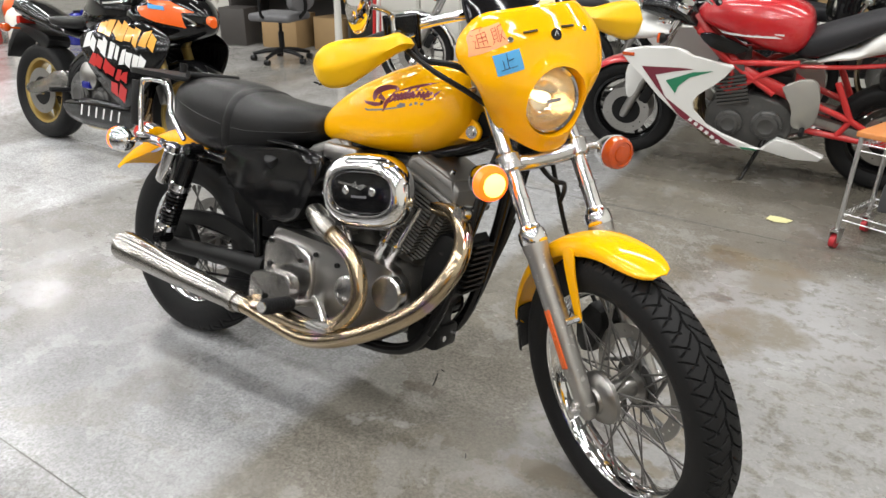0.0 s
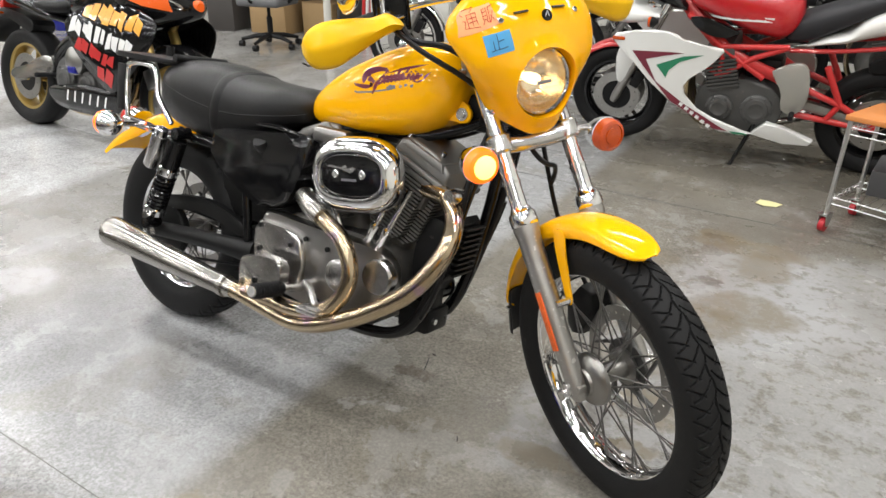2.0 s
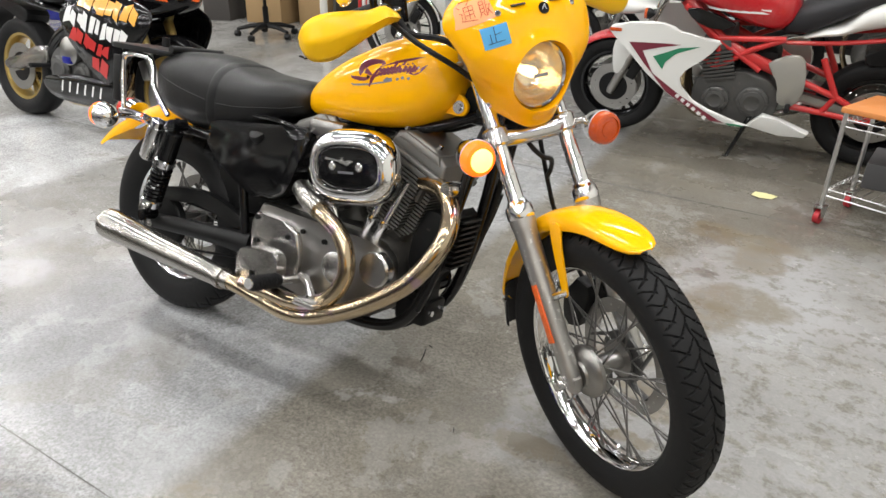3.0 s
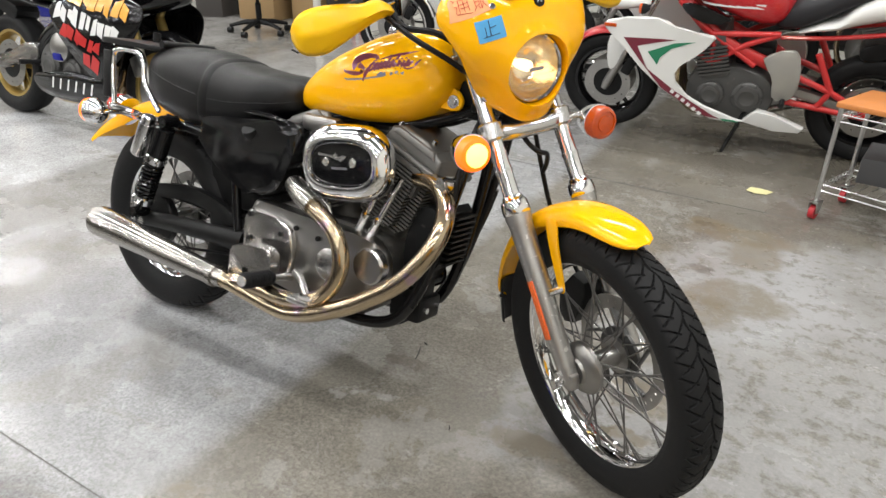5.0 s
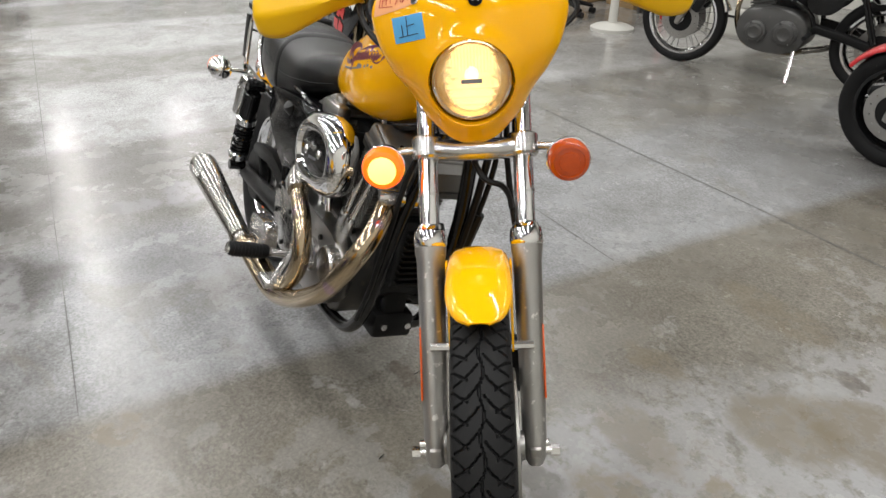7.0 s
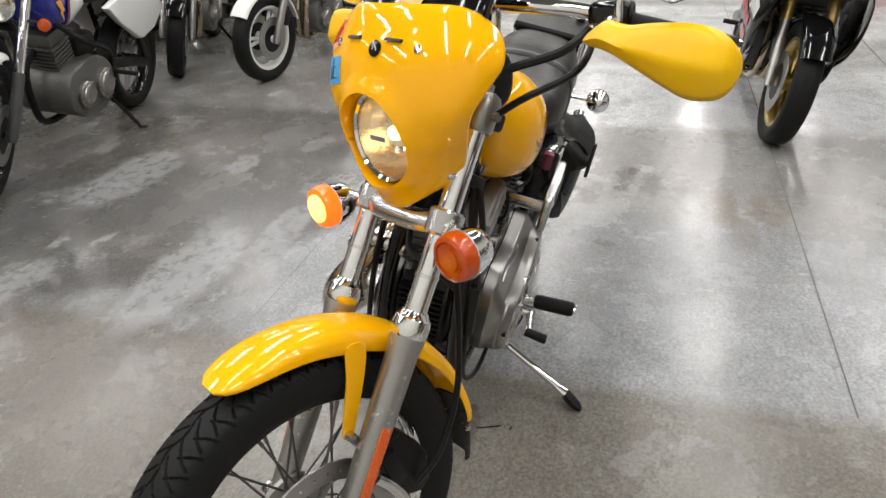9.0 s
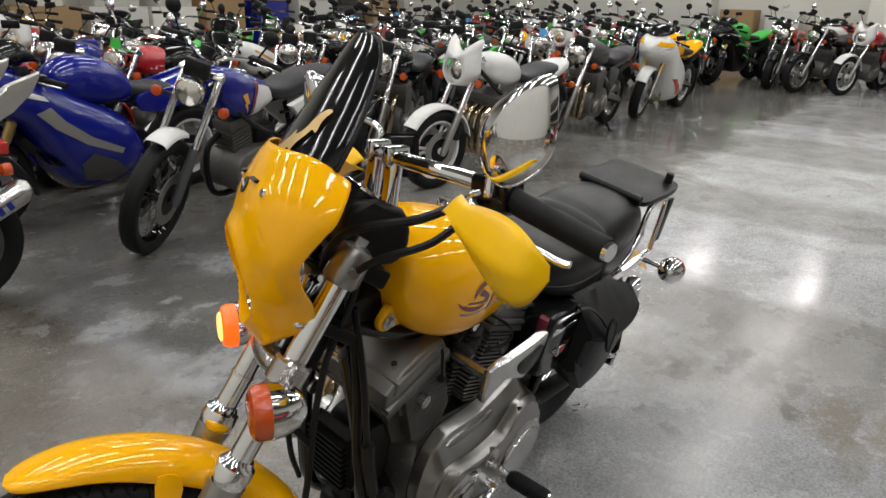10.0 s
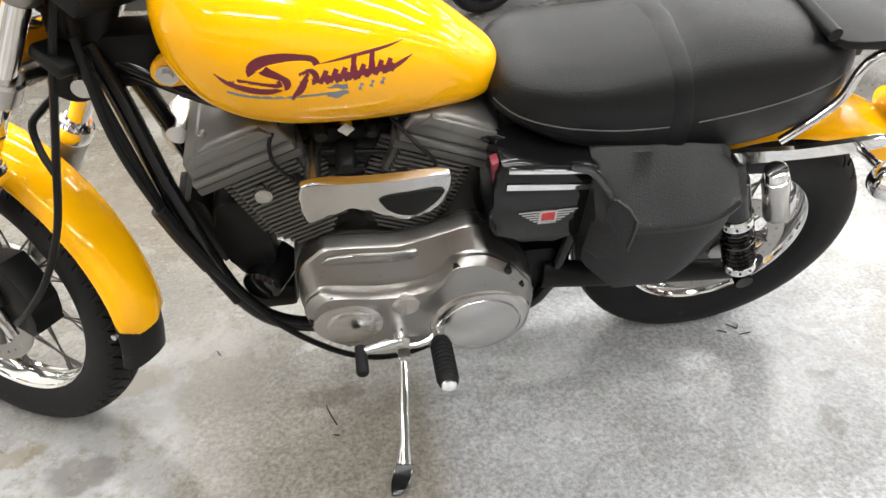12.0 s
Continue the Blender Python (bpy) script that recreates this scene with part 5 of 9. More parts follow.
for s in (-1, 1):
    bm = bmesh.new()
    prism(bm, rounded([(0.16, 0.655), (0.1, 0.66), (0.0, 0.655), (-0.1, 0.66), (-0.2, 0.665), (-0.21, 0.645), (-0.1, 0.632), (0.02, 0.63), (0.12, 0.632), (0.16, 0.635)], 3), 0.112 * s, 0.124 * s, 0.004)
    part("fender_strut", bm, CHROME, bike, "chrome fender strut")
    bm = bmesh.new()
    tube(bm, [(-0.135, 0.12 * s, 0.645), (-0.145, 0.19 * s, 0.645)], 0.008, 10)
    c = V(-0.15, 0.215 * s, 0.645)
    lathe(bm, [(0.004, -0.045), (0.022, -0.04), (0.036, -0.022), (0.041, 0.0), (0.041, 0.006)], c, (-1, 0, 0), 28)
    rs = part("rear_signal", bm, CHROME, bike, "chrome rear turn signal with amber lens")
    bm = bmesh.new()
    lathe(bm, [(0.04, 0.006), (0.038, 0.024), (0.028, 0.032), (0.001, 0.034)], c, (-1, 0, 0), 28)
    part("lens", bm, ORANGE_ON if s < 0 else ORANGE, rs)
    bm = bmesh.new()
    tube(bm, curve([(0.03, 0.115 * s, 0.672), (-0.005, 0.118 * s, 0.71), (-0.05, 0.112 * s, 0.755), (-0.062, 0.108 * s, 0.81), (-0.09, 0.105 * s, 0.838), (-0.17, 0.103 * s, 0.842)], 6), 0.0085, 10)
    tube(bm, curve([(-0.17, 0.103 * s, 0.842), (-0.215, 0.105 * s, 0.825), (-0.212, 0.11 * s, 0.75), (-0.195, 0.116 * s, 0.66)], 5), 0.0085, 10)
    part("rack_tube", bm, CHROME, rack)
    bm = bmesh.new()
    box(bm, -0.02, 0.02, -0.006, 0.006, -0.075, 0.075, 0.003, Matrix.Translation((-0.235, 0.112 * s, 0.755)))
    part("rack_pad", bm, PLASTIC, rack)
bm = bmesh.new()
tube(bm, [(0.012, -0.1, 0.875), (0.012, 0.1, 0.875)], 0.012, 10)
part("rack_bumper", bm, PLASTIC, rack)
part("rack_knob", tube(bmesh.new(), [(-0.25, 0.08, 0.868), (-0.25, 0.08, 0.9)], 0.013, 12), PLASTIC, rack)

# shocks with springs and gas cans
for s in (-1, 1):
    t0, b0 = V(0.14, 0.168 * s, 0.66), V(0.012, 0.168 * s, 0.352)
    u = (b0 - t0).normalized()
    L = (b0 - t0).length
    bm = bmesh.new()
    tube(bm, [t0 - u * 0.02, t0 + u * L], 0.011, 10)
    tube(bm, [t0 + u * 0.02, t0 + u * 0.025, t0 + u * 0.115, t0 + u * 0.12], [0.02, 0.028, 0.029, 0.022], 18)
    for q in (t0, b0):
        tube(bm, [q - V(0, 0.03 * s, 0), q + V(0, 0.022 * s, 0)], 0.018, 14)
    sh = part("shock_absorber", bm, BLACK, bike, "black shock absorber with coil spring")
    bm = bmesh.new()
    hel = []
    side = u.cross(V(0, 1, 0)).normalized()
    oth = u.cross(side)
    for i in range(9 * 14 + 1):
        a = i * math.tau / 14
        hel.append(t0 + u * (0.145 + (L - 0.205) * i / (9 * 14)) + (side * math.cos(a) + oth * math.sin(a)) * 0.027)
    tube(bm, hel, 0.0058, 6)
    part("spring", bm, BLACK, sh)
    for d0 in (0.118, L - 0.066):
        bm = bmesh.new()
        tube(bm, [t0 + u * d0, t0 + u * (d0 + 0.004), t0 + u * (d0 + 0.024), t0 + u * (d0 + 0.028)], [0.029, 0.033, 0.033, 0.029], 24)
        cb = part("spring_collar", bm, CHROME, sh)
        for i in range(10):
            a = i * math.tau / 10
            rd = side * math.cos(a) + oth * math.sin(a)
            bm = bmesh.new()
            c = t0 + u * (d0 + 0.014) + rd * 0.032
            tube(bm, [c, c + rd * 0.0025], 0.0026, 6)
            part("collar_hole", bm, BLACK_MATT, cb)
    bm = bmesh.new()
    c0 = V(0.06, 0.175 * s, 0.655)
    tube(bm, [c0 + u * d for d in (-0.012, -0.008, 0.0, 0.012)], [0.012, 0.02, 0.021, 0.021], 18)
    gc = part("gas_can_cap", bm, CHROME, sh)
    bm = bmesh.new()
    tube(bm, [c0 + u * d for d in (0.012, 0.015, 0.12, 0.128)], [0.018, 0.024, 0.024, 0.018], 20)
    part("gas_can", bm, ALLOY_POL, sh, "silver gas canister")

# frame
frame_tubes = []
for s in (-1, 1):
    frame_tubes.append(([(1.15, 0.025 * s, 0.9), (1.125, 0.045 * s, 0.8), (1.095, 0.075 * s, 0.63), (1.062, 0.085 * s, 0.46), (1.035, 0.088 * s, 0.36), (0.99, 0.09 * s, 0.285), (0.92, 0.092 * s, 0.247), (0.8, 0.095 * s, 0.235), (0.6, 0.1 * s, 0.235), (0.45, 0.105 * s, 0.25), (0.4, 0.105 * s, 0.32)], 0.0165))
    frame_tubes.append(([(1.12, 0.02 * s, 0.86), (0.95, 0.05 * s, 0.79), (0.7, 0.07 * s, 0.77), (0.5, 0.1 * s, 0.7), (0.3, 0.11 * s, 0.645), (0.12, 0.112 * s, 0.645)], 0.014))
    frame_tubes.append(([(0.4, 0.105 * s, 0.32), (0.38, 0.11 * s, 0.5), (0.36, 0.11 * s, 0.66)], 0.014))
for pts, r in frame_tubes:
    bm = bmesh.new()
    tube(bm, curve(pts, 6), r, 12)
    part("frame_tube", bm, BLACK, bike, "black frame tube")
bm = bmesh.new()
tube(bm, [HEAD + V(-0.005, 0, 0.01), HEAD + V(-0.09, 0, 0.16)], 0.034, 18)
box(bm, 1.03, 1.16, -0.03, 0.03, 0.82, 0.91, 0.01)
part("steering_head", bm, BLACK_MATT, bike, "black steering head")
for s in (-1, 1):
    bm = bmesh.new()
    tube(bm, [(1.165, 0.045 * s, 0.85), (1.165, 0.066 * s, 0.85)], 0.016, 18)
    part("neck_bolt", bm, ALLOY_POL, bike, "round alloy neck plug")
    bm = bmesh.new()
    tube(bm, curve([(0.42, 0.1 * s, 0.345), (0.3, 0.12 * s, 0.345), (0.12, 0.128 * s, 0.335), (-0.03, 0.128 * s, 0.32)], 4), [0.03, 0.024, 0.022, 0.02], 12, flat=1.25)
    box(bm, -0.07, 0.03, 0.115 * s - 0.006, 0.115 * s + 0.012, 0.292, 0.342, 0.006)
    part("swingarm", bm, BLACK_MATT, bike, "black swingarm")
    bm = bmesh.new()
    tube(bm, [(0.0, 0.1 * s, 0.317), (0.0, 0.152 * s, 0.317)], 0.014, 6)
    part("axle_nut", bm, CHROME_OLD, bike)
bm = bmesh.new()
prism(bm, rounded([(0.36, 0.42), (0.2, 0.46), (0.02, 0.44), (-0.02, 0.405), (0.05, 0.4), (0.2, 0.415), (0.36, 0.38)], 4), -0.105, -0.08, 0.004)
part("belt_guard", bm, BLACK_MATT, bike)
bm = bmesh.new()
lathe(bm, [(0.02, -0.1), (0.085, -0.1), (0.09, -0.096), (0.09, -0.075), (0.085, -0.07), (0.02, -0.07)], V(0, 0, 0.317), (0, 1, 0), 40)
part("belt_pulley", bm, BLACK_MATT, bike)
bm = bmesh.new()
bl = [(0.09 * math.cos(a), -0.085, 0.317 + 0.09 * math.sin(a)) for a in [radians(95 + 170 * i / 14) for i in range(15)]] + \
     [(0.48 + 0.045 * math.cos(a), -0.085, 0.35 + 0.045 * math.sin(a)) for a in [radians(-85 + 175 * i / 10) for i in range(11)]]
tube(bm, bl, 0.011, 6, True, False, 0.3)
part("drive_belt", bm, GRIP, bike)
bm = bmesh.new()
prism(bm, [(1.075, 0.6), (1.09, 0.585), (1.066, 0.44), (1.05, 0.42), (1.03, 0.44), (1.055, 0.58)], -0.05, 0.05, 0.006)
rg = part("regulator", bm, BLACK_MATT, bike, "black ribbed regulator between the down tubes")
for i in range(9):
    bm = bmesh.new()
    zz = 0.445 + 0.016 * i
    box(bm, -0.012, 0.012, -0.048, 0.048, -0.0025, 0.0025, 0.0, Matrix.Translation((1.072 + 0.16 * (zz - 0.44), 0, zz)))
    part("cooling_rib", bm, BLACK_MATT, rg)
bm = bmesh.new()
box(bm, 0.93, 1.03, -0.055, 0.055, 0.262, 0.33, 0.012)
box(bm, 0.98, 1.02, -0.03, 0.03, 0.32, 0.4, 0.008)
part("engine_mount", bm, BLACK_MATT, bike, "black front engine mount")
bm = bmesh.new()
prism(bm, rounded([(0.955, 0.4), (0.96, 0.52), (0.985, 0.58), (1.04, 0.575), (1.05, 0.5), (1.03, 0.4), (0.99, 0.36)], 3), -0.05, 0.058, 0.01)
part("coil_cover", bm, BLACK_MATT, bike, "black coil cover behind the down tubes")
for yy in (-0.03, 0.035):
    bm = bmesh.new()
    tube(bm, [(1.028, yy, 0.3), (1.04, yy, 0.3)], 0.009, 6)
    part("mount_bolt", bm, CHROME_OLD, bike)
bm = bmesh.new()
tube(bm, [(0.95, 0.0, 0.372), (0.985, 0.07, 0.377), (0.99, 0.085, 0.378), (0.992, 0.09, 0.378)], [0.041, 0.041, 0.038, 0.03], 28)
part("oil_filter", bm, BLACK, bike, "black oil filter")
bm = bmesh.new()
tube(bm, [(1.09, -0.05, 0.66), (1.09, -0.12, 0.665), (1.085, -0.135, 0.665)], [0.02, 0.022, 0.018], 16)
part("horn", bm, CHROME_OLD, bike, "small chrome horn")
for pts, r in (([(1.15, 0.06, 0.93), (1.14, 0.1, 0.79), (1.11, 0.11, 0.633), (1.068, 0.11, 0.489), (0.98, 0.11, 0.3), (0.9, 0.115, 0.2), (0.82, 0.125, 0.15), (0.74, 0.13, 0.14), (0.66, 0.13, 0.17), (0.6, 0.12, 0.22)], 0.0065),
               ([(1.112, 0.112, 0.64), (1.094, 0.112, 0.57), (1.066, 0.112, 0.485)], 0.013),
               ([(1.14, -0.03, 0.9), (1.12, -0.09, 0.75), (1.11, -0.105, 0.6), (1.08, -0.11, 0.44), (1.04, -0.11, 0.33)], 0.0065),
               ([(1.15, 0.07, 0.88), (1.13, 0.085, 0.74), (1.11, 0.09, 0.6), (1.075, 0.095, 0.47), (1.04, 0.1, 0.36)], 0.009)):
    bm = bmesh.new()
    tube(bm, curve(pts, 6), r, 8)
    part("cable", bm, PLASTIC, bike, "black cable")

# engine: cases, two finned cylinders, rocker boxes, covers
CR = V(0.795, 0, 0.345)
bm = bmesh.new()
prism(bm, rounded([(0.5, 0.28), (0.5, 0.42), (0.56, 0.5), (0.68, 0.5), (0.88, 0.49), (0.92, 0.42), (0.91, 0.3), (0.85, 0.245), (0.7, 0.23), (0.56, 0.24)], 4), -0.1, 0.1, 0.012)
case = part("crankcase", bm, ENGINE_GREY, bike, "grey cast crankcase")
for sgn in (1, -1):
    ang = radians(22.5 * sgn)
    E = Matrix.Translation(CR) @ Matrix.Rotation(ang, 4, "Y")
    bm = bmesh.new()
    tube(bm, [E @ V(0, 0, 0.12), E @ V(0, 0, 0.34)], 0.06, 28)
    cyl_ = part("cylinder", bm, ENGINE_GREY, bike, "grey cylinder with cooling fins")
    first = None
    for i in range(18):
        d = 0.19 + 0.0102 * i
        gsz = min(0.09, 0.066 + 0.009 * i)
        bm = bmesh.new()
        box(bm, -gsz, gsz, -0.096, 0.096, d, d + 0.005, 0.0, E)
        bmesh.ops.bevel(bm, geom=[e for e in bm.edges if abs((E.to_3x3().inverted() @ (e.verts[1].co - e.verts[0].co)).z) > 0.003], offset=0.03, segments=4, affect="EDGES")
        part("fin", bm, ENGINE_GREY, cyl_)
    bm = bmesh.new()
    box(bm, -0.07, 0.07, -0.082, 0.082, 0.3, 0.375, 0.012, E)
    xa, xb = sorted((-0.078 * sgn, 0.114 * sgn))
    box(bm, xa, xb, -0.098, 0.098, 0.372, 0.389, 0.004, E)
    hd = part("cylinder_head", bm, ENGINE_GREY, bike, "grey cylinder head")
    bm = bmesh.new()
    box(bm, xa + 0.003, xb - 0.003, -0.102, 0.102, 0.391, 0.406, 0.005, E)
    prism(bm, [(xa + 0.004, 0.404), (xb - 0.004, 0.404), (xb - 0.012, 0.44), (0.03 + 0.015 * sgn, 0.46), (-0.05 + 0.015 * sgn, 0.46), (xa + 0.012, 0.44)], -0.097, 0.097, 0.01, 3, E)
    prism(bm, [(xa + 0.02, 0.43), (xb - 0.025, 0.43), (xb - 0.04, 0.452), (xa + 0.035, 0.452)], -0.103, 0.103, 0.006, 2, E)
    rb_ = part("rocker_box", bm, ROCKER, bike, "cast aluminium rocker box")
    for yy in (-0.07, 0.07):
        bm = bmesh.new()
        tube(bm, [E @ V(0.05, yy, 0.45), E @ V(0.05, yy, 0.468)], 0.007, 6)
        part("rocker_bolt", bm, CHROME_OLD, rb_)
        bm = bmesh.new()
        tube(bm, [E @ V(-0.06, yy, 0.445), E @ V(-0.06, yy, 0.458)], 0.007, 6)
        part("rocker_bolt", bm, CHROME_OLD, rb_)
    bm = bmesh.new()
    tube(bm, [E @ V(0.02 * sgn, 0.085, 0.335), E @ V(0.02 * sgn, 0.112, 0.335)], 0.015, 16)
    part("head_plug", bm, ALLOY_POL, hd)
    for k in range(2):
        bm = bmesh.new()
        base = CR + V(0.035 * sgn + 0.04 * k * sgn, -0.105, 0.12)
        top = E @ V(-0.02 + 0.045 * k * sgn, -0.09, 0.34)
        tube(bm, [base, base.lerp(top, 0.28), base.lerp(top, 0.3), base.lerp(top, 0.36), base.lerp(top, 0.38), top], [0.013, 0.013, 0.015, 0.015, 0.0095, 0.0095], 12)
        part("pushrod_tube", bm, CHROME, bike, "chrome pushrod tube")
bm = bmesh.new()
box(bm, 0.71, 0.88, -0.06, 0.06, 0.62, 0.74, 0.02)
tube(bm, [(0.795, -0.05, 0.68), (0.795, -0.14, 0.68)], 0.04, 20)
tube(bm, [(0.7, 0.0, 0.7), (0.89, 0.0, 0.7)], 0.026, 16)
part("carburettor", bm, BLACK_MATT, bike, "black carburettor between the cylinders")
for pts in ([(0.73, 0.06, 0.765), (0.686, 0.112, 0.736), (0.655, 0.12, 0.698), (0.67, 0.118, 0.675), (0.7, 0.1, 0.665), (0.715, 0.09, 0.66)],
            [(0.88, 0.05, 0.78), (0.912, 0.1, 0.762), (0.916, 0.112, 0.73), (0.906, 0.112, 0.702), (0.89, 0.104, 0.676), (0.876, 0.09, 0.662)]):
    bm = bmesh.new()
    tube(bm, curve(pts, 6), 0.0036, 8)
    pl = part("plug_lead", bm, PLASTIC, bike, "black plug lead")
    bm = bmesh.new()
    tube(bm, [pts[-2], pts[-1], V(*pts[-1]) + V(0, -0.02, -0.008)], [0.008, 0.01, 0.01], 10)
    part("plug_cap", bm, GRIP, pl)
for q0, q1, r in (((0.845, 0.03, 0.755), (0.835, 0.095, 0.748), 0.014), ((0.75, 0.02, 0.75), (0.755, 0.09, 0.742), 0.012), ((0.8, 0.05, 0.7), (0.8, 0.11, 0.69), 0.018), ((0.86, 0.07, 0.7), (0.73, 0.08, 0.695), 0.006), ((0.83, 0.08, 0.665), (0.77, 0.085, 0.672), 0.009)):
    bm = bmesh.new()
    tube(bm, [q0, V(*q0).lerp(V(*q1), 0.85), q1], [r, r, r * 0.7], 12)
    part("intake_fitting", bm, BLACK_MATT, bike)
bm = bmesh.new()
tube(bm, [(0.795, 0.02, 0.77), (0.795, 0.1, 0.765)], [0.012, 0.014], 4)
part("fuel_tap", bm, CHROME_OLD, bike)

# right side: gear cover, air cleaner, exhaust, pegs
bm = bmesh.new()
prism(bm, rounded([(0.475, 0.36), (0.485, 0.485), (0.53, 0.498), (0.62, 0.495), (0.78, 0.49), (0.9, 0.482), (0.96, 0.445), (0.955, 0.36), (0.88, 0.285), (0.78, 0.265), (0.64, 0.27), (0.53, 0.3)], 4), -0.145, -0.1, 0.014, 3)
gc_ = part("gear_cover", bm, ALLOY, bike, "dull aluminium gear case cover")
bm = bmesh.new()
prism(bm, rounded([(0.48, 0.37), (0.485, 0.465), (0.53, 0.472), (0.65, 0.45), (0.655, 0.31), (0.58, 0.3), (0.51, 0.32)], 4), -0.163, -0.14, 0.01, 3)
part("sprocket_cover", bm, ALLOY_POL, bike, "polished sprocket cover")
for c, r, h in (((0.79, -0.145, 0.385), 0.045, 0.014), ((0.925, -0.14, 0.42), 0.048, 0.03), ((0.79, -0.155, 0.385), 0.036, 0.008)):
    bm = bmesh.new()
    lathe(bm, [(r, 0), (r, h * 0.8), (r - 0.005, h), (0.001, h)], V(*c), (0, -1, 0), 32)
    part("round_cover", bm, ALLOY_POL, gc_)
for x, z in ((0.5, 0.46), (0.5, 0.39), (0.58, 0.32), (0.66, 0.455), (0.72, 0.29), (0.74, 0.445), (0.86, 0.3), (0.83, 0.45), (0.88, 0.42), (0.62, 0.43)):
    bm = bmesh.new()
    tube(bm, [(x, -0.14, z), (x, -0.168 if x < 0.66 else -0.152, z)], 0.0075, 8)
    part("cover_bolt", bm, BLACK_MATT, gc_)


def stadium(cx, cz, hl, hh, n=40, p=3.0):
    return [(cx + hl * math.copysign(abs(math.cos(a)) ** (2 / p), math.cos(a)), cz + hh * math.copysign(abs(math.sin(a)) ** (2 / p), math.sin(a))) for a in [i * math.tau / n for i in range(n)]]


AC = Matrix.Translation((0.832, -0.15, 0.67)) @ Matrix.Rotation(radians(-8), 4, "Y")
bm = bmesh.new()
rings = []
for hl, hh, y in ((0.1, 0.07, 0.02), (0.126, 0.09, 0.012), (0.135, 0.098, -0.005), (0.136, 0.098, -0.026), (0.131, 0.092, -0.042), (0.12, 0.078, -0.054), (0.11, 0.066, -0.059), (0.103, 0.058, -0.058), (0.1, 0.055, -0.051), (0.098, 0.053, -0.046)):
    rings.append([bm.verts.new(AC @ V(x, y, z)) for x, z in stadium(0, 0, hl, hh, 48, 2.7)])
ring_faces(bm, rings)
ac = part("air_cleaner", bm, CHROME, bike, "oval chrome air cleaner with black insert", None, True, 50)
bm = bmesh.new()
ring_faces(bm, [[bm.verts.new(AC @ V(x, y, z)) for x, z in stadium(0, 0, hl, hh, 48, 2.7)] for hl, hh, y in ((0.097, 0.052, -0.044), (0.095, 0.05, -0.049), (0.06, 0.032, -0.0515), (0.02, 0.01, -0.052))])
part("insert", bm, BLACK, ac, "black oval insert")
for dx in (-0.045, 0.04):
    bm = bmesh.new()
    lathe(bm, [(0.011, 0), (0.011, 0.004), (0.008, 0.0065), (0.004, 0.0065), (0.0035, 0.004), (0.001, 0.004)], AC @ V(dx, -0.05, 0.004), (0, -1, 0), 20)
    part("cover_screw", bm, CHROME_OLD, ac)
bm = bmesh.new()
prism(bm, [(-0.07, 0.02), (-0.03, 0.016), (0.004, 0.006), (0.022, 0.018), (0.01, 0.022), (-0.006, 0.017), (-0.012, 0.028), (-0.024, 0.02), (-0.068, 0.026)], -0.0532, -0.0518, 0, 2, AC)
part("wing_mark", bm, ALLOY_POL, ac, "silver wing-shaped mark")
for i in range(8):
    bm = bmesh.new()
    box(bm, -0.026 + 0.0062 * i, -0.0218 + 0.0062 * i, -0.0535, -0.0518, -0.014, -0.008, 0, AC)
    part("lettering_bar", bm, GREY_DECAL, ac)
bm = bmesh.new()
box(bm, 0.62, 0.74, -0.12, -0.08, 0.72, 0.765, 0.012)
part("breather_bracket", bm, ALLOY, bike)

front_pipe = [(0.985, -0.075, 0.66), (1.06, -0.1, 0.655), (1.115, -0.14, 0.61), (1.122, -0.18, 0.535), (1.06, -0.205, 0.43), (0.96, -0.213, 0.35), (0.86, -0.218, 0.292), (0.77, -0.222, 0.255), (0.7, -0.226, 0.245), (0.62, -0.235, 0.258), (0.52, -0.246, 0.278), (0.47, -0.248, 0.283)]
rear_pipe = [(0.66, -0.15, 0.56), (0.7, -0.18, 0.553), (0.77, -0.198, 0.535), (0.835, -0.205, 0.5), (0.868, -0.208, 0.445), (0.868, -0.21, 0.385), (0.83, -0.215, 0.325), (0.77, -0.22, 0.292), (0.7, -0.225, 0.28), (0.62, -0.235, 0.287), (0.54, -0.244, 0.288)]
for nm, pts, r in (("front_header_pipe", front_pipe, 0.0235), ("rear_header_pipe", rear_pipe, 0.0225)):
    bm = bmesh.new()
    tube(bm, curve(pts, 8), r, 20)
    part(nm, bm, TINTED, bike, "heat-tinted chrome exhaust pipe")
bm = bmesh.new()
tube(bm, curve([(0.64, -0.145, 0.572), (0.7, -0.182, 0.56), (0.755, -0.197, 0.543)], 6), 0.0275, 20)
part("pipe_sleeve", bm, STEEL, bike)
bm = bmesh.new()
mp = [V(0.5, -0.246, 0.28), V(0.47, -0.247, 0.281), V(0.46, -0.247, 0.282), V(0.25, -0.254, 0.297), V(0.02, -0.262, 0.317), V(-0.03, -0.264, 0.321), V(-0.045, -0.2645, 0.322), V(-0.046, -0.2645, 0.322), V(-0.03, -0.264, 0.321), V(0.0, -0.263, 0.319)]
tube(bm, mp, [0.026, 0.027, 0.03, 0.038, 0.0475, 0.0485, 0.0465, 0.042, 0.04, 0.038], 32)
mf = part("muffler", bm, STEEL, bike, "tapered brushed steel muffler")
for i in range(4):
    bm = bmesh.new()
    c = V(0.0 + 0.026 * i, -0.3105 + 0.0011 * i, 0.33)
    tube(bm, [c + V(-0.009, 0.0, 0.004), c + V(0.009, 0.001, 0.0)], 0.0055, 8, flat=0.4)
    part("stamped_mark", bm, ALLOY_POL, mf)
bm = bmesh.new()
tube(bm, [(0.47, -0.247, 0.281), (0.452, -0.248, 0.2825)], 0.033, 24)
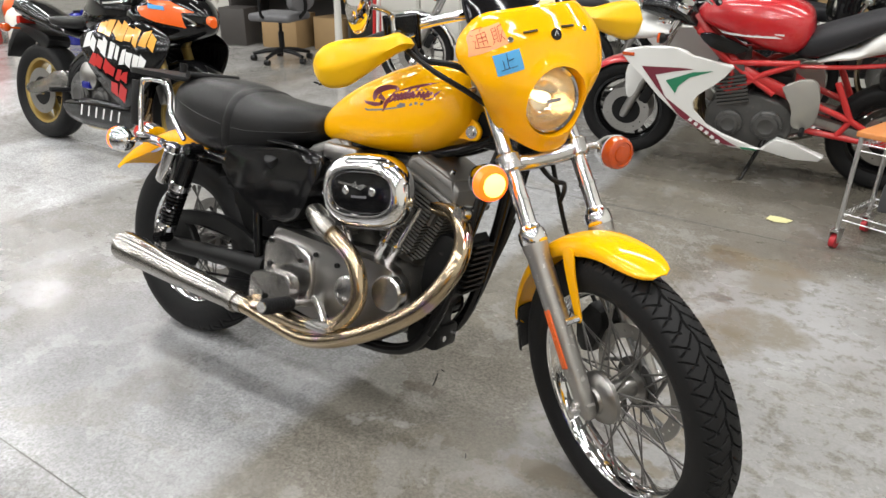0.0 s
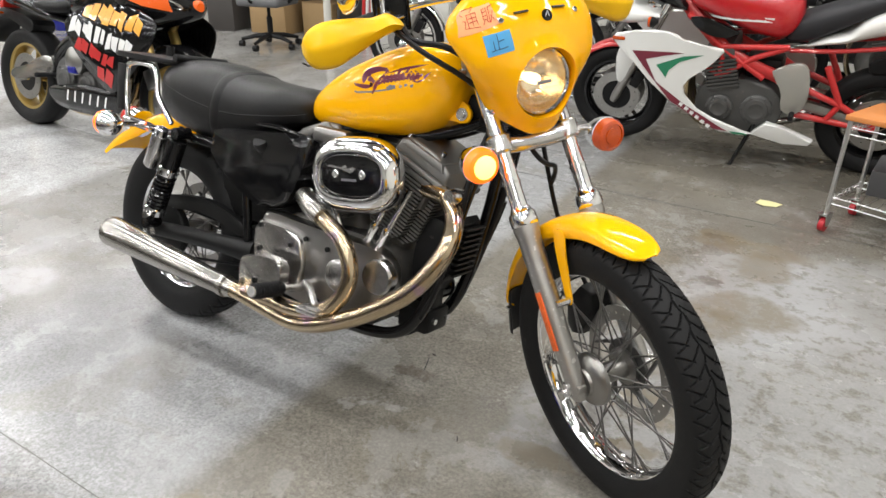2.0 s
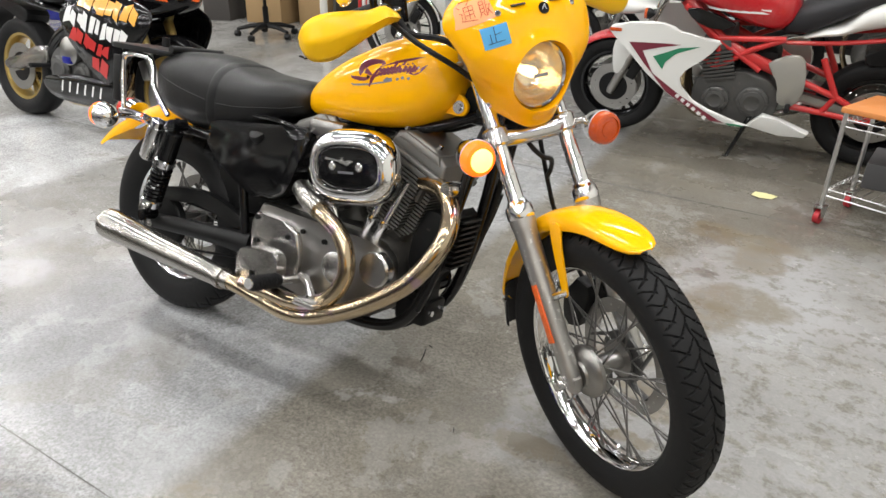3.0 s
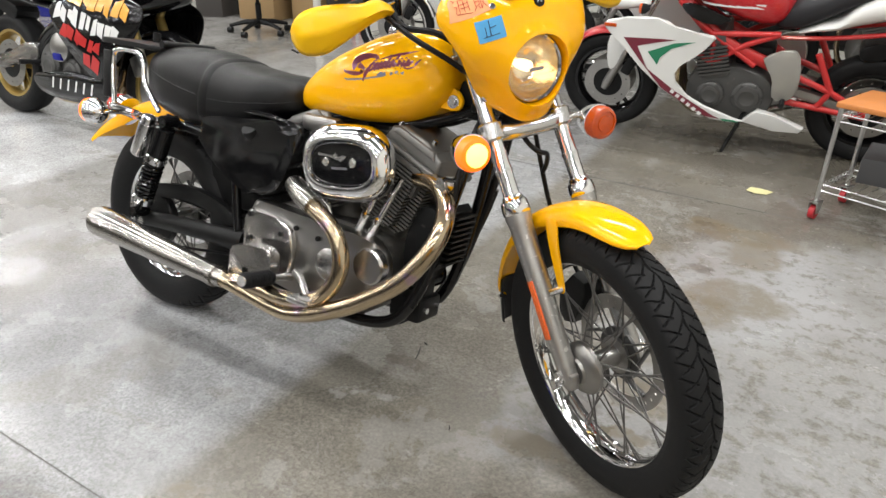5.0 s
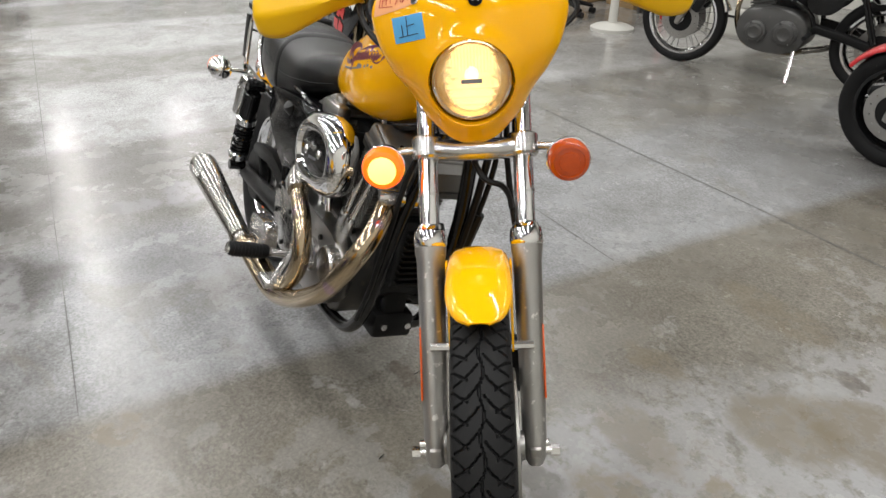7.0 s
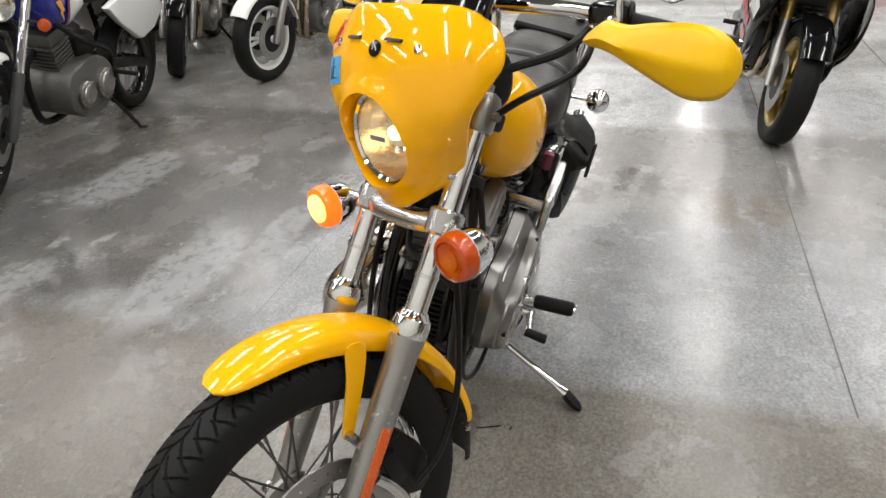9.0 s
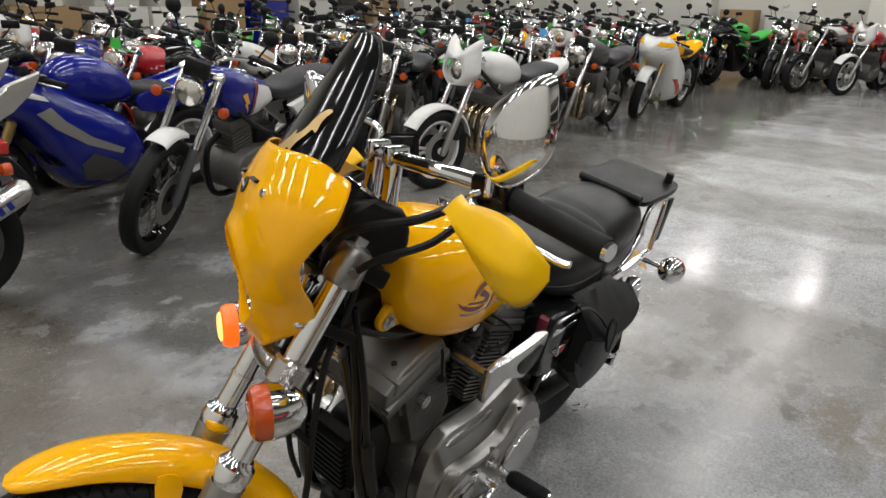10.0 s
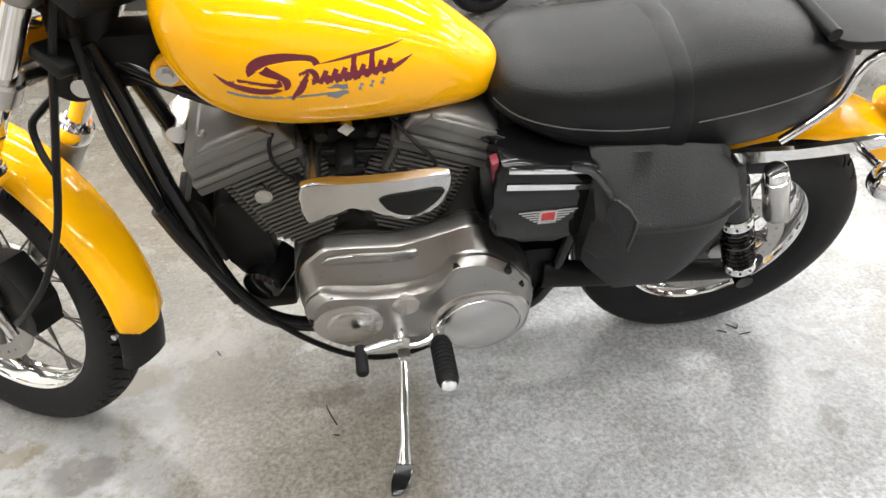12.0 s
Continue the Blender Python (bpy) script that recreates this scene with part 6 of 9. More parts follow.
part("muffler_clamp", bm, STEEL, mf)
for s in (-1, 1):
    bm = bmesh.new()
    tube(bm, [(0.655, 0.12 * s, 0.31), (0.655, 0.225 * s, 0.325)], [0.014, 0.011], 10)
    part("peg_mount", bm, CHROME_OLD, bike)
    bm = bmesh.new()
    tube(bm, [(0.655, 0.222 * s, 0.325), (0.655, 0.23 * s, 0.326), (0.655, 0.325 * s, 0.337), (0.655, 0.33 * s, 0.3375)], [0.016, 0.02, 0.02, 0.017], 18)
    pg = part("foot_peg", bm, GRIP, bike, "black rubber foot peg")
    for i in range(9):
        bm = bmesh.new()
        tube(bm, [(0.655, (0.238 + 0.0095 * i) * s, 0.327 + 0.001 * i), (0.655, (0.242 + 0.0095 * i) * s, 0.3275 + 0.001 * i)], 0.0218, 16)
        part("peg_ring", bm, GRIP, pg)
    bm = bmesh.new()
    tube(bm, [(0.655, 0.328 * s, 0.337), (0.655, 0.3345 * s, 0.338)], [0.016, 0.014], 16)
    part("peg_end", bm, CHROME, pg)
bm = bmesh.new()
prism(bm, rounded([(0.503, 0.3), (0.503, 0.365), (0.52, 0.385), (0.58, 0.398), (0.64, 0.4), (0.655, 0.385), (0.655, 0.335), (0.64, 0.322), (0.57, 0.305), (0.515, 0.29)], 4), -0.235, -0.2, 0.006)
ps = part("master_cylinder_guard", bm, ALLOY_POL, bike, "brushed aluminium plate with a black mark")
bm = bmesh.new()
box(bm, 0.555, 0.575, -0.2365, -0.235, 0.312, 0.332)
part("mark", bm, BLACK, ps)
bm = bmesh.new()
tube(bm, curve([(0.69, -0.17, 0.34), (0.74, -0.2, 0.335), (0.79, -0.235, 0.315)], 5), 0.011, 10)
box(bm, 0.755, 0.825, -0.275, -0.225, 0.3, 0.318, 0.006)
part("brake_pedal", bm, ALLOY_POL, bike, "worn alloy brake pedal")

# left side: primary cover, shift lever, stand, brace, box, bag
PO = [(0.45, 0.33), (0.462, 0.4), (0.485, 0.446), (0.515, 0.482), (0.556, 0.516), (0.572, 0.541), (0.596, 0.55), (0.637, 0.538), (0.688, 0.523), (0.735, 0.516), (0.84, 0.524), (0.874, 0.508), (0.908, 0.462), (0.914, 0.36), (0.88, 0.29), (0.82, 0.266), (0.74, 0.262), (0.68, 0.245), (0.63, 0.218), (0.55, 0.212), (0.48, 0.252)]
PF = [(0.46, 0.33), (0.47, 0.4), (0.492, 0.436), (0.515, 0.468), (0.553, 0.498), (0.57, 0.506), (0.6, 0.508), (0.628, 0.498), (0.656, 0.458), (0.69, 0.438), (0.765, 0.434), (0.852, 0.448), (0.882, 0.44), (0.902, 0.41), (0.9, 0.35), (0.872, 0.298), (0.82, 0.274), (0.74, 0.268), (0.68, 0.25), (0.63, 0.224), (0.55, 0.22), (0.487, 0.262)]


def shrink(pts, k, cx=0.68, cz=0.36):
    return [(cx + (a - cx) * k, cz + (b - cz) * k) for a, b in pts]


bm = bmesh.new()
ring_faces(bm, [[bm.verts.new((a, y, b)) for a, b in rounded(o, 4)] for o, y in ((PO, 0.09), (PO, 0.128), (shrink(PO, 0.985), 0.134), (shrink(PF, 1.02), 0.158), (PF, 0.164), (PF, 0.17), (shrink(PF, 0.97), 0.178), (shrink(PF, 0.93), 0.186), (shrink(PF, 0.8), 0.19), (shrink(PF, 0.4), 0.19))])
pc = part("primary_cover", bm, ALLOY, bike, "dull silver primary chain cover", None, True, 26)
bm = bmesh.new()
prism(bm, rounded([(0.69, 0.506), (0.735, 0.503), (0.838, 0.51), (0.862, 0.492), (0.8, 0.483), (0.72, 0.48), (0.69, 0.486)], 3), 0.13, 0.144, 0.004)
part("primary_rib", bm, ALLOY, pc)
bm = bmesh.new()
tube(bm, [(a_, 0.1, b_) for a_, b_ in rounded(shrink(PO, 1.002), 4)], 0.002, 6, True, False)
part("gasket", bm, BLACK_MATT, pc)
for c, prof in (((0.57, 0.182, 0.325), [(0.107, -0.02), (0.105, 0.0), (0.099, 0.01), (0.088, 0.016), (0.083, 0.016), (0.082, 0.013), (0.08, 0.013), (0.078, 0.018), (0.05, 0.023), (0.001, 0.025)]),
                ((0.824, 0.178, 0.362), [(0.074, -0.02), (0.072, 0.004), (0.062, 0.012), (0.046, 0.014), (0.042, 0.019), (0.038, 0.021), (0.001, 0.021)]),
                ((0.716, 0.184, 0.404), [(0.028, -0.01), (0.028, 0.005), (0.024, 0.009), (0.001, 0.009)])):
    bm = bmesh.new()
    lathe(bm, prof, V(*c), (0, 1, 0), 44)
    part("round_cover", bm, ALLOY_POL, pc)
for x, z in ((0.852, 0.436), (0.763, 0.421), (0.674, 0.427), (0.62, 0.492), (0.524, 0.466), (0.495, 0.42), (0.893, 0.372), (0.83, 0.288), (0.51, 0.262)):
    bm = bmesh.new()
    tube(bm, [(x, 0.16, z), (x, 0.184, z)], 0.0085, 8)
    part("cover_bolt", bm, BLACK_MATT, pc)
bm = bmesh.new()
tube(bm, [(0.57, 0.198, 0.383), (0.57, 0.203, 0.383)], 0.006, 8)
part("cover_bolt", bm, CHROME_OLD, pc)
bm = bmesh.new()
tube(bm, [(0.73, 0.18, 0.34), (0.73, 0.228, 0.34)], 0.016, 14)
tube(bm, [(0.73, 0.222, 0.34), (0.81, 0.235, 0.335)], [0.012, 0.0085], 10)
sl = part("shift_lever", bm, CHROME, bike, "chrome shift lever with rubber toe peg")
bm = bmesh.new()
tube(bm, [(0.81, 0.225, 0.335), (0.81, 0.278, 0.33), (0.81, 0.282, 0.33)], [0.0115, 0.0125, 0.01], 14)
part("toe_peg", bm, GRIP, sl)
bm = bmesh.new()
tube(bm, curve([(0.64, 0.18, 0.31), (0.69, 0.2, 0.285), (0.76, 0.19, 0.285)], 5), 0.008, 8)
part("shift_rod", bm, CHROME_OLD, sl)
bm = bmesh.new()
tube(bm, [(0.722, 0.17, 0.212), (0.725, 0.2, 0.198), (0.741, 0.34, 0.141), (0.748, 0.377, 0.126)], [0.013, 0.0095, 0.011, 0.017], 12)
box(bm, -0.014, 0.014, -0.012, 0.012, -0.016, 0.016, 0.004, Matrix.Translation((0.722, 0.18, 0.21)))
stand = part("side_stand", bm, CHROME, bike, "chrome side stand, folded out")
bm = bmesh.new()
ring_faces(bm, [[bm.verts.new(c_ + V(a_, 0.35 * b_, b_)) for a_, b_ in ((-w_, -h_), (w_, -h_), (w_, h_), (-w_, h_))] for c_, w_, h_ in
                ((V(0.746, 0.37, 0.128), 0.014, 0.006), (V(0.749, 0.384, 0.121), 0.019, 0.007), (V(0.757, 0.405, 0.113), 0.02, 0.006), (V(0.765, 0.425, 0.108), 0.014, 0.005), (V(0.769, 0.432, 0.107), 0.008, 0.003))])
bmesh.ops.bevel(bm, geom=bm.edges[:], offset=0.002, segments=2, affect="EDGES")
part("stand_foot", bm, BLACK, stand, "dark stand foot")
bm = bmesh.new()
prism(bm, rounded([(0.872, 0.744), (0.8, 0.742), (0.73, 0.741), (0.66, 0.745), (0.642, 0.738), (0.648, 0.7), (0.676, 0.666), (0.7, 0.653), (0.738, 0.661), (0.766, 0.68), (0.784, 0.69), (0.82, 0.688), (0.842, 0.677), (0.858, 0.664), (0.872, 0.67)], 3), 0.182, 0.2, 0.005, 3)
br = part("engine_brace", bm, ALLOY_POL, bike, "polished aluminium brace with dark inset")
bm = bmesh.new()
prism(bm, rounded([(0.752, 0.709), (0.695, 0.715), (0.658, 0.718), (0.656, 0.703), (0.684, 0.672), (0.708, 0.664), (0.735, 0.674), (0.75, 0.692)], 3), 0.198, 0.2025, 0.001)
part("inset", bm, BLACK_MATT, br)
bm = bmesh.new()
tube(bm, [(0.85, 0.06, 0.712), (0.856, 0.188, 0.718)], 0.013, 12)
part("brace_arm", bm, ALLOY_POL, br)
bm = bmesh.new()
prism(bm, rounded([(0.555, 0.722), (0.46, 0.715), (0.385, 0.7), (0.375, 0.62), (0.39, 0.535), (0.47, 0.533), (0.555, 0.55), (0.562, 0.64)], 3), 0.06, 0.172, 0.014, 3)
sbx = part("battery_cover", bm, BLACK, bike, "glossy black side box with winged badge")
bm = bmesh.new()
prism(bm, [(0.545, 0.718), (0.39, 0.7), (0.39, 0.692), (0.545, 0.71)], 0.168, 0.178, 0.002)
prism(bm, [(0.545, 0.685), (0.39, 0.668), (0.39, 0.655), (0.545, 0.671)], 0.17, 0.176, 0.002)
part("chrome_strip", bm, CHROME, sbx)
bm = bmesh.new()
prism(bm, [(0.57, 0.718), (0.558, 0.722), (0.556, 0.676), (0.564, 0.672)], 0.135, 0.16, 0.003)
part("red_edge", bm, MAROON, sbx, "dark red cloth edge")
for i in range(5):
    for sg in (-1, 1):
        bm = bmesh.new()
        z = 0.612 - 0.006 * i
        box(bm, 0.464 + sg * 0.014, 0.464 + sg * (0.053 - 0.007 * i), 0.1725, 0.1745, z - 0.0018, z + 0.0018)
        part("badge_feather", bm, ALLOY_POL, sbx)
bm = bmesh.new()
box(bm, 0.447, 0.481, 0.172, 0.176, 0.582, 0.614, 0.001)
bd = part("badge", bm, ALLOY_POL, sbx, "silver winged badge")
bm = bmesh.new()
box(bm, 0.452, 0.476, 0.1758, 0.1772, 0.592, 0.61)
part("badge_field", bm, RED_FRAME, bd)
bm = bmesh.new()
rings = []
for k in range(17):      # a wedge: the lid slopes from the seat to a fold, the face tapers to the bottom
    t = k / 16
    x = 0.398 - 0.262 * t
    end = 1 - 0.1 * abs(2 * t - 1) ** 4
    top, fold = 0.725 - 0.02 * t - 0.05 * max(0, t - 0.7), 0.636 - 0.012 * math.sin(math.pi * t) + 0.022 * max(0, t - 0.75) / 0.25
    low = 0.405 + 0.09 * max(0, 0.3 - t) / 0.3 + 0.5 * max(0, t - 0.7) ** 1.2
    sec = [(0.125, low + 0.02), (0.19, low), (0.212, low + 0.012), (0.222 * end, low + 0.05), (0.231 * end, fold - 0.1), (0.236 * end, fold - 0.022), (0.25 * end, fold - 0.014), (0.253 * end, fold), (0.246 * end, fold + 0.008), (0.19, fold + 0.036 + 0.006 * math.sin(14 * t)), (0.15, top - 0.01), (0.125, top)]
    if k in (0, 16):
        sec = [(0.17 + (a - 0.17) * 0.9, 0.58 + (b - 0.58) * 0.93) for a, b in sec]
    rings.append([bm.verts.new((x, a, b)) for a, b in sec])
ring_faces(bm, rings)
bg = part("tool_bag", bm, BAG, bike, "worn black leather tool bag", None, True, 28)
bm = bmesh.new()
prism(bm, rounded([(0.398, 0.7), (0.386, 0.708), (0.364, 0.688), (0.343, 0.655), (0.34, 0.635), (0.343, 0.581), (0.372, 0.625), (0.398, 0.668)], 2), 0.247, 0.2545, 0.002)
part("bag_flap", bm, BAG, bg, "grey-edged leather corner flap")
bm = bmesh.new()
tube(bm, [(0.386, 0.255, 0.707), (0.364, 0.256, 0.687), (0.343, 0.256, 0.655), (0.34, 0.256, 0.635), (0.343, 0.256, 0.583)], 0.0018, 6)
part("flap_edge", bm, STITCH, bg)
bm = bmesh.new()
tube(bm, curve([(0.44, 0.176, 0.715), (0.41, 0.19, 0.712), (0.385, 0.215, 0.69), (0.372, 0.236, 0.665)], 4), 0.011, 8, flat=0.35)
part("bag_strap", bm, BAG, bg, "black leather strap")
# right side oil tank
bm = bmesh.new()
prism(bm, rounded([(0.63, 0.725), (0.45, 0.72), (0.29, 0.7), (0.24, 0.665), (0.29, 0.595), (0.38, 0.54), (0.49, 0.505), (0.57, 0.535), (0.615, 0.62)], 4), -0.15, -0.06, 0.03, 4)
ot = part("oil_tank", bm, BLACK, bike, "glossy black oil tank")
bm = bmesh.new()
lathe(bm, [(0.024, -0.01), (0.026, 0.012), (0.024, 0.022), (0.001, 0.024)], V(0.46, -0.135, 0.68), V(0, -0.9, 1), 20)
part("oil_cap", bm, PLASTIC, ot)
bm = bmesh.new()
tube(bm, curve([(0.62, -0.12, 0.72), (0.56, -0.14, 0.735), (0.5, -0.14, 0.74), (0.42, -0.13, 0.735)], 5), 0.007, 8)
part("cable", bm, BLACK, bike, "black hose")
bm = bmesh.new()
box(bm, 0.2, 0.56, -0.06, 0.06, 0.42, 0.7, 0.02)
part("battery_tray", bm, BLACK_MATT, bike)
bm = bmesh.new()
box(bm, 0.36, 0.52, -0.1, 0.1, 0.28, 0.42, 0.02)
part("gearbox_rear", bm, BLACK_MATT, bike)


# ---- the other motorcycles of the hall ----
def small_wheel(name, parent, c, R, rimR, w, material, cast, disc=True, label="", lite=False):
    """A wheel with tyre, cast arms or wire spokes, and brake discs."""
    rim = bmesh.new()
    n = 32
    prof = [(rimR + 0.006, -w * 0.36), (rimR - 0.012, -w * 0.34), (rimR - 0.03, -w * 0.12), (rimR - 0.03, w * 0.12), (rimR - 0.012, w * 0.34), (rimR + 0.006, w * 0.36)]
    rings = [[rim.verts.new((r * math.cos(a), y, r * math.sin(a))) for r, y in prof] for a in [i * math.tau / n for i in range(n)]]
    ring_faces(rim, rings, True)
    if cast and lite:
        for i in range(cast):
            a = i * math.tau / cast
            for da in (-0.16, 0.16):
                tube(rim, [(0.03 * math.cos(a), 0, 0.03 * math.sin(a)), (rimR * 0.95 * math.cos(a + da), 0, rimR * 0.95 * math.sin(a + da))], [0.016, 0.011], 6)
    elif lite:
        for i in range(32):
            a = i * math.tau / 32
            y = 0.035 * (1 if i % 2 else -1)
            b = a + (0.3 if i % 4 < 2 else -0.3)
            tube(rim, [(0.03 * math.cos(a), y, 0.03 * math.sin(a)), (rimR * 0.95 * math.cos(b), 0, rimR * 0.95 * math.sin(b))], 0.0022, 4)
    if lite:
        lathe(rim, [(0.012, -0.07), (0.035, -0.06), (0.035, 0.06), (0.012, 0.07)], seg=16)
    ob = part(name, rim, material, parent, label, Matrix.Translation(c))
    if not lite:
        part("hub", lathe(bmesh.new(), [(0.012, -0.07), (0.035, -0.06), (0.035, 0.06), (0.012, 0.07)], seg=16), material, ob)
        if not cast:
            for k in range(4):
                y, lean = 0.035 * (1 if k % 2 else -1), 0.3 if k < 2 else -0.3
                first = part("spoke", tube(bmesh.new(), [(0.03, y, 0), (rimR * 0.95 * math.cos(lean), 0, rimR * 0.95 * math.sin(lean))], 0.0022, 4), SPOKE, ob, "", Matrix.Rotation(-k * math.tau / 32, 4, "Y"))
                for i in range(1, 8):
                    o = new("spoke", first.data)
                    o.parent, o.matrix_basis = ob, Matrix.Rotation(-(k + 4 * i) * math.tau / 32, 4, "Y")
        if cast:
            arm = bmesh.new()
            for da in (-0.16, 0.16):
                tube(arm, [(0.03, 0, 0), (rimR * 0.95 * math.cos(da), 0, rimR * 0.95 * math.sin(da))], [0.016, 0.011], 6)
            first = part("cast_arm", arm, material, ob)
            for i in range(1, cast):
                o = new("cast_arm", first.data)
                o.parent, o.matrix_basis = ob, Matrix.Rotation(-i * math.tau / cast, 4, "Y")
    part("tyre", tyre_mesh(R, rimR, w, 48, 14, lambda u, v: 0.004 if (u / 0.075 + abs(v) * 0.8) % 1 < 0.18 and 0.1 < abs(v) < 0.85 else 0.0), RUBBER, ob)
    if disc:
        for s in (-1, 1):
            bm = drilled_disc(bmesh.new(), 0.09, 0.145, 0.062 * s, 0.005 * s, 14)
            d = part("brake_disc", bm, DISC, ob)
            if lite:
                continue
            bm = bmesh.new()
            lathe(bm, [(0.03, 0.06 * s), (0.095, 0.06 * s), (0.095, 0.064 * s), (0.03, 0.064 * s)], seg=20)
            part("disc_carrier", bm, PLASTIC, d)
    return ob


LAST = {}


def moto(label, m, kind="naked", body=BLACK, trim=BLACK, wheel=ALLOY_POL, group="", wb=1.42, steer=0.0, note=None, seat_mat=GREY_SEAT, lit=False, frame_mat=BLACK, can=STEEL, tail=True, lite=False, race=False, dark=False, tank_rows=None, seat_rows=None, stand=((0.5, 0.12, 0.24), (0.47, 0.27, 0.05), (0.455, 0.3, 0.045))):
    """A parked motorcycle: rear contact at the origin, front along x."""
    big = kind in ("enduro", "classic")
    rr, fr = (0.31, 0.33) if big else (0.305, 0.3)
    rake = radians(27 if big else 24.5)
    b = thing("motorcycle", label, "motorcycle", m, group)
    fd = V(-math.sin(rake), 0, math.cos(rake))
    axf = V(wb, 0, fr)
    hd = axf + fd * 0.62 + V(-0.045, 0, 0)
    st = Matrix.Translation(hd) @ Matrix.Rotation(-rake, 4, "Y") @ Matrix.Rotation(radians(steer), 4, "Z") @ Matrix.Rotation(rake, 4, "Y") @ Matrix.Translation(-hd)
    cast = 0 if big else (5 if kind == "sport" else 3)
    small_wheel("rear_wheel", b, V(0, 0, rr), rr, rr - (0.1 if not big else 0.075), 0.16 if kind == "sport" else (0.13 if kind == "naked" else 0.115), wheel, cast, kind != "enduro" and not lite, "", lite)
    fw = small_wheel("front_wheel", b, V(0, 0, 0), fr, fr - (0.085 if not big else 0.065), 0.115 if not big else 0.09, wheel, cast, True, "", lite)
    fw.matrix_basis = st @ Matrix.Translation(axf)
    top = 0.74 if kind != "sport" else 0.66
    for s in (-1, 1):
        y = 0.1 * s
        bm = bmesh.new()
        tube(bm, [axf + fd * d + V(0, y, 0) for d in (-0.03, 0.0, 0.3)], [0.018, 0.026, 0.027] if kind != "sport" else [0.02, 0.022, 0.023], 12)
        part("fork_leg", bm, FORK_GREY if kind != "enduro" else GREY_PLASTIC, b, "", st)
        bm = bmesh.new()
        tube(bm, [axf + fd * 0.29 + V(0, y, 0), axf + fd * top + V(0, y, 0)], 0.0205 if kind != "sport" else 0.028, 12)
        part("fork_tube", bm, CHROME if kind != "sport" else GOLD_WHEEL, b, "", st)
        if kind != "enduro":
            bm = bmesh.new()
            box(bm, -0.03, 0.03, -0.028, 0.028, -0.055, 0.055, 0.012, Matrix.Translation(axf + fd * 0.14 + V(-0.07, 0.085 * s, 0)) @ Matrix.Rotation(-rake, 4, "Y"))
            part("brake_caliper", bm, PLASTIC if kind != "sport" else ALLOY, b, "", st)
        g0 = axf + fd * (top + 0.1 if kind != "sport" else top) + V(-0.1, 0.22 * s, 0.0)
        if kind == "sport":
            g0 = axf + fd * 0.66 + V(-0.06, 0.16 * s, 0.01)
        g1 = g0 + V(-0.06, 0.13 * s, -0.015)
        bm = bmesh.new()
        tube(bm, [g0, g1], 0.0175, 10)
        part("grip", bm, GRIP, b, "", st)
        bm = bmesh.new()
        box(bm, -0.03, 0.03, -0.03, 0.03, -0.025, 0.025, 0.008, Matrix.Translation(g0 + V(0.005, -0.01 * s, 0)))
        if lite:
            bm.free()
        else:
            part("switch_box", bm, PLASTIC, b, "", st)
        bm = bmesh.new()
        if not lite:
            tube(bm, curve([g0 + V(0.04, 0, 0), g0 + V(0.045, 0.05 * s, -0.005), g1 + V(0.03, 0, -0.01)], 3), 0.006, 6)
            part("lever", bm, CHROME_OLD, b, "", st)
        mc = g0 + V(0.02, 0.06 * s, 0.15)
        if kind == "sport":
            mc = hd + V(0.12, 0.24 * s, 0.12)
        bm = bmesh.new()
        tube(bm, curve([g0 + V(0.01, 0.01 * s, 0.02) if kind != "sport" else hd + V(0.16, 0.12 * s, 0.08), mc.lerp(g0, 0.4) + V(0, 0.02 * s, 0.03), mc], 4), 0.006, 6)
        if not lite:
            part("mirror_stem", bm, BLACK if kind != "classic" else CHROME, b, "", st if kind != "sport" else None)
            bm = bmesh.new()
        if kind in ("classic", "enduro"):
            lathe(bm, [(0.004, 0.024), (0.032, 0.018), (0.044, 0.006), (0.046, 0.0), (0.042, -0.003)], mc, (1, 0, 0), 18)
        else:
            box(bm, -0.014, 0.014, -0.055, 0.055, -0.026, 0.03, 0.012, Matrix.Translation(mc) @ Matrix.Rotation(radians(14 * s), 4, "X"))
        mh = part("mirror", bm, CHROME if kind == "classic" else PLASTIC, b, "", st if kind != "sport" else None)
        if kind != "sport":
            sg = axf + fd * 0.55 + V(0.03, 0.19 * s, 0)
            bm = bmesh.new()
            tube(bm, [sg + V(-0.02, -0.09 * s, 0), sg + V(-0.02, -0.03 * s, 0)], 0.007, 6)
            lathe(bm, [(0.005, -0.04), (0.026, -0.02), (0.031, 0.0)], sg, (1, 0, 0), 14)
            t_ = part("turn_signal", bm, CHROME if kind == "classic" else PLASTIC, b, "", st)
            bm = bmesh.new()
            lathe(bm, [(0.03, 0.0), (0.028, 0.015), (0.001, 0.022)], sg, (1, 0, 0), 14)
            part("lens", bm, ORANGE, t_)
        bm = bmesh.new()
        tube(bm, curve([hd + V(-0.04, 0.03 * s, 0.02), V(wb - 0.62, 0.13 * s, 0.66), V(0.46, 0.12 * s, 0.5), V(0.4, 0.1 * s, 0.36)], 4), [0.03, 0.026, 0.026, 0.03] if kind in ("sport", "naked") else 0.016, 10, flat=1.35 if kind in ("sport", "naked") else 1)
        part("frame_spar", bm, frame_mat, b)
        bm = bmesh.new()
        tube(bm, curve([V(0.42, 0.1 * s, 0.4), V(0.2, 0.115 * s, 0.36), V(0, 0.12 * s, rr)], 3), 0.025, 8, flat=1.3)
        part("swingarm", bm, ALLOY if kind in ("sport", "naked") else BLACK_MATT, b)
        bm = bmesh.new()
        tube(bm, curve([V(0.5, 0.1 * s, 0.68), V(0.25, 0.1 * s, 0.7), V(-0.12, 0.09 * s, 0.76)], 3), 0.012, 8)
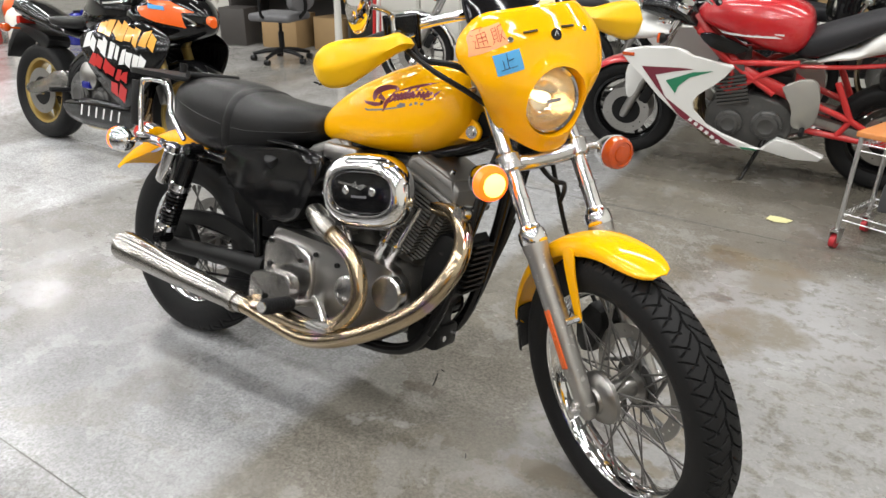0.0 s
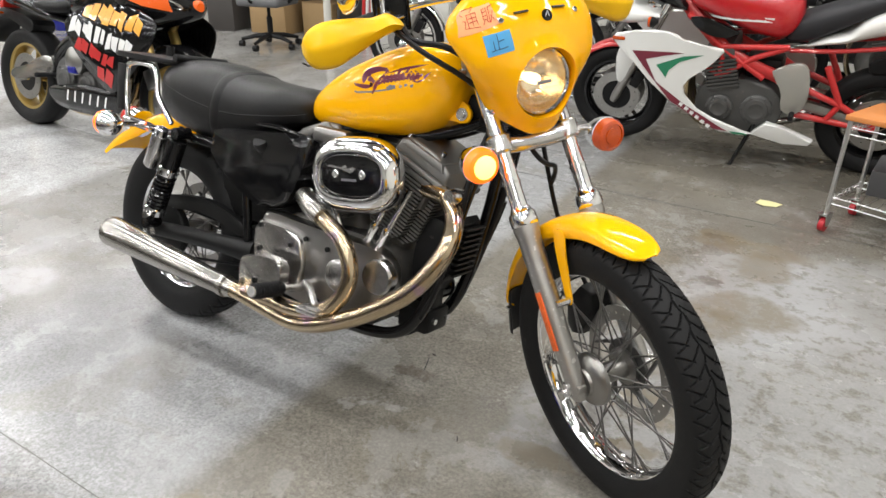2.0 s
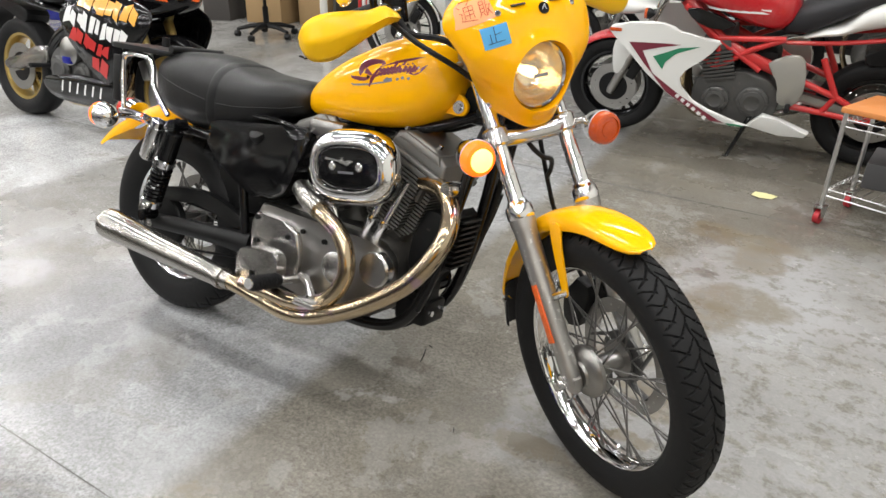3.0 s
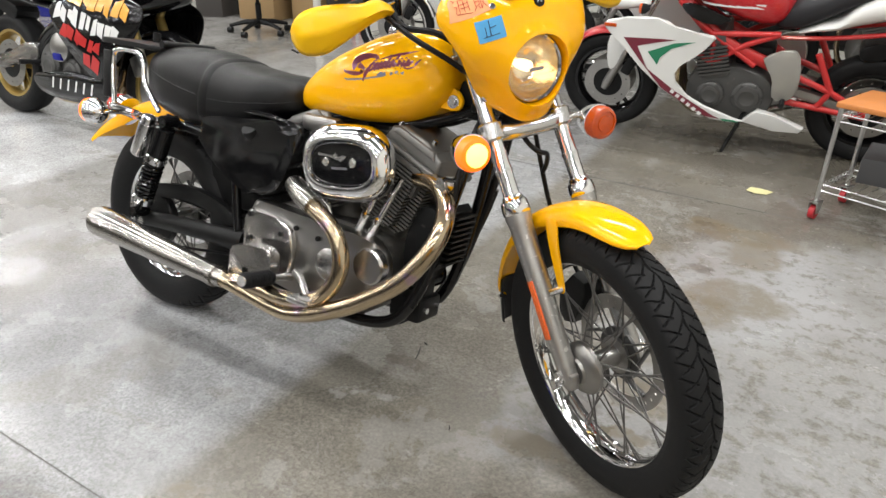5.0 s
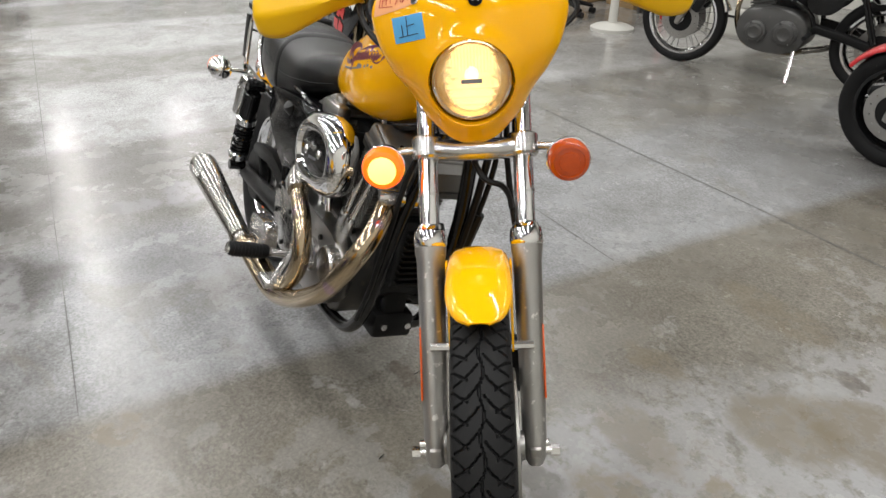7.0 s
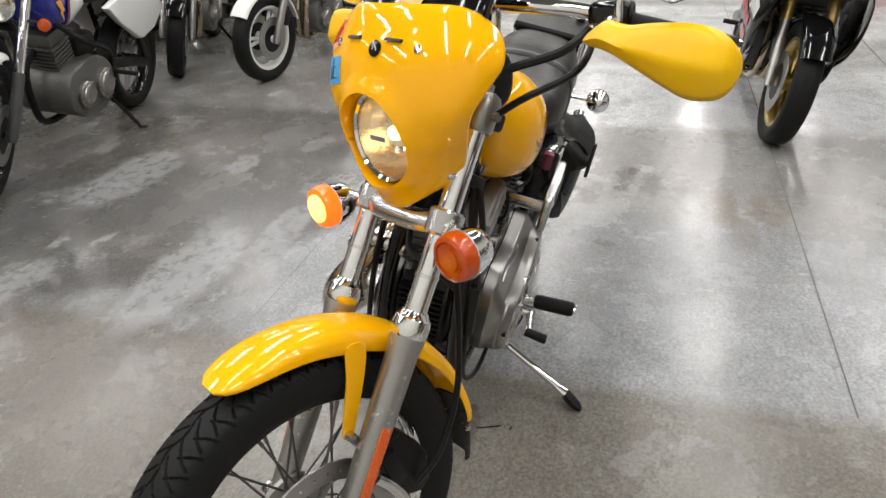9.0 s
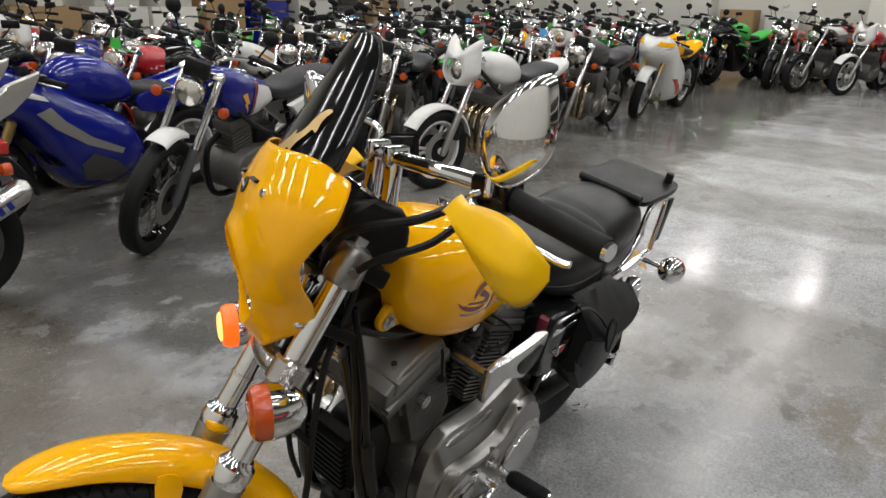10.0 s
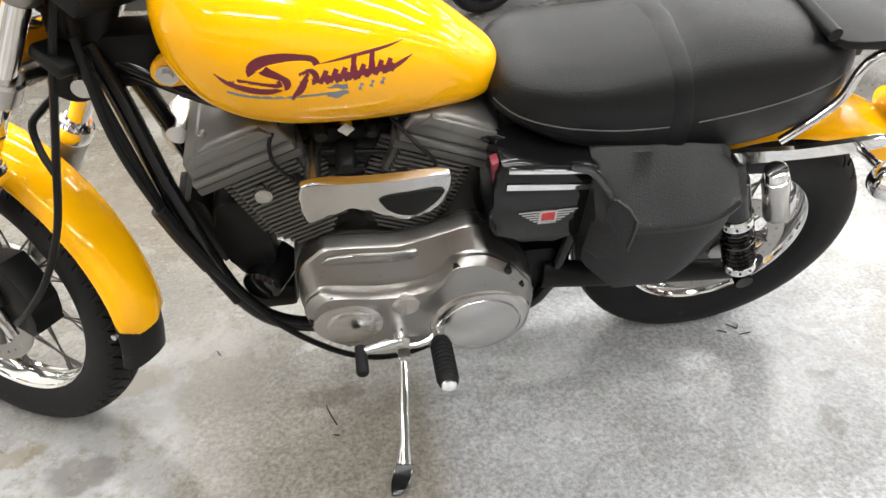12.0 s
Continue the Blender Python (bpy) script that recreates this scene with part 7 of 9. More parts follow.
        if lite:
            bm.free()
        else:
            part("seat_rail", bm, frame_mat, b)
            part("foot_peg", tube(bmesh.new(), [(0.42, 0.12 * s, 0.36), (0.42, 0.26 * s, 0.36)], 0.014, 8), GRIP, b)
        if kind in ("classic", "enduro", "cafe"):
            bm = bmesh.new()
            t0, b0 = V(0.16, 0.13 * s, 0.66), V(0.03, 0.13 * s, rr + 0.04)
            tube(bm, [t0.lerp(b0, i / 16) for i in range(17)], [0.02 if i % 2 else 0.026 for i in range(17)], 10)
            part("shock_absorber", bm, BLACK, b)
    bm = bmesh.new()
    rise = 0.1 if kind != "sport" else 0.0
    c0 = axf + fd * top + V(-0.03, 0, 0.02)
    if kind != "sport":
        pts = [axf + fd * (top + 0.1) + V(-0.16, -0.35, -0.015), axf + fd * (top + 0.1) + V(-0.1, -0.22, 0), c0 + V(-0.02, -0.1, 0.06), c0 + V(0, -0.04, 0.03), c0 + V(0, 0.04, 0.03), c0 + V(-0.02, 0.1, 0.06),
               axf + fd * (top + 0.1) + V(-0.1, 0.22, 0), axf + fd * (top + 0.1) + V(-0.16, 0.35, -0.015)]
        tube(bm, curve(pts, 4), 0.012, 8)
    box(bm, -0.03, 0.04, -0.125, 0.125, -0.018, 0.018, 0.008, Matrix.Translation(axf + fd * (top - 0.03)) @ Matrix.Rotation(-rake, 4, "Y"))
    part("handlebar", bm, CHROME if kind in ("classic", "naked", "enduro", "cafe") else PLASTIC, b, "", st)
    bm = bmesh.new()
    lathe(bm, [(0.03, -0.03), (0.042, 0.0), (0.042, 0.02), (0.036, 0.026), (0.001, 0.026)], c0 + V(0.03, 0, 0.07), V(-0.5, 0, 0.85), 18)
    part("gauge", bm, PLASTIC, b, "", st)
    # fenders
    if kind == "enduro":
        bm = fender_mesh(V(wb, 0, fr), fr + 0.02, fr + 0.05, 0.062, 70, 112, 10, 0.003)
        part("front_fender", bm, trim, b, "", st)
    else:
        bm = fender_mesh(V(wb, 0, fr), fr + 0.008, fr + 0.035, 0.068, 50 if kind == "classic" else 35, 165, 14, 0.003)
        part("front_fender", bm, CHROME if kind == "classic" and body is BLACK else trim, b, "", st)
    bm = bmesh.new()
    prism(bm, rounded([(0.1, 0.66), (-0.1, 0.7), (-0.26, 0.7), (-0.37, 0.52), (-0.35, 0.5), (-0.24, 0.66), (-0.1, 0.64), (0.08, 0.58)], 3), -0.075, 0.075, 0.01)
    part("rear_fender", bm, PLASTIC if kind != "classic" else CHROME, b)
    bm = bmesh.new()
    box(bm, -0.275, -0.225, -0.06, 0.06, 0.7, 0.76, 0.014)
    part("tail_lamp", bm, RED_LENS, b)
    for s in () if lite else (-1, 1):
        bm = bmesh.new()
        tube(bm, [(-0.2, 0.06 * s, 0.68), (-0.205, 0.14 * s, 0.68)], 0.007, 6)
        lathe(bm, [(0.006, 0.035), (0.026, 0.02), (0.03, 0.0), (0.028, -0.015), (0.001, -0.022)], (-0.205, 0.165 * s, 0.68), (1, 0, 0), 12)
        part("rear_signal", bm, ORANGE, b)
    # engine
    cx = wb * 0.5 + 0.02
    bm = bmesh.new()
    prism(bm, rounded([(cx - 0.24, 0.26), (cx - 0.26, 0.4), (cx - 0.14, 0.5), (cx + 0.1, 0.5), (cx + 0.2, 0.42), (cx + 0.19, 0.28), (cx + 0.05, 0.21), (cx - 0.14, 0.21)], 3), -0.15, 0.15, 0.02)
    eng = part("engine_case", bm, ENGINE_GREY if kind != "sport" and not dark else ENGINE_DARK, b, "grey engine with round covers")
    for s in (-1, 1):
        for px, pz, r in ((cx - 0.13, 0.35, 0.085), (cx + 0.07, 0.34, 0.075)):
            bm = bmesh.new()
            lathe(bm, [(r, -0.01), (r, 0.02), (r - 0.006, 0.026), (r - 0.018, 0.028), (r - 0.022, 0.036), (r * 0.5, 0.04), (r * 0.42, 0.036), (0.001, 0.036)], (px, 0.148 * s, pz), (0, s, 0), 24)
            for q in range(6):
                bx, bz = px + (r - 0.007) * math.cos(q * 1.047), pz + (r - 0.007) * math.sin(q * 1.047)
                tube(bm, [(bx, 0.165 * s, bz), (bx, 0.179 * s, bz)], 0.007, 6)
            part("engine_cover", bm, ALLOY if kind != "sport" and not dark else ENGINE_DARK, eng)
    E = Matrix.Translation((cx + 0.06, 0, 0.44)) @ Matrix.Rotation(radians(14), 4, "Y")
    wy = 0.17 if kind in ("naked", "cafe", "sport") else 0.075
    bm = bmesh.new()
    steps = [(0.0, 0)]
    for i in range(8):
        z0 = 0.02 + 0.021 * i
        if lite:
            steps += [(z0, 0), (z0, 1), (z0 + 0.011, 1), (z0 + 0.011, 0)]
        else:
            box(bm, -0.085, 0.085, -wy, wy, z0, z0 + 0.011, 0.0, E)
            part("cylinder_fin", bm, ENGINE_DARK if dark else ENGINE_GREY, eng)
            bm = bmesh.new()
    steps += [(0.195, 0), (0.195, 0.6), (0.24, 0.6), (0.25, 0.2)]
    ring_faces(bm, [[bm.verts.new(E @ V(a_ * (0.07 + 0.015 * k_), b_ * (wy - 0.015 + 0.015 * k_), z_)) for a_, b_ in ((-1, -1), (1, -1), (1, 1), (-1, 1))] for z_, k_ in steps])
    part("cylinder", bm, ENGINE_DARK if dark else ENGINE_GREY, eng)
    bm = bmesh.new()
    box(bm, cx - 0.22, cx - 0.02, -0.09, 0.09, 0.5, 0.62, 0.03)
    if lite:
        bm.free()
    else:
        part("air_box", bm, PLASTIC, b)
    # exhaust
    for k, y in enumerate((-0.09, -0.03, 0.03, 0.09) if kind in ("naked", "sport", "cafe") else (-0.03,)):
        bm = bmesh.new()
        tube(bm, curve([(cx + 0.17, y, 0.58), (cx + 0.27, y * 1.05, 0.5), (cx + 0.26, y, 0.32), (cx + 0.16, y * 0.8 - 0.02, 0.19), (cx - 0.1, y * 0.6 - 0.05, 0.165), (0.5, -0.09, 0.19)], 4), 0.019, 8)
        if lite and k:
            bm.free()
            continue
        part("header_pipe", bm, TINTED if kind != "enduro" else BLACK_MATT, b)
    bm = bmesh.new()
    hi = 0.22 if kind in ("naked", "sport", "enduro") else 0.06
    sd = -1 if can is not ALLOY_POL else 1
    tube(bm, curve([(0.5, 0.09 * sd, 0.19), (0.36, 0.15 * sd, 0.22), (0.24, 0.19 * sd, 0.27 + hi * 0.2), (0.16, 0.2 * sd, 0.3 + hi * 0.35)], 4), 0.022, 10)
    if race:
        bm.free()
    else:
        part("link_pipe", bm, STEEL, b)
    bm = bmesh.new()
    p0, p1 = V(0.2, 0.2 * sd, 0.29 + hi * 0.25), V(-0.2, 0.215 * sd, 0.33 + hi)
    tube(bm, [p0, p0.lerp(p1, 0.04), p0.lerp(p1, 0.08), p0.lerp(p1, 0.96), p1, p1.lerp(p0, 0.03)], [0.024, 0.04, 0.05, 0.052, 0.044, 0.025], 18)
    if race:
        bm.free()
    else:
        part("muffler", bm, can, b, "metal muffler")
    # tank, seat, tail
    if kind == "enduro":
        tk = [(0.5, 0.76, 0.82, 0.05), (0.62, 0.72, 0.88, 0.09), (0.78, 0.68, 0.94, 0.12), (0.92, 0.7, 0.97, 0.125), (1.0, 0.78, 0.95, 0.08), (1.03, 0.84, 0.91, 0.04)]
        se = [(-0.25, 0.79, 0.83, 0.05), (-0.15, 0.77, 0.86, 0.09), (0.15, 0.75, 0.86, 0.1), (0.4, 0.74, 0.84, 0.1), (0.55, 0.76, 0.85, 0.085), (0.66, 0.82, 0.88, 0.05)]
    elif kind == "sport":
        tk = [(0.44, 0.72, 0.8, 0.06), (0.52, 0.7, 0.9, 0.1), (0.66, 0.7, 0.98, 0.14), (0.82, 0.72, 1.0, 0.15), (0.94, 0.76, 0.96, 0.12), (1.0, 0.8, 0.9, 0.07)]
        se = [(0.16, 0.74, 0.78, 0.1), (0.25, 0.72, 0.79, 0.13), (0.4, 0.71, 0.8, 0.11), (0.5, 0.72, 0.82, 0.07)]
    else:
        tk = [(0.48, 0.74, 0.82, 0.05), (0.58, 0.73, 0.9, 0.1), (0.72, 0.73, 0.96, 0.135), (0.86, 0.75, 0.98, 0.14), (0.97, 0.79, 0.96, 0.11), (1.02, 0.83, 0.91, 0.06)]
        se = [(-0.22, 0.76, 0.8, 0.06), (-0.12, 0.73, 0.84, 0.1), (0.1, 0.72, 0.85, 0.125), (0.25, 0.72, 0.82, 0.13), (0.42, 0.72, 0.8, 0.12), (0.54, 0.74, 0.82, 0.07)]
    tk, se = tank_rows or tk, seat_rows or se
    bm = loft_x(bmesh.new(), tk, 24, 3, 2.6, 2.8, 0.4)
    tree = BVHTree.FromBMesh(bm)
    tkp = part("fuel_tank", bm, body, b, "painted fuel tank")
    bm = bmesh.new()
    lathe(bm, [(0.032, -0.01), (0.035, 0.006), (0.03, 0.012), (0.001, 0.013)], (0.78, 0, tk[2][2] + 0.0 if kind != "enduro" else 0.94), (-0.2, 0, 1), 16)
    if lite:
        bm.free()
    else:
        part("tank_cap", bm, CHROME_OLD, tkp)
    LAST["tank"] = (tkp, tree)
    part("seat", loft_x(bmesh.new(), se, 20, 3, 3.2, 3.6, 0.45), seat_mat, b, "padded black seat")
    if tail and kind in ("naked", "sport", "cafe"):
        tl = [(-0.3, 0.8, 0.83, 0.03), (-0.26, 0.77, 0.87, 0.075), (-0.1, 0.74, 0.86, 0.115), (0.1, 0.71, 0.8, 0.125), (0.3, 0.68, 0.74, 0.12), (0.4, 0.68, 0.7, 0.1)]
        part("tail_cowl", loft_x(bmesh.new(), tl, 20, 3, 2.8, 2.8, 0.5), body if kind != "cafe" else trim, b, "painted tail cowl")
    if kind in ("classic", "naked", "cafe") and (tail or not dark):
        for s in (-1, 1):
            bm = bmesh.new()
            prism(bm, rounded([(0.48, 0.7), (0.28, 0.68), (0.24, 0.6), (0.32, 0.5), (0.44, 0.5), (0.5, 0.6)], 3), 0.11 * s, 0.135 * s, 0.01)
            part("side_cover", bm, body if kind != "enduro" else trim, b)
    if kind == "enduro":
        for s in (-1, 1):
            bm = bmesh.new()
            prism(bm, [(0.5, 0.735), (0.3, 0.775), (-0.02, 0.84), (-0.18, 0.86), (-0.22, 0.83), (-0.235, 0.68), (-0.21, 0.6), (-0.08, 0.51), (0.08, 0.48), (0.14, 0.49), (0.34, 0.62)], 0.125 * s, 0.165 * s, 0.014, 3)
            part("side_panel", bm, trim, b, "large white side panel")
            for k, (mt, dz) in enumerate(((AMBER_PAINT, 0.0), (MAROON, -0.05), (trim, -0.1)) if lite else ()):
                q = polyline_on(tree, [(0.92 - 0.05 * i - 0.02 * k, 0.9 + dz - 0.02 * i) for i in range(6)], s, 0.003)
                if len(q) > 2:
                    part("tank_stripe", ribbon(bmesh.new(), q, [0.02] * len(q), s), mt, tkp)
    elif kind != "sport":
        for s in (-1, 1):
            q = polyline_on(tree, [(0.96 - 0.045 * i, 0.85) for i in range(9)], s, 0.003)
            if len(q) > 2:
                part("tank_stripe", ribbon(bmesh.new(), q, [0.012] * len(q), s), trim if trim is not body else CHALK_DECAL, tkp)
    # lamp and fairing
    lc = axf + fd * 0.62 + V(0.1, 0, 0.0)
    if kind == "sport":
        fa = [(0.42, 0.28, 0.46, 0.12), (0.55, 0.2, 0.62, 0.2), (0.75, 0.17, 0.74, 0.235), (0.95, 0.22, 0.84, 0.24), (1.07, 0.4, 0.9, 0.24), (1.2, 0.62, 0.97, 0.225), (1.35, 0.7, 1.0, 0.19), (1.48, 0.74, 0.96, 0.13), (1.56, 0.78, 0.9, 0.06), (1.585, 0.81, 0.86, 0.02)]
        if race:
            fa = [(1.0, 0.8, 0.88, 0.12), (1.08, 0.75, 0.91, 0.18), (1.18, 0.68, 0.94, 0.205)] + fa[6:]
        bm = loft_x(bmesh.new(), [(x * wb / 1.42, a, c, w) for x, a, c, w in fa], 28, 3, 2.6, 2.6, 0.5)
        ftree = BVHTree.FromBMesh(bm)
        fp = part("fairing", bm, trim, b, "glossy full fairing")
        bm = loft_x(bmesh.new(), [(1.06, 0.99, 1.0, 0.1), (1.14, 0.985, 1.1, 0.14), (1.24, 0.975, 1.09, 0.14), (1.36, 0.97, 1.03, 0.11), (1.42, 0.97, 0.99, 0.05)], 18, 3)
        part("windscreen", bm, SMOKED, b, "smoked screen")
        for s in (-1, 1):
            q = []
            bm = bmesh.new()
            vs = []
            for x, z in rounded([(1.3, 0.88), (1.42, 0.875), (1.52, 0.85), (1.545, 0.82), (1.48, 0.82), (1.36, 0.845)], 3):
                h = ftree.ray_cast(V(x * wb / 1.42, 0.6 * s, z), V(0, -s, 0))
                if h[0] is not None:
                    vs.append(bm.verts.new(h[0] + V(0, 0.004 * s, 0)))
            if len(vs) > 3:
                bm.faces.new(vs)
                bmesh.ops.triangulate(bm, faces=bm.faces)
            part("headlamp", bm, REFLECT, fp, "slanted headlamp")
            if lit:
                bm = bmesh.new()
                lathe(bm, [(0.0, 0.0), (0.02, 0.002), (0.02, 0.012), (0.001, 0.018)], (1.5 * wb / 1.42, 0.085 * s, 0.835), (1, 0.2 * s, 0), 16)
                part("lamp_bulb", bm, LAMP_ON, fp, "lit lamp")
            for x0, x1, z, wd, mt in ((0.62, 1.15, 0.62, 0.035, body), (0.7, 1.3, 0.76, 0.03, CHALK_DECAL), (0.55, 0.85, 0.42, 0.03, body)):
                q = polyline_on(ftree, [(x0 + (x1 - x0) * i / 12, z + 0.09 * i / 12) for i in range(13)], s, 0.003)
                if note is None and len(q) > 3:
                    part("fairing_stripe", ribbon(bmesh.new(), q, [wd * (0.4 + 0.6 * math.sin(math.pi * (i + 0.5) / len(q))) for i in range(len(q))], s), mt, fp)
        return b, fp, ftree
    if kind == "cafe":
        bm = bmesh.new()
        rings = []
        horn = [(0, 0.175), (25, 0.185), (45, 0.22), (58, 0.29), (66, 0.24), (76, 0.15), (90, 0.125), (104, 0.15), (114, 0.24), (122, 0.29), (135, 0.22), (155, 0.185), (180, 0.175), (215, 0.14), (250, 0.115), (270, 0.11), (290, 0.115), (325, 0.14), (360, 0.175)]
        for dx, k in ((0.045, 0.0), (0.03, 0.35), (-0.01, 0.75), (-0.06, 1.0)):
            ring = []
            for i in range(72):
                d = i * 5
                lo_i = max(j for j in range(len(horn) - 1) if horn[j][0] <= d)
                (a0, r0), (a1, r1) = horn[lo_i], horn[lo_i + 1]
                r2 = 0.092 + (r0 + (r1 - r0) * (d - a0) / (a1 - a0) - 0.092) * k
                ring.append(bm.verts.new(lc + V(dx - 0.25 * max(0, r2 - 0.16), r2 * math.cos(radians(d)), r2 * math.sin(radians(d)))))
            rings.append(ring)
        ring_faces(bm, rings, False, False)
        fp = part("half_fairing", bm, trim, b, "small half fairing with two horns round the lamp", st, True, 60)
        sol_ = fp.modifiers.new("thickness", "SOLIDIFY")
        sol_.thickness = 0.006
    r = 0.085 if kind != "enduro" else 0.075
    bm = bmesh.new()
    lathe(bm, [(0.02, -0.13), (0.06, -0.1), (r, -0.03), (r + 0.004, 0.0), (r, 0.01)], lc, (1, 0, 0), 24)
    lp = part("headlamp", bm, CHROME, b, "round headlamp", st)
    bm = bmesh.new()
    lathe(bm, [(r - 0.002, 0.008), (r * 0.6, 0.024), (0.001, 0.03)], lc, (1, 0, 0), 24)
    part("lamp_glass", bm, REFLECT, lp, "ribbed lamp glass")
    if note is not None:
        bm = bmesh.new()
        box(bm, -0.002, 0.002, -0.045, 0.045, -0.035, 0.035, 0, Matrix.Translation(lc + V(-0.04, 0, 0.13)))
        part("note", bm, note, b, "coloured paper note", st)
    if kind in ("enduro", "naked"):
        bm = bmesh.new()
        box(bm, -0.02, 0.03, -0.07, 0.07, -0.05, 0.05, 0.016, Matrix.Translation(lc + V(-0.06, 0, 0.12)))
        part("instrument_box", bm, PLASTIC, b, "", st)
    # stand
    bm = bmesh.new()
    tube(bm, stand, [0.013, 0.011, 0.016], 8)
    part("side_stand", bm, BLACK if kind != "classic" else CHROME_OLD, b)
    return b


def parked(x, y, yaw, lean=9.0):
    return Matrix.Translation((x, y, 0)) @ Matrix.Rotation(radians(yaw), 4, "Z") @ Matrix.Rotation(radians(-lean), 4, "X")


# black, orange and amber race replica behind the cruiser
ob, fp, ft = moto("black race bike with orange nose and bold amber graphics", parked(-2.85, 0.8, 6.5, 10), "sport", BLACK, BLACK, GOLD_WHEEL, "", 1.36, 0, PAPER_BLUE, LEATHER, True, race=True)


def graphic(tree, owner, side, shape, material, lift=0.0045, name="graphic"):
    """A painted patch with the outline shape (x, z) that follows the panel."""
    xs, zs = [p_[0] for p_ in shape], [p_[1] for p_ in shape]
    bm = bmesh.new()
    vs = [bm.verts.new((p_[0], 0, p_[1])) for p_ in shape]
    bm.faces.new(vs)
    bmesh.ops.triangulate(bm, faces=bm.faces)
    bmesh.ops.subdivide_edges(bm, edges=bm.edges, cuts=4, use_grid_fill=True)
    for v in bm.verts:
        h = tree.ray_cast(V(v.co.x, 0.6 * side, v.co.z), V(0, -side, 0))
        v.co = (h[0] + V(0, lift * side, 0)) if h[0] is not None else V(v.co.x, 0.1 * side, v.co.z)
    return part(name, bm, material, owner, "", None, True, 70)


def shell(owner, outline, yfun, side, material, label, thick=0.008):
    """A curved body panel with the outline (x, z), bulging to one side by yfun(x, z)."""
    bm = bmesh.new()
    bm.faces.new([bm.verts.new((a, 0, b)) for a, b in rounded(outline, 4)])
    bmesh.ops.triangulate(bm, faces=bm.faces)
    bmesh.ops.subdivide_edges(bm, edges=bm.edges, cuts=3, use_grid_fill=True)
    for v in bm.verts:
        v.co.y = yfun(v.co.x, v.co.z) * side
    tree = BVHTree.FromBMesh(bm)
    ob_ = part("side_panel", bm, material, owner, label, None, True, 70)
    sol_ = ob_.modifiers.new("thickness", "SOLIDIFY")
    sol_.thickness, sol_.offset = thick, 0
    return ob_, tree


jit = random.Random(3)


def letter_bars(tree, owner, side, a, b, count, height, material, kinds):
    """A row of unreadable block letters from a to b, each built of plain bars."""
    a, b = V(a[0], 0, a[1]), V(b[0], 0, b[1])
    ux = (b - a) / count
    uz = V(-ux.z, 0, ux.x).normalized() * height
    for i in range(count):
        o = a + ux * i
        k = kinds[i % len(kinds)]
        bars = [((0.02, 0.0 if k != 2 else 0.2), (0.46, 0), (0.52, 1), (0.12, 1)), ((0.5, 0.12), (0.88, 0.0), (0.96, 0.85 if k else 1), (0.55, 1))]
        for bar_ in bars:
            pts = [o + ux * (p_[0] + jit.uniform(-0.1, 0.1)) + uz * (p_[1] + jit.uniform(-0.16, 0.16)) for p_ in bar_]
            graphic(tree, owner, side, [(p_.x, p_.z) for p_ in pts], material, 0.008, "letter_bar")


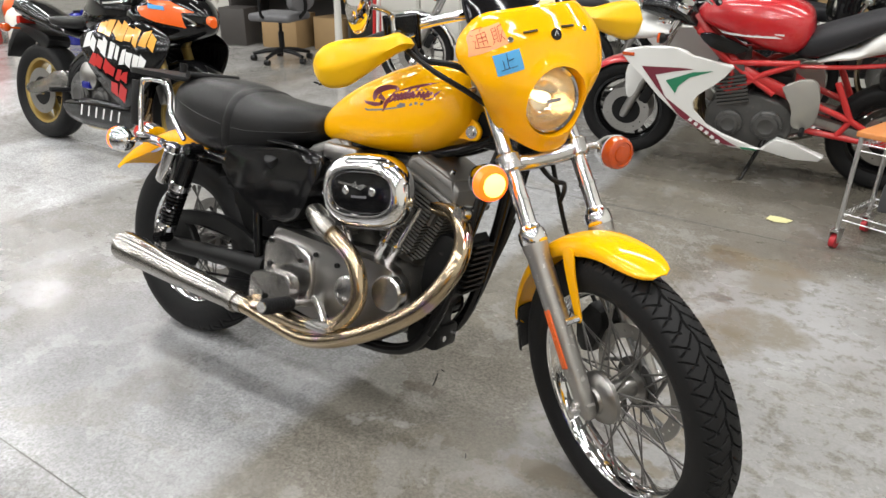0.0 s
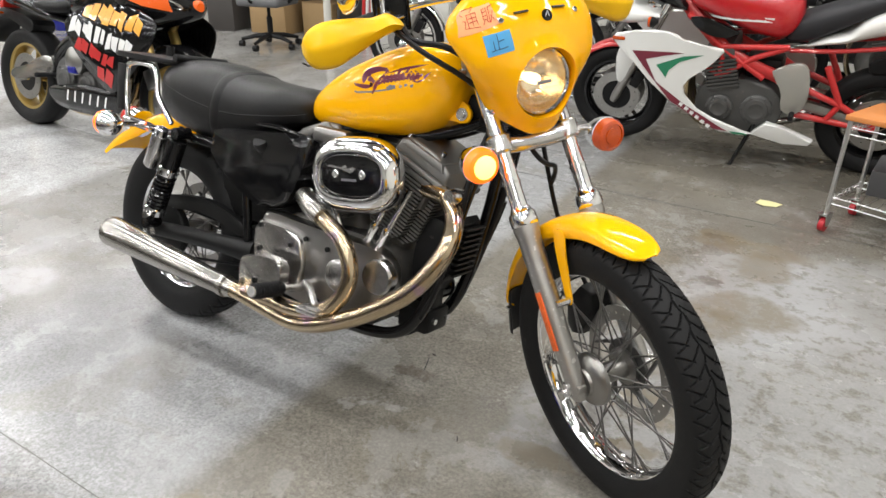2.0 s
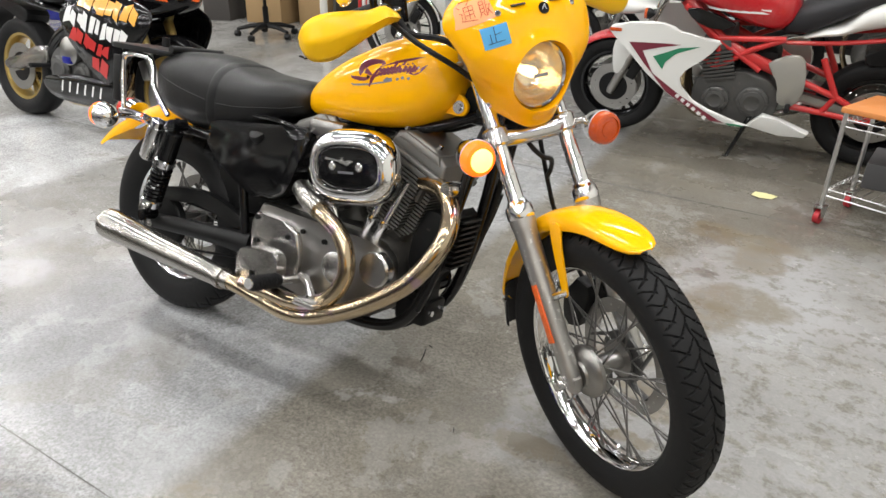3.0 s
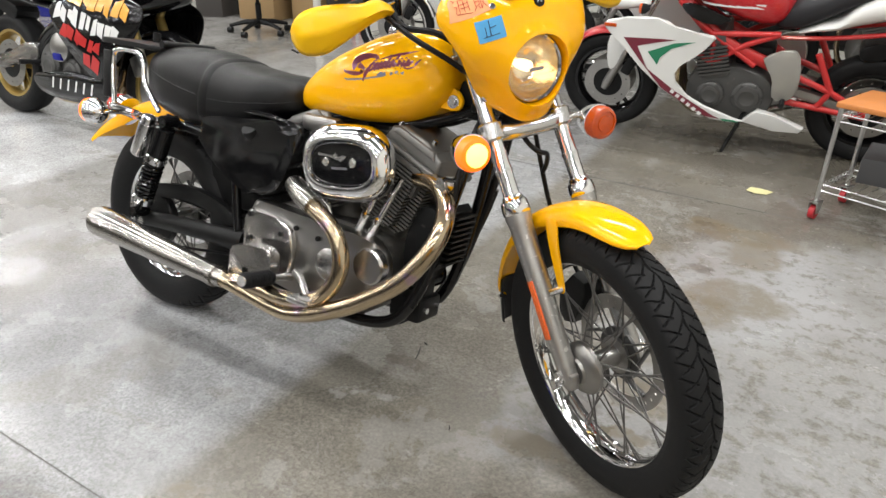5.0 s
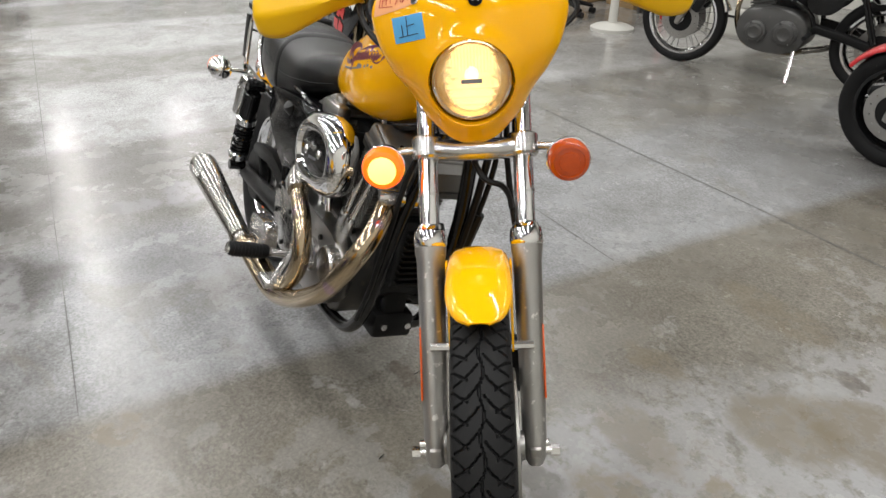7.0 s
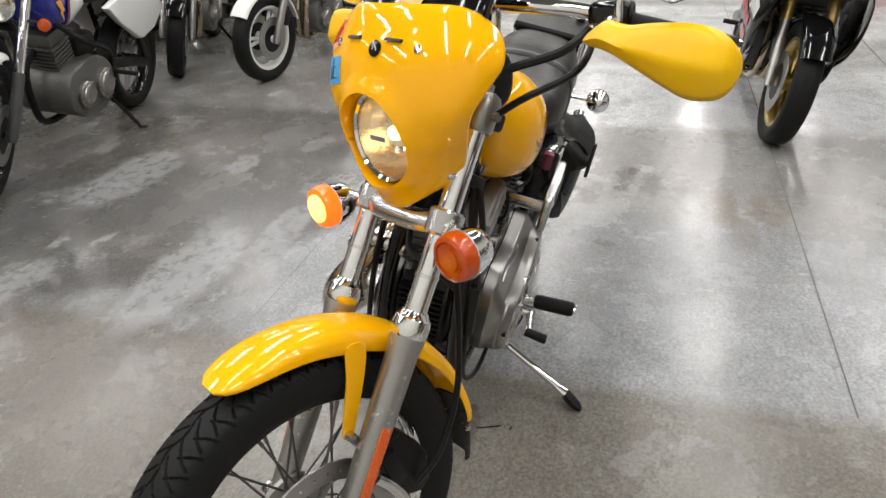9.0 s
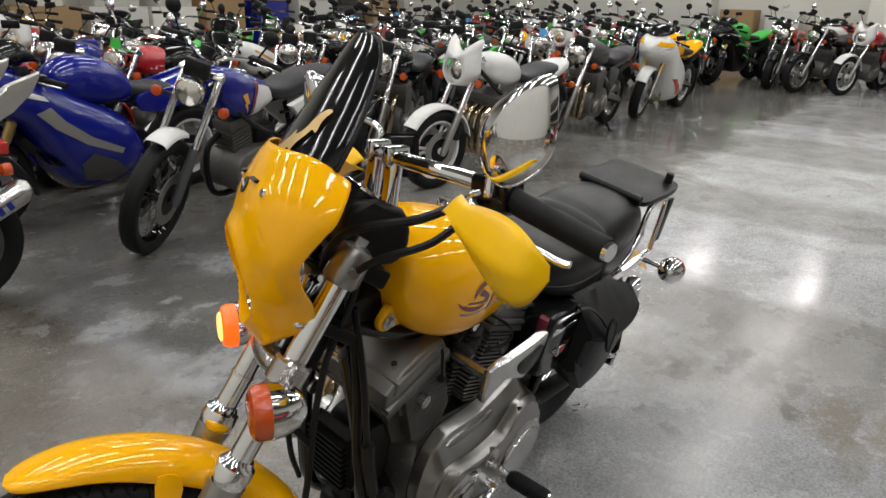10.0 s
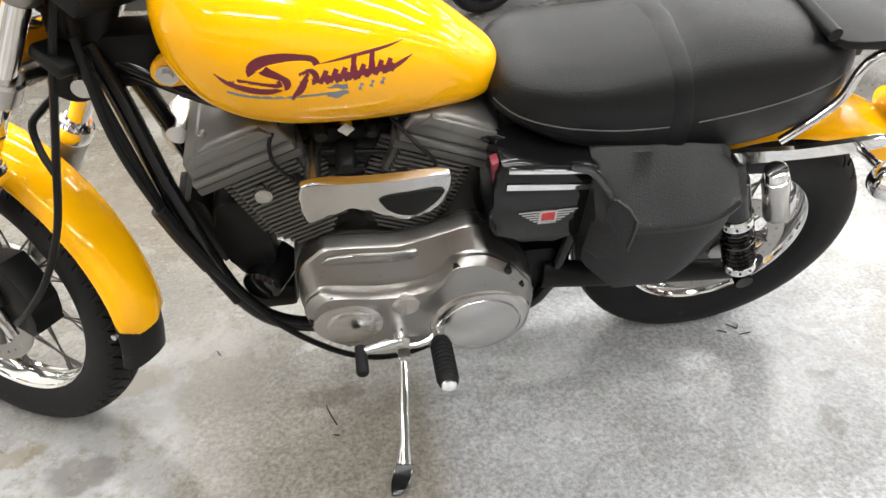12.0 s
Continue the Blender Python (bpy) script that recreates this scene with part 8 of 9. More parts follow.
for s in (-1, 1):
    up_, ut = shell(ob, [(0.71, 0.69), (0.84, 0.775), (1.0, 0.82), (1.15, 0.83), (1.33, 0.78), (1.42, 0.72), (1.38, 0.6), (1.26, 0.46), (1.16, 0.38), (1.06, 0.335), (0.95, 0.395), (0.84, 0.49), (0.75, 0.59)],
                    lambda x, z: 0.215 + 0.03 * math.sin(max(0, min(1, (z - 0.33) / 0.5)) * math.pi) - 0.35 * max(0, x - 1.2) ** 1.5 - 0.2 * max(0, z - 0.7) ** 1.1, s, BLACK, "black side panel with amber, white and red lettering")
    lo_, lt = shell(ob, [(0.42, 0.285), (0.6, 0.325), (0.8, 0.35), (1.0, 0.345), (1.12, 0.37), (1.2, 0.41), (1.14, 0.28), (1.02, 0.2), (0.75, 0.175), (0.46, 0.2)],
                    lambda x, z: 0.2 - 0.25 * max(0, 0.3 - z) - 0.1 * max(0, 0.6 - x), s, BLACK, "black belly panel")
    f0, f1 = ((0.84, 0.7), (1.3, 0.63)) if s < 0 else ((1.3, 0.63), (0.84, 0.7))
    letter_bars(ut, up_, s, (0.86, 0.73), (1.33, 0.655), 4, 0.095, AMBER_PAINT, (0, 2, 0, 1))
    letter_bars(ut, up_, s, (0.75, 0.645), (1.27, 0.54), 5, 0.085, CHALK_DECAL, (1, 2, 0, 1, 0))
    letter_bars(ut, up_, s, (0.8, 0.56), (1.12, 0.46), 3, 0.07, RED_FRAME, (0, 2, 0))
    letter_bars(ut, up_, s, (0.96, 0.41), (1.09, 0.37), 1, 0.08, RED_FRAME, (1,))
    for i in range(6):
        gx = 0.6 + 0.07 * i
        graphic(lt, lo_, s, [(gx, 0.235), (gx + 0.014, 0.235), (gx + 0.05, 0.3), (gx + 0.036, 0.3)], CHALK_DECAL)
    graphic(ft, fp, s, [(1.15, 0.885), (1.3, 0.905), (1.42, 0.88), (1.44, 0.8), (1.3, 0.815), (1.2, 0.84)], ORANGE_PAINT)
    graphic(ft, fp, s, [(1.2, 0.92), (1.36, 0.93), (1.47, 0.885), (1.42, 0.875), (1.3, 0.9)], ORANGE_PAINT)
    graphic(ft, fp, s, [(1.24, 0.905), (1.34, 0.9), (1.35, 0.88), (1.25, 0.882)], PAPER_BLUE, 0.008)
    bm = bmesh.new()
    prism(bm, rounded([(-0.03, 0.3), (-0.02, 0.35), (0.14, 0.39), (0.3, 0.46), (0.4, 0.46), (0.4, 0.36), (0.26, 0.35), (0.1, 0.3)], 3), 0.115 * s, 0.15 * s, 0.01)
    part("swingarm_brace", bm, ALLOY_POL, ob, "silver braced swingarm")
    bm = bmesh.new()
    lathe(bm, [(0.08, 0), (0.08, 0.03), (0.06, 0.045), (0.001, 0.05)], (0.69, 0.16 * s, 0.47), (0, s, 0), 28)
    part("clutch_cover", bm, ALLOY, ob, "round silver clutch cover")
    bm = bmesh.new()
    box(bm, 0.66, 0.73, 0.2 * s - 0.015, 0.2 * s + 0.015, 0.4, 0.44, 0.006)
    part("frame_slider", bm, BLUE, ob, "blue anodised slider")
bm = loft_x(bmesh.new(), [(1.16, 0.93, 0.965, 0.08), (1.28, 0.91, 0.995, 0.12), (1.4, 0.865, 0.965, 0.105), (1.48, 0.83, 0.905, 0.06), (1.525, 0.815, 0.86, 0.025)], 16, 3)
part("nose_band", bm, ORANGE_PAINT, ob, "glossy orange nose")

# white, red and green sport bike with a red lattice frame
WM = parked(1.66, 3.27, 189, 9)
wbk = moto("white and red sport bike with red lattice frame", WM, "naked", RED, RED, BLACK, "", 1.43, 0, None, GREY_SEAT, False, RED_FRAME, STEEL, False, dark=True,
           tank_rows=[(0.465, 0.83, 0.86, 0.05), (0.49, 0.775, 0.95, 0.12), (0.56, 0.732, 0.995, 0.16), (0.7, 0.755, 1.03, 0.178), (0.85, 0.81, 1.035, 0.178), (0.95, 0.845, 1.016, 0.16), (1.03, 0.88, 0.98, 0.12), (1.07, 0.91, 0.94, 0.05)],
           seat_rows=[(0.0, 0.94, 0.99, 0.06), (0.1, 0.9, 0.99, 0.1), (0.2, 0.85, 0.965, 0.12), (0.35, 0.76, 0.91, 0.125), (0.45, 0.72, 0.87, 0.12), (0.52, 0.72, 0.83, 0.1), (0.55, 0.74, 0.79, 0.05)], stand=((0.6, 0.14, 0.26), (0.68, 0.25, 0.04), (0.69, 0.27, 0.036)))
for s in (-1, 1):
    bm = bmesh.new()
    prism(bm, rounded([(1.02, 0.84), (0.93, 0.84), (0.79, 0.79), (0.76, 0.77), (0.82, 0.745), (0.9, 0.75), (0.99, 0.79)], 3), 0.165 * s, 0.185 * s, 0.008)
    part("air_intake", bm, BLACK, wbk, "glossy black intake below the tank")
    pan = bmesh.new()
    prism(pan, [(1.435, 0.7), (1.43, 0.715), (1.415, 0.734), (1.31, 0.755), (1.2, 0.769), (1.13, 0.764), (1.073, 0.752), (1.03, 0.722), (1.008, 0.708), (0.91, 0.7), (0.823, 0.695), (0.812, 0.68), (0.85, 0.63), (0.9, 0.578), (0.98, 0.512), (1.022, 0.464), (1.008, 0.405), (0.925, 0.325), (0.828, 0.278), (0.672, 0.243), (0.6, 0.232), (0.66, 0.215), (0.774, 0.218), (0.856, 0.255), (1.073, 0.364), (1.2, 0.475), (1.304, 0.581), (1.38, 0.65)], 0.205 * s, 0.235 * s, 0.012, 3)
    pn = part("side_fairing", pan, WHITE, wbk, "white side fairing with red and green bands")
    yq = 0.2365 * s
    for shape, mt in (([(1.312, 0.646), (1.1, 0.656), (1.02, 0.656), (1.13, 0.632), (1.23, 0.603), (1.162, 0.478), (0.991, 0.364), (0.76, 0.244), (0.725, 0.232), (0.804, 0.236), (0.94, 0.3), (1.072, 0.375), (1.216, 0.53)], MAROON),
                      ([(0.915, 0.655), (1.025, 0.638), (1.168, 0.576), (1.108, 0.506), (1.096, 0.55), (1.04, 0.605)], GREEN), ([(0.72, 0.234), (0.64, 0.234), (0.62, 0.225), (0.7, 0.222)], GREEN)):
        bm = bmesh.new()
        prism(bm, shape, yq, yq + 0.001 * s)
        part("band", bm, mt, pn)
    for i in range(6):
        bm = bmesh.new()
        box(bm, 0.0, 0.022, 0, 0.001, 0.0, 0.02, 0, Matrix.Translation((1.0 - 0.033 * i, yq + 0.0015 * s, 0.345 - 0.022 * i)) @ Matrix.Rotation(radians(-32), 4, "Y"))
        part("lettering_bar", bm, CHALK_DECAL, pn)
    bm = bmesh.new()
    box(bm, 1.36, 1.43, 0.234 * s, 0.242 * s, 0.7, 0.72, 0.003)
    part("side_signal", bm, ORANGE, pn)
    for pts in ([(1.04, 0.85), (0.84, 0.68)], [(0.84, 0.685), (0.5, 0.71)], [(0.83, 0.675), (0.6, 0.528)], [(0.83, 0.66), (0.83, 0.52)], [(0.83, 0.52), (0.66, 0.64)], [(0.66, 0.64), (0.5, 0.71)], [(0.9, 0.565), (0.83, 0.52)], [(0.84, 0.68), (0.9, 0.565)]):
        bm = bmesh.new()
        tube(bm, [(pts[0][0], 0.15 * s, pts[0][1]), (pts[1][0], 0.15 * s, pts[1][1])], 0.016, 10)
        part("lattice_tube", bm, RED_FRAME, wbk)
    for pts in ([(0.42, 0.5), (0.2, 0.42)], [(0.42, 0.34), (0.0, 0.3)], [(0.2, 0.42), (0.0, 0.31)], [(0.2, 0.42), (0.25, 0.33)], [(0.3, 0.62), (0.2, 0.42)]):
        bm = bmesh.new()
        tube(bm, [(pts[0][0], 0.13 * s, pts[0][1]), (pts[1][0], 0.13 * s, pts[1][1])], 0.017, 10)
        part("swingarm_tube", bm, RED_FRAME, wbk)
    bm = bmesh.new()
    prism(bm, rounded([(0.56, 0.58), (0.44, 0.64), (0.38, 0.6), (0.36, 0.44), (0.4, 0.36), (0.48, 0.37), (0.5, 0.5)], 3), 0.155 * s, 0.18 * s, 0.008)
    part("heel_plate", bm, SILVER_PAINT, wbk, "silver painted frame plate")
    bm = bmesh.new()
    prism(bm, [(0.61, 0.215), (0.57, 0.262), (0.54, 0.292), (0.45, 0.274), (0.286, 0.218), (0.305, 0.19), (0.433, 0.182)], 0.15 * s, 0.2 * s, 0.008)
    part("belly_panel", bm, WHITE, wbk)
    bm = bmesh.new()
    prism(bm, rounded([(1.42, 0.61), (1.28, 0.63), (1.33, 0.54), (1.38, 0.42), (1.42, 0.43)], 3), 0.12 * s, 0.13 * s, 0.004)
    part("fork_guard", bm, WHITE, wbk)
bm = loft_x(bmesh.new(), [(1.2, 0.79, 0.83, 0.12), (1.3, 0.765, 0.86, 0.16), (1.42, 0.745, 0.87, 0.13), (1.52, 0.765, 0.83, 0.06)], 22, 3)
part("nose_fairing", bm, WHITE, wbk, "white nose fairing")
bm = loft_x(bmesh.new(), [(1.06, 0.84, 0.88, 0.1), (1.16, 0.85, 0.98, 0.13), (1.26, 0.87, 1.02, 0.13), (1.38, 0.9, 0.98, 0.08)], 18, 3)
part("windscreen", bm, SMOKED, wbk, "dark smoked screen")
bm = loft_x(bmesh.new(), [(-0.3, 0.93, 0.98, 0.06), (-0.15, 0.86, 0.97, 0.1), (0.0, 0.8, 0.94, 0.13), (0.15, 0.76, 0.9, 0.14), (0.24, 0.735, 0.8, 0.14), (0.33, 0.72, 0.77, 0.13), (0.42, 0.7, 0.72, 0.1)], 20, 3)
part("tail_cowl", bm, WHITE, wbk, "white tail cowl")

# yellow bike with silver frame
yb = moto("yellow street bike with silver frame and steel muffler", parked(1.12, -2.44, 6, 9), "naked", YELLOW, YELLOW, GREY_PLASTIC, "", 1.46, 0, None, GREY_SEAT, False, SILVER_PAINT, ALLOY_POL, False, race=True, dark=True,
          tank_rows=[(0.54, 0.78, 0.94, 0.07), (0.6, 0.78, 1.06, 0.12), (0.7, 0.76, 1.11, 0.15), (0.9, 0.74, 1.13, 0.16), (1.1, 0.76, 1.1, 0.13), (1.2, 0.82, 1.02, 0.08)],
          seat_rows=[(-0.2, 0.95, 0.99, 0.05), (-0.12, 0.92, 1.015, 0.1), (0.02, 0.87, 1.0, 0.125), (0.12, 0.82, 0.965, 0.132), (0.17, 0.78, 0.92, 0.134), (0.24, 0.745, 0.845, 0.138), (0.34, 0.725, 0.8, 0.14), (0.44, 0.725, 0.81, 0.125), (0.51, 0.75, 0.87, 0.11), (0.56, 0.84, 0.98, 0.09), (0.585, 0.92, 0.99, 0.05)])
for s in (-1, 1):
    bm = bmesh.new()
    prism(bm, [(0.66, 1.105), (0.9, 1.12), (1.2, 1.1), (1.38, 1.0), (1.4, 0.86), (1.31, 0.75), (1.19, 0.672), (1.05, 0.648), (0.95, 0.675), (0.87, 0.718), (0.82, 0.757), (0.694, 0.78), (0.523, 0.782), (0.545, 0.86), (0.565, 0.94), (0.59, 1.03)], 0.13 * s, 0.19 * s, 0.022, 3)
    part("tank_shroud", bm, YELLOW, yb, "glossy yellow shroud")
    bm = bmesh.new()
    prism(bm, rounded([(1.0, 0.585), (0.92, 0.66), (0.836, 0.722), (0.73, 0.712), (0.62, 0.69), (0.49, 0.664), (0.435, 0.6), (0.435, 0.48), (0.452, 0.36), (0.52, 0.29), (0.59, 0.272), (0.638, 0.35), (0.6, 0.44), (0.583, 0.51), (0.6, 0.57), (0.65, 0.61), (0.75, 0.635), (0.85, 0.615), (0.97, 0.535)], 3), 0.15 * s, 0.19 * s, 0.01, 3)
    part("frame_plate", bm, SILVER_PAINT, yb, "silver grey frame plate")
    bm = bmesh.new()
    tube(bm, curve([(1.0, 0.13 * s, 0.58), (1.045, 0.13 * s, 0.484), (1.03, 0.12 * s, 0.3), (0.977, 0.12 * s, 0.236), (0.8, 0.12 * s, 0.218), (0.56, 0.13 * s, 0.22)], 5), 0.022, 10, flat=0.8)
    part("lower_frame_tube", bm, BLACK_MATT, yb)
    bm = bmesh.new()
    prism(bm, [(0.47, 0.655), (0.213, 0.772), (0.04, 0.835), (-0.133, 0.895), (-0.252, 1.02), (-0.393, 1.07), (-0.385, 1.045), (-0.355, 0.985), (-0.27, 0.915), (-0.185, 0.862), (0.035, 0.786), (0.25, 0.705), (0.445, 0.63)], 0.11 * s, 0.145 * s, 0.008)
    part("tail_panel", bm, SILVER_PAINT, yb, "silver tail panel")
    bm = bmesh.new()
    prism(bm, [(0.55, 0.3), (0.525, 0.37), (0.49, 0.41), (0.38, 0.455), (0.26, 0.502), (0.177, 0.56), (0.16, 0.52), (0.187, 0.476), (0.28, 0.435), (0.37, 0.4), (0.44, 0.345), (0.47, 0.305)], 0.18 * s, 0.195 * s, 0.004)
    part("peg_bracket", bm, ALLOY_POL, yb, "cast alloy peg bracket")
bm = bmesh.new()
p0, p1 = V(0.29, 0.205, 0.345), V(-0.26, 0.225, 0.615)
tube(bm, [p0, p0.lerp(p1, 0.02), p0.lerp(p1, 0.05), p0.lerp(p1, 0.93), p0.lerp(p1, 0.97), p1, p1.lerp(p0, 0.02)], [0.03, 0.05, 0.056, 0.056, 0.048, 0.03, 0.024], 24)
mf2 = part("muffler", bm, ALLOY_POL, yb, "brushed steel muffler with blue lettering")
for k in range(4):
    q0 = p0.lerp(p1, 0.6 + 0.07 * k) + V(0, 0.0555, 0)
    bm = bmesh.new()
    box(bm, -0.011, 0.011, -0.002, 0.002, -0.018, 0.018, 0, Matrix.Translation(q0) @ Matrix.Rotation(radians(26), 4, "Y"))
    part("lettering_bar", bm, BLUE, mf2)
bm = bmesh.new()
tube(bm, curve([(0.66, 0.03, 0.2), (0.52, 0.12, 0.2), (0.42, 0.18, 0.25), (0.33, 0.2, 0.32), (0.28, 0.205, 0.35)], 5), 0.026, 14)
part("link_pipe", bm, TINTED, yb)
bm = fender_mesh(V(0, 0, 0.305), 0.315, 0.34, 0.085, 60, 150, 14, 0.004)
part("tyre_hugger", bm, PLASTIC, yb, "black plastic hugger")

# the front row along the lane and the rows behind it
ob3, fp3, ft3 = moto("deep blue sport tourer with silver flank stripe", parked(-0.72, -3.72, 9, 8), "sport", BLUE, BLUE, CHALK_DECAL, "", 1.42, 0, PAPER_BLUE)
for s in (-1, 1):
    graphic(ft3, fp3, s, [(1.18, 0.74), (1.08, 0.64), (0.9, 0.52), (0.66, 0.42), (0.64, 0.45), (0.86, 0.56), (1.02, 0.68), (1.1, 0.77)], SILVER_PAINT, 0.006, "flank_stripe")
    graphic(ft3, fp3, s, [(1.22, 0.6), (1.12, 0.5), (1.02, 0.4), (1.06, 0.38), (1.2, 0.5), (1.27, 0.6)], BLACK, 0.006, "air_vent")
    graphic(ft3, fp3, s, [(0.86, 0.46), (0.7, 0.38), (0.6, 0.28), (0.74, 0.24), (0.9, 0.28), (0.94, 0.4)], ENGINE_DARK, 0.006, "engine_window")
    graphic(ft3, fp3, s, [(1.3, 0.86), (1.1, 0.8), (1.12, 0.83), (1.28, 0.895)], CHALK_DECAL, 0.006, "white_stripe")
    bm = bmesh.new()
    prism(bm, rounded([(0.46, 0.75), (0.2, 0.78), (-0.2, 0.88), (-0.28, 0.86), (-0.1, 0.74), (0.2, 0.64), (0.44, 0.64)], 3), 0.115 * s, 0.14 * s, 0.01)
    part("tail_panel", bm, BLUE, ob3, "blue tail panel")
moto("white and blue trail bike with paper note", parked(-1.23, -2.94, 17, 9), "enduro", BLUE, WHITE, BLACK, "", 1.43, 20, LIME,
     seat_rows=[(-0.25, 0.85, 0.88, 0.05), (-0.15, 0.82, 0.91, 0.1), (0.1, 0.79, 0.905, 0.115), (0.3, 0.765, 0.885, 0.12), (0.42, 0.755, 0.85, 0.115), (0.55, 0.76, 0.85, 0.095), (0.68, 0.82, 0.89, 0.06)])
tank_, tank_tree = LAST["tank"]
for s in (-1, 1):
    graphic(tank_tree, tank_, s, [(0.8, 0.7), (0.66, 0.72), (0.54, 0.77), (0.56, 0.83), (0.68, 0.87), (0.74, 0.88), (0.78, 0.8)], WHITE, 0.005, "white_patch")
    graphic(tank_tree, tank_, s, [(0.83, 0.7), (0.805, 0.7), (0.78, 0.8), (0.74, 0.9), (0.765, 0.91), (0.81, 0.8)], MAROON, 0.006, "maroon_stripe")
    graphic(tank_tree, tank_, s, [(0.91, 0.84), (0.87, 0.78), (0.89, 0.785), (0.85, 0.73), (0.87, 0.8), (0.845, 0.79), (0.87, 0.85)], AMBER_PAINT, 0.006, "amber_bolt")
moto("white half-faired bike with red pinstripes", parked(-3.38, -2.45, 3.5, 9), "cafe", WHITE, WHITE, CHALK_DECAL, "", 1.43, -9, None)
moto("black street bike with a green paper note", parked(-3.15, -3.75, 27, 9), "naked", BLACK, BLACK, PLASTIC, "", 1.4, 10, LIME)
moto("dark grey street bike with chrome lamp", parked(-5.47, -2.87, 7.5, 9), "naked", GREY_PLASTIC, BLACK, ALLOY_POL, "", 1.42, 12)
ob2, fp2, ft2 = moto("white race bike with yellow nose and red stripe", parked(-7.4, -2.86, 5, 8), "sport", YELLOW, WHITE, CHALK_DECAL, "", 1.38, 8, PAPER_BLUE)
for s in (-1, 1):
    graphic(ft2, fp2, s, [(1.2, 0.92), (1.45, 0.93), (1.5, 0.88), (1.3, 0.87)], YELLOW)
    graphic(ft2, fp2, s, [(0.5, 0.3), (0.8, 0.28), (1.05, 0.5), (0.95, 0.5), (0.75, 0.36)], RED)
moto("black roadster with wire wheels on a centre stand", parked(-0.72, 4.12, 206, 3), "classic", BLACK, BLACK, CHROME, "", 1.36, 0, None, dark=True)


# ---- rows of parked motorcycles ----
GROUP = "rows of parked motorcycles"
rnd = random.Random(7)
protos = []
specs = [("classic", BLACK, BLACK, CHROME, "black roadster with chrome wire wheels", None), ("classic", RED, RED, CHROME, "red roadster with chrome wire wheels", LIME),
         ("naked", RED, BLACK, BLACK, "red street bike with black engine", None), ("naked", BLACK, BLACK, ALLOY_POL, "black street bike with alloy wheels", LIME),
         ("naked", SILVER_PAINT, BLACK, BLACK, "silver street bike with black fender", PAPER_BLUE), ("enduro", WHITE, WHITE, ALLOY_POL, "white trail bike with grey seat", LIME),
         ("enduro", LIME, LIME, BLACK, "green trail bike with black wheels", None), ("cafe", RED, WHITE, CHALK_DECAL, "red and white half-faired bike", None),
         ("naked", BLUE, BLUE, BLACK, "blue street bike with black wheels", None), ("classic", WHITE, BLACK, CHROME, "white roadster with chrome wheels", PAPER_BLUE),
         ("sport", RED, WHITE, CHALK_DECAL, "white and red race bike with full fairing", None), ("sport", LIME, BLACK, BLACK, "black race bike with green stripes", None),
         ("naked", YELLOW, BLACK, ALLOY_POL, "yellow street bike with alloy wheels", None), ("cafe", BLACK, BLACK, ALLOY_POL, "black half-faired bike with alloy wheels", LIME)]
spots = []
for k in range(18):      # three rows beside the lane, each bike turned to it
    for row, y in enumerate((-5.35, -6.75, -8.1)):
        spots.append((4.2 - 0.86 * k + rnd.uniform(-0.12, 0.12) - 0.3 * row, y + rnd.uniform(-0.1, 0.1), 50 + rnd.uniform(-7, 7)))
for k in range(11):      # two rows across the far end
    for row, x in enumerate((-11.75, -13.5)):
        spots.append((x + rnd.uniform(-0.15, 0.15), -3.4 + 0.68 * k + rnd.uniform(-0.1, 0.1), rnd.uniform(-14, 10)))
for k in range(14):
    spots.append((3.4 - 0.98 * k + rnd.uniform(-0.1, 0.1), -4.6 + rnd.uniform(-0.08, 0.08), 20 + rnd.uniform(-5, 5)) if k not in (2, 3) else (-14.9, -3.0 + 0.8 * k, 0))
for k in range(13):
    spots.append((3.0 - 1.25 * k + rnd.uniform(-0.2, 0.2), -9.55 + rnd.uniform(-0.1, 0.1), 55 + rnd.uniform(-9, 9)))
for k in range(3):
    spots.append((-8.9 - 1.3 * k, -3.7 - 0.25 * k, 22 + rnd.uniform(-6, 6)))
spots += [(0.75, 4.95, 203), (2.2, 5.0, 196), (3.6, 4.7, 200), (-5.6, -4.15, 40), (3.45, -3.3, 10)]
rnd.shuffle(spots)
for i, (x, y, yaw) in enumerate(spots):
    k = i % len(specs)
    place = parked(x, y, yaw, rnd.uniform(6, 10))
    if i < len(specs):
        kind, body, trim, wheel, label, note = specs[k]
        made = moto(label, place, kind, body, trim, wheel, GROUP, 1.4, rnd.choice((-14, 0, 18)), note, GREY_SEAT, False, BLACK, STEEL, True, True)
        protos.append(made[0] if isinstance(made, tuple) else made)
    else:
        copy_thing(protos[k], place)

# ---- wire cart ----
WOOD = surface("orange_brown_board", (0.55, 0.2, 0.05), 0.5, 0, 0.2, 0.2, 14, 0.1, 120)
WIRE = surface("zinc_wire", (0.6, 0.6, 0.6), 0.3, 1, 0, 0.1, 30)
CASTER = surface("red_wheel", (0.45, 0.02, 0.03), 0.5, 0, 0.1, 0.1, 20)
cart = thing("wire_cart", "low zinc wire cart with orange board and red casters", "cart", Matrix.Translation((1.66, 2.19, 0)) @ Matrix.Rotation(radians(76), 4, "Z"))
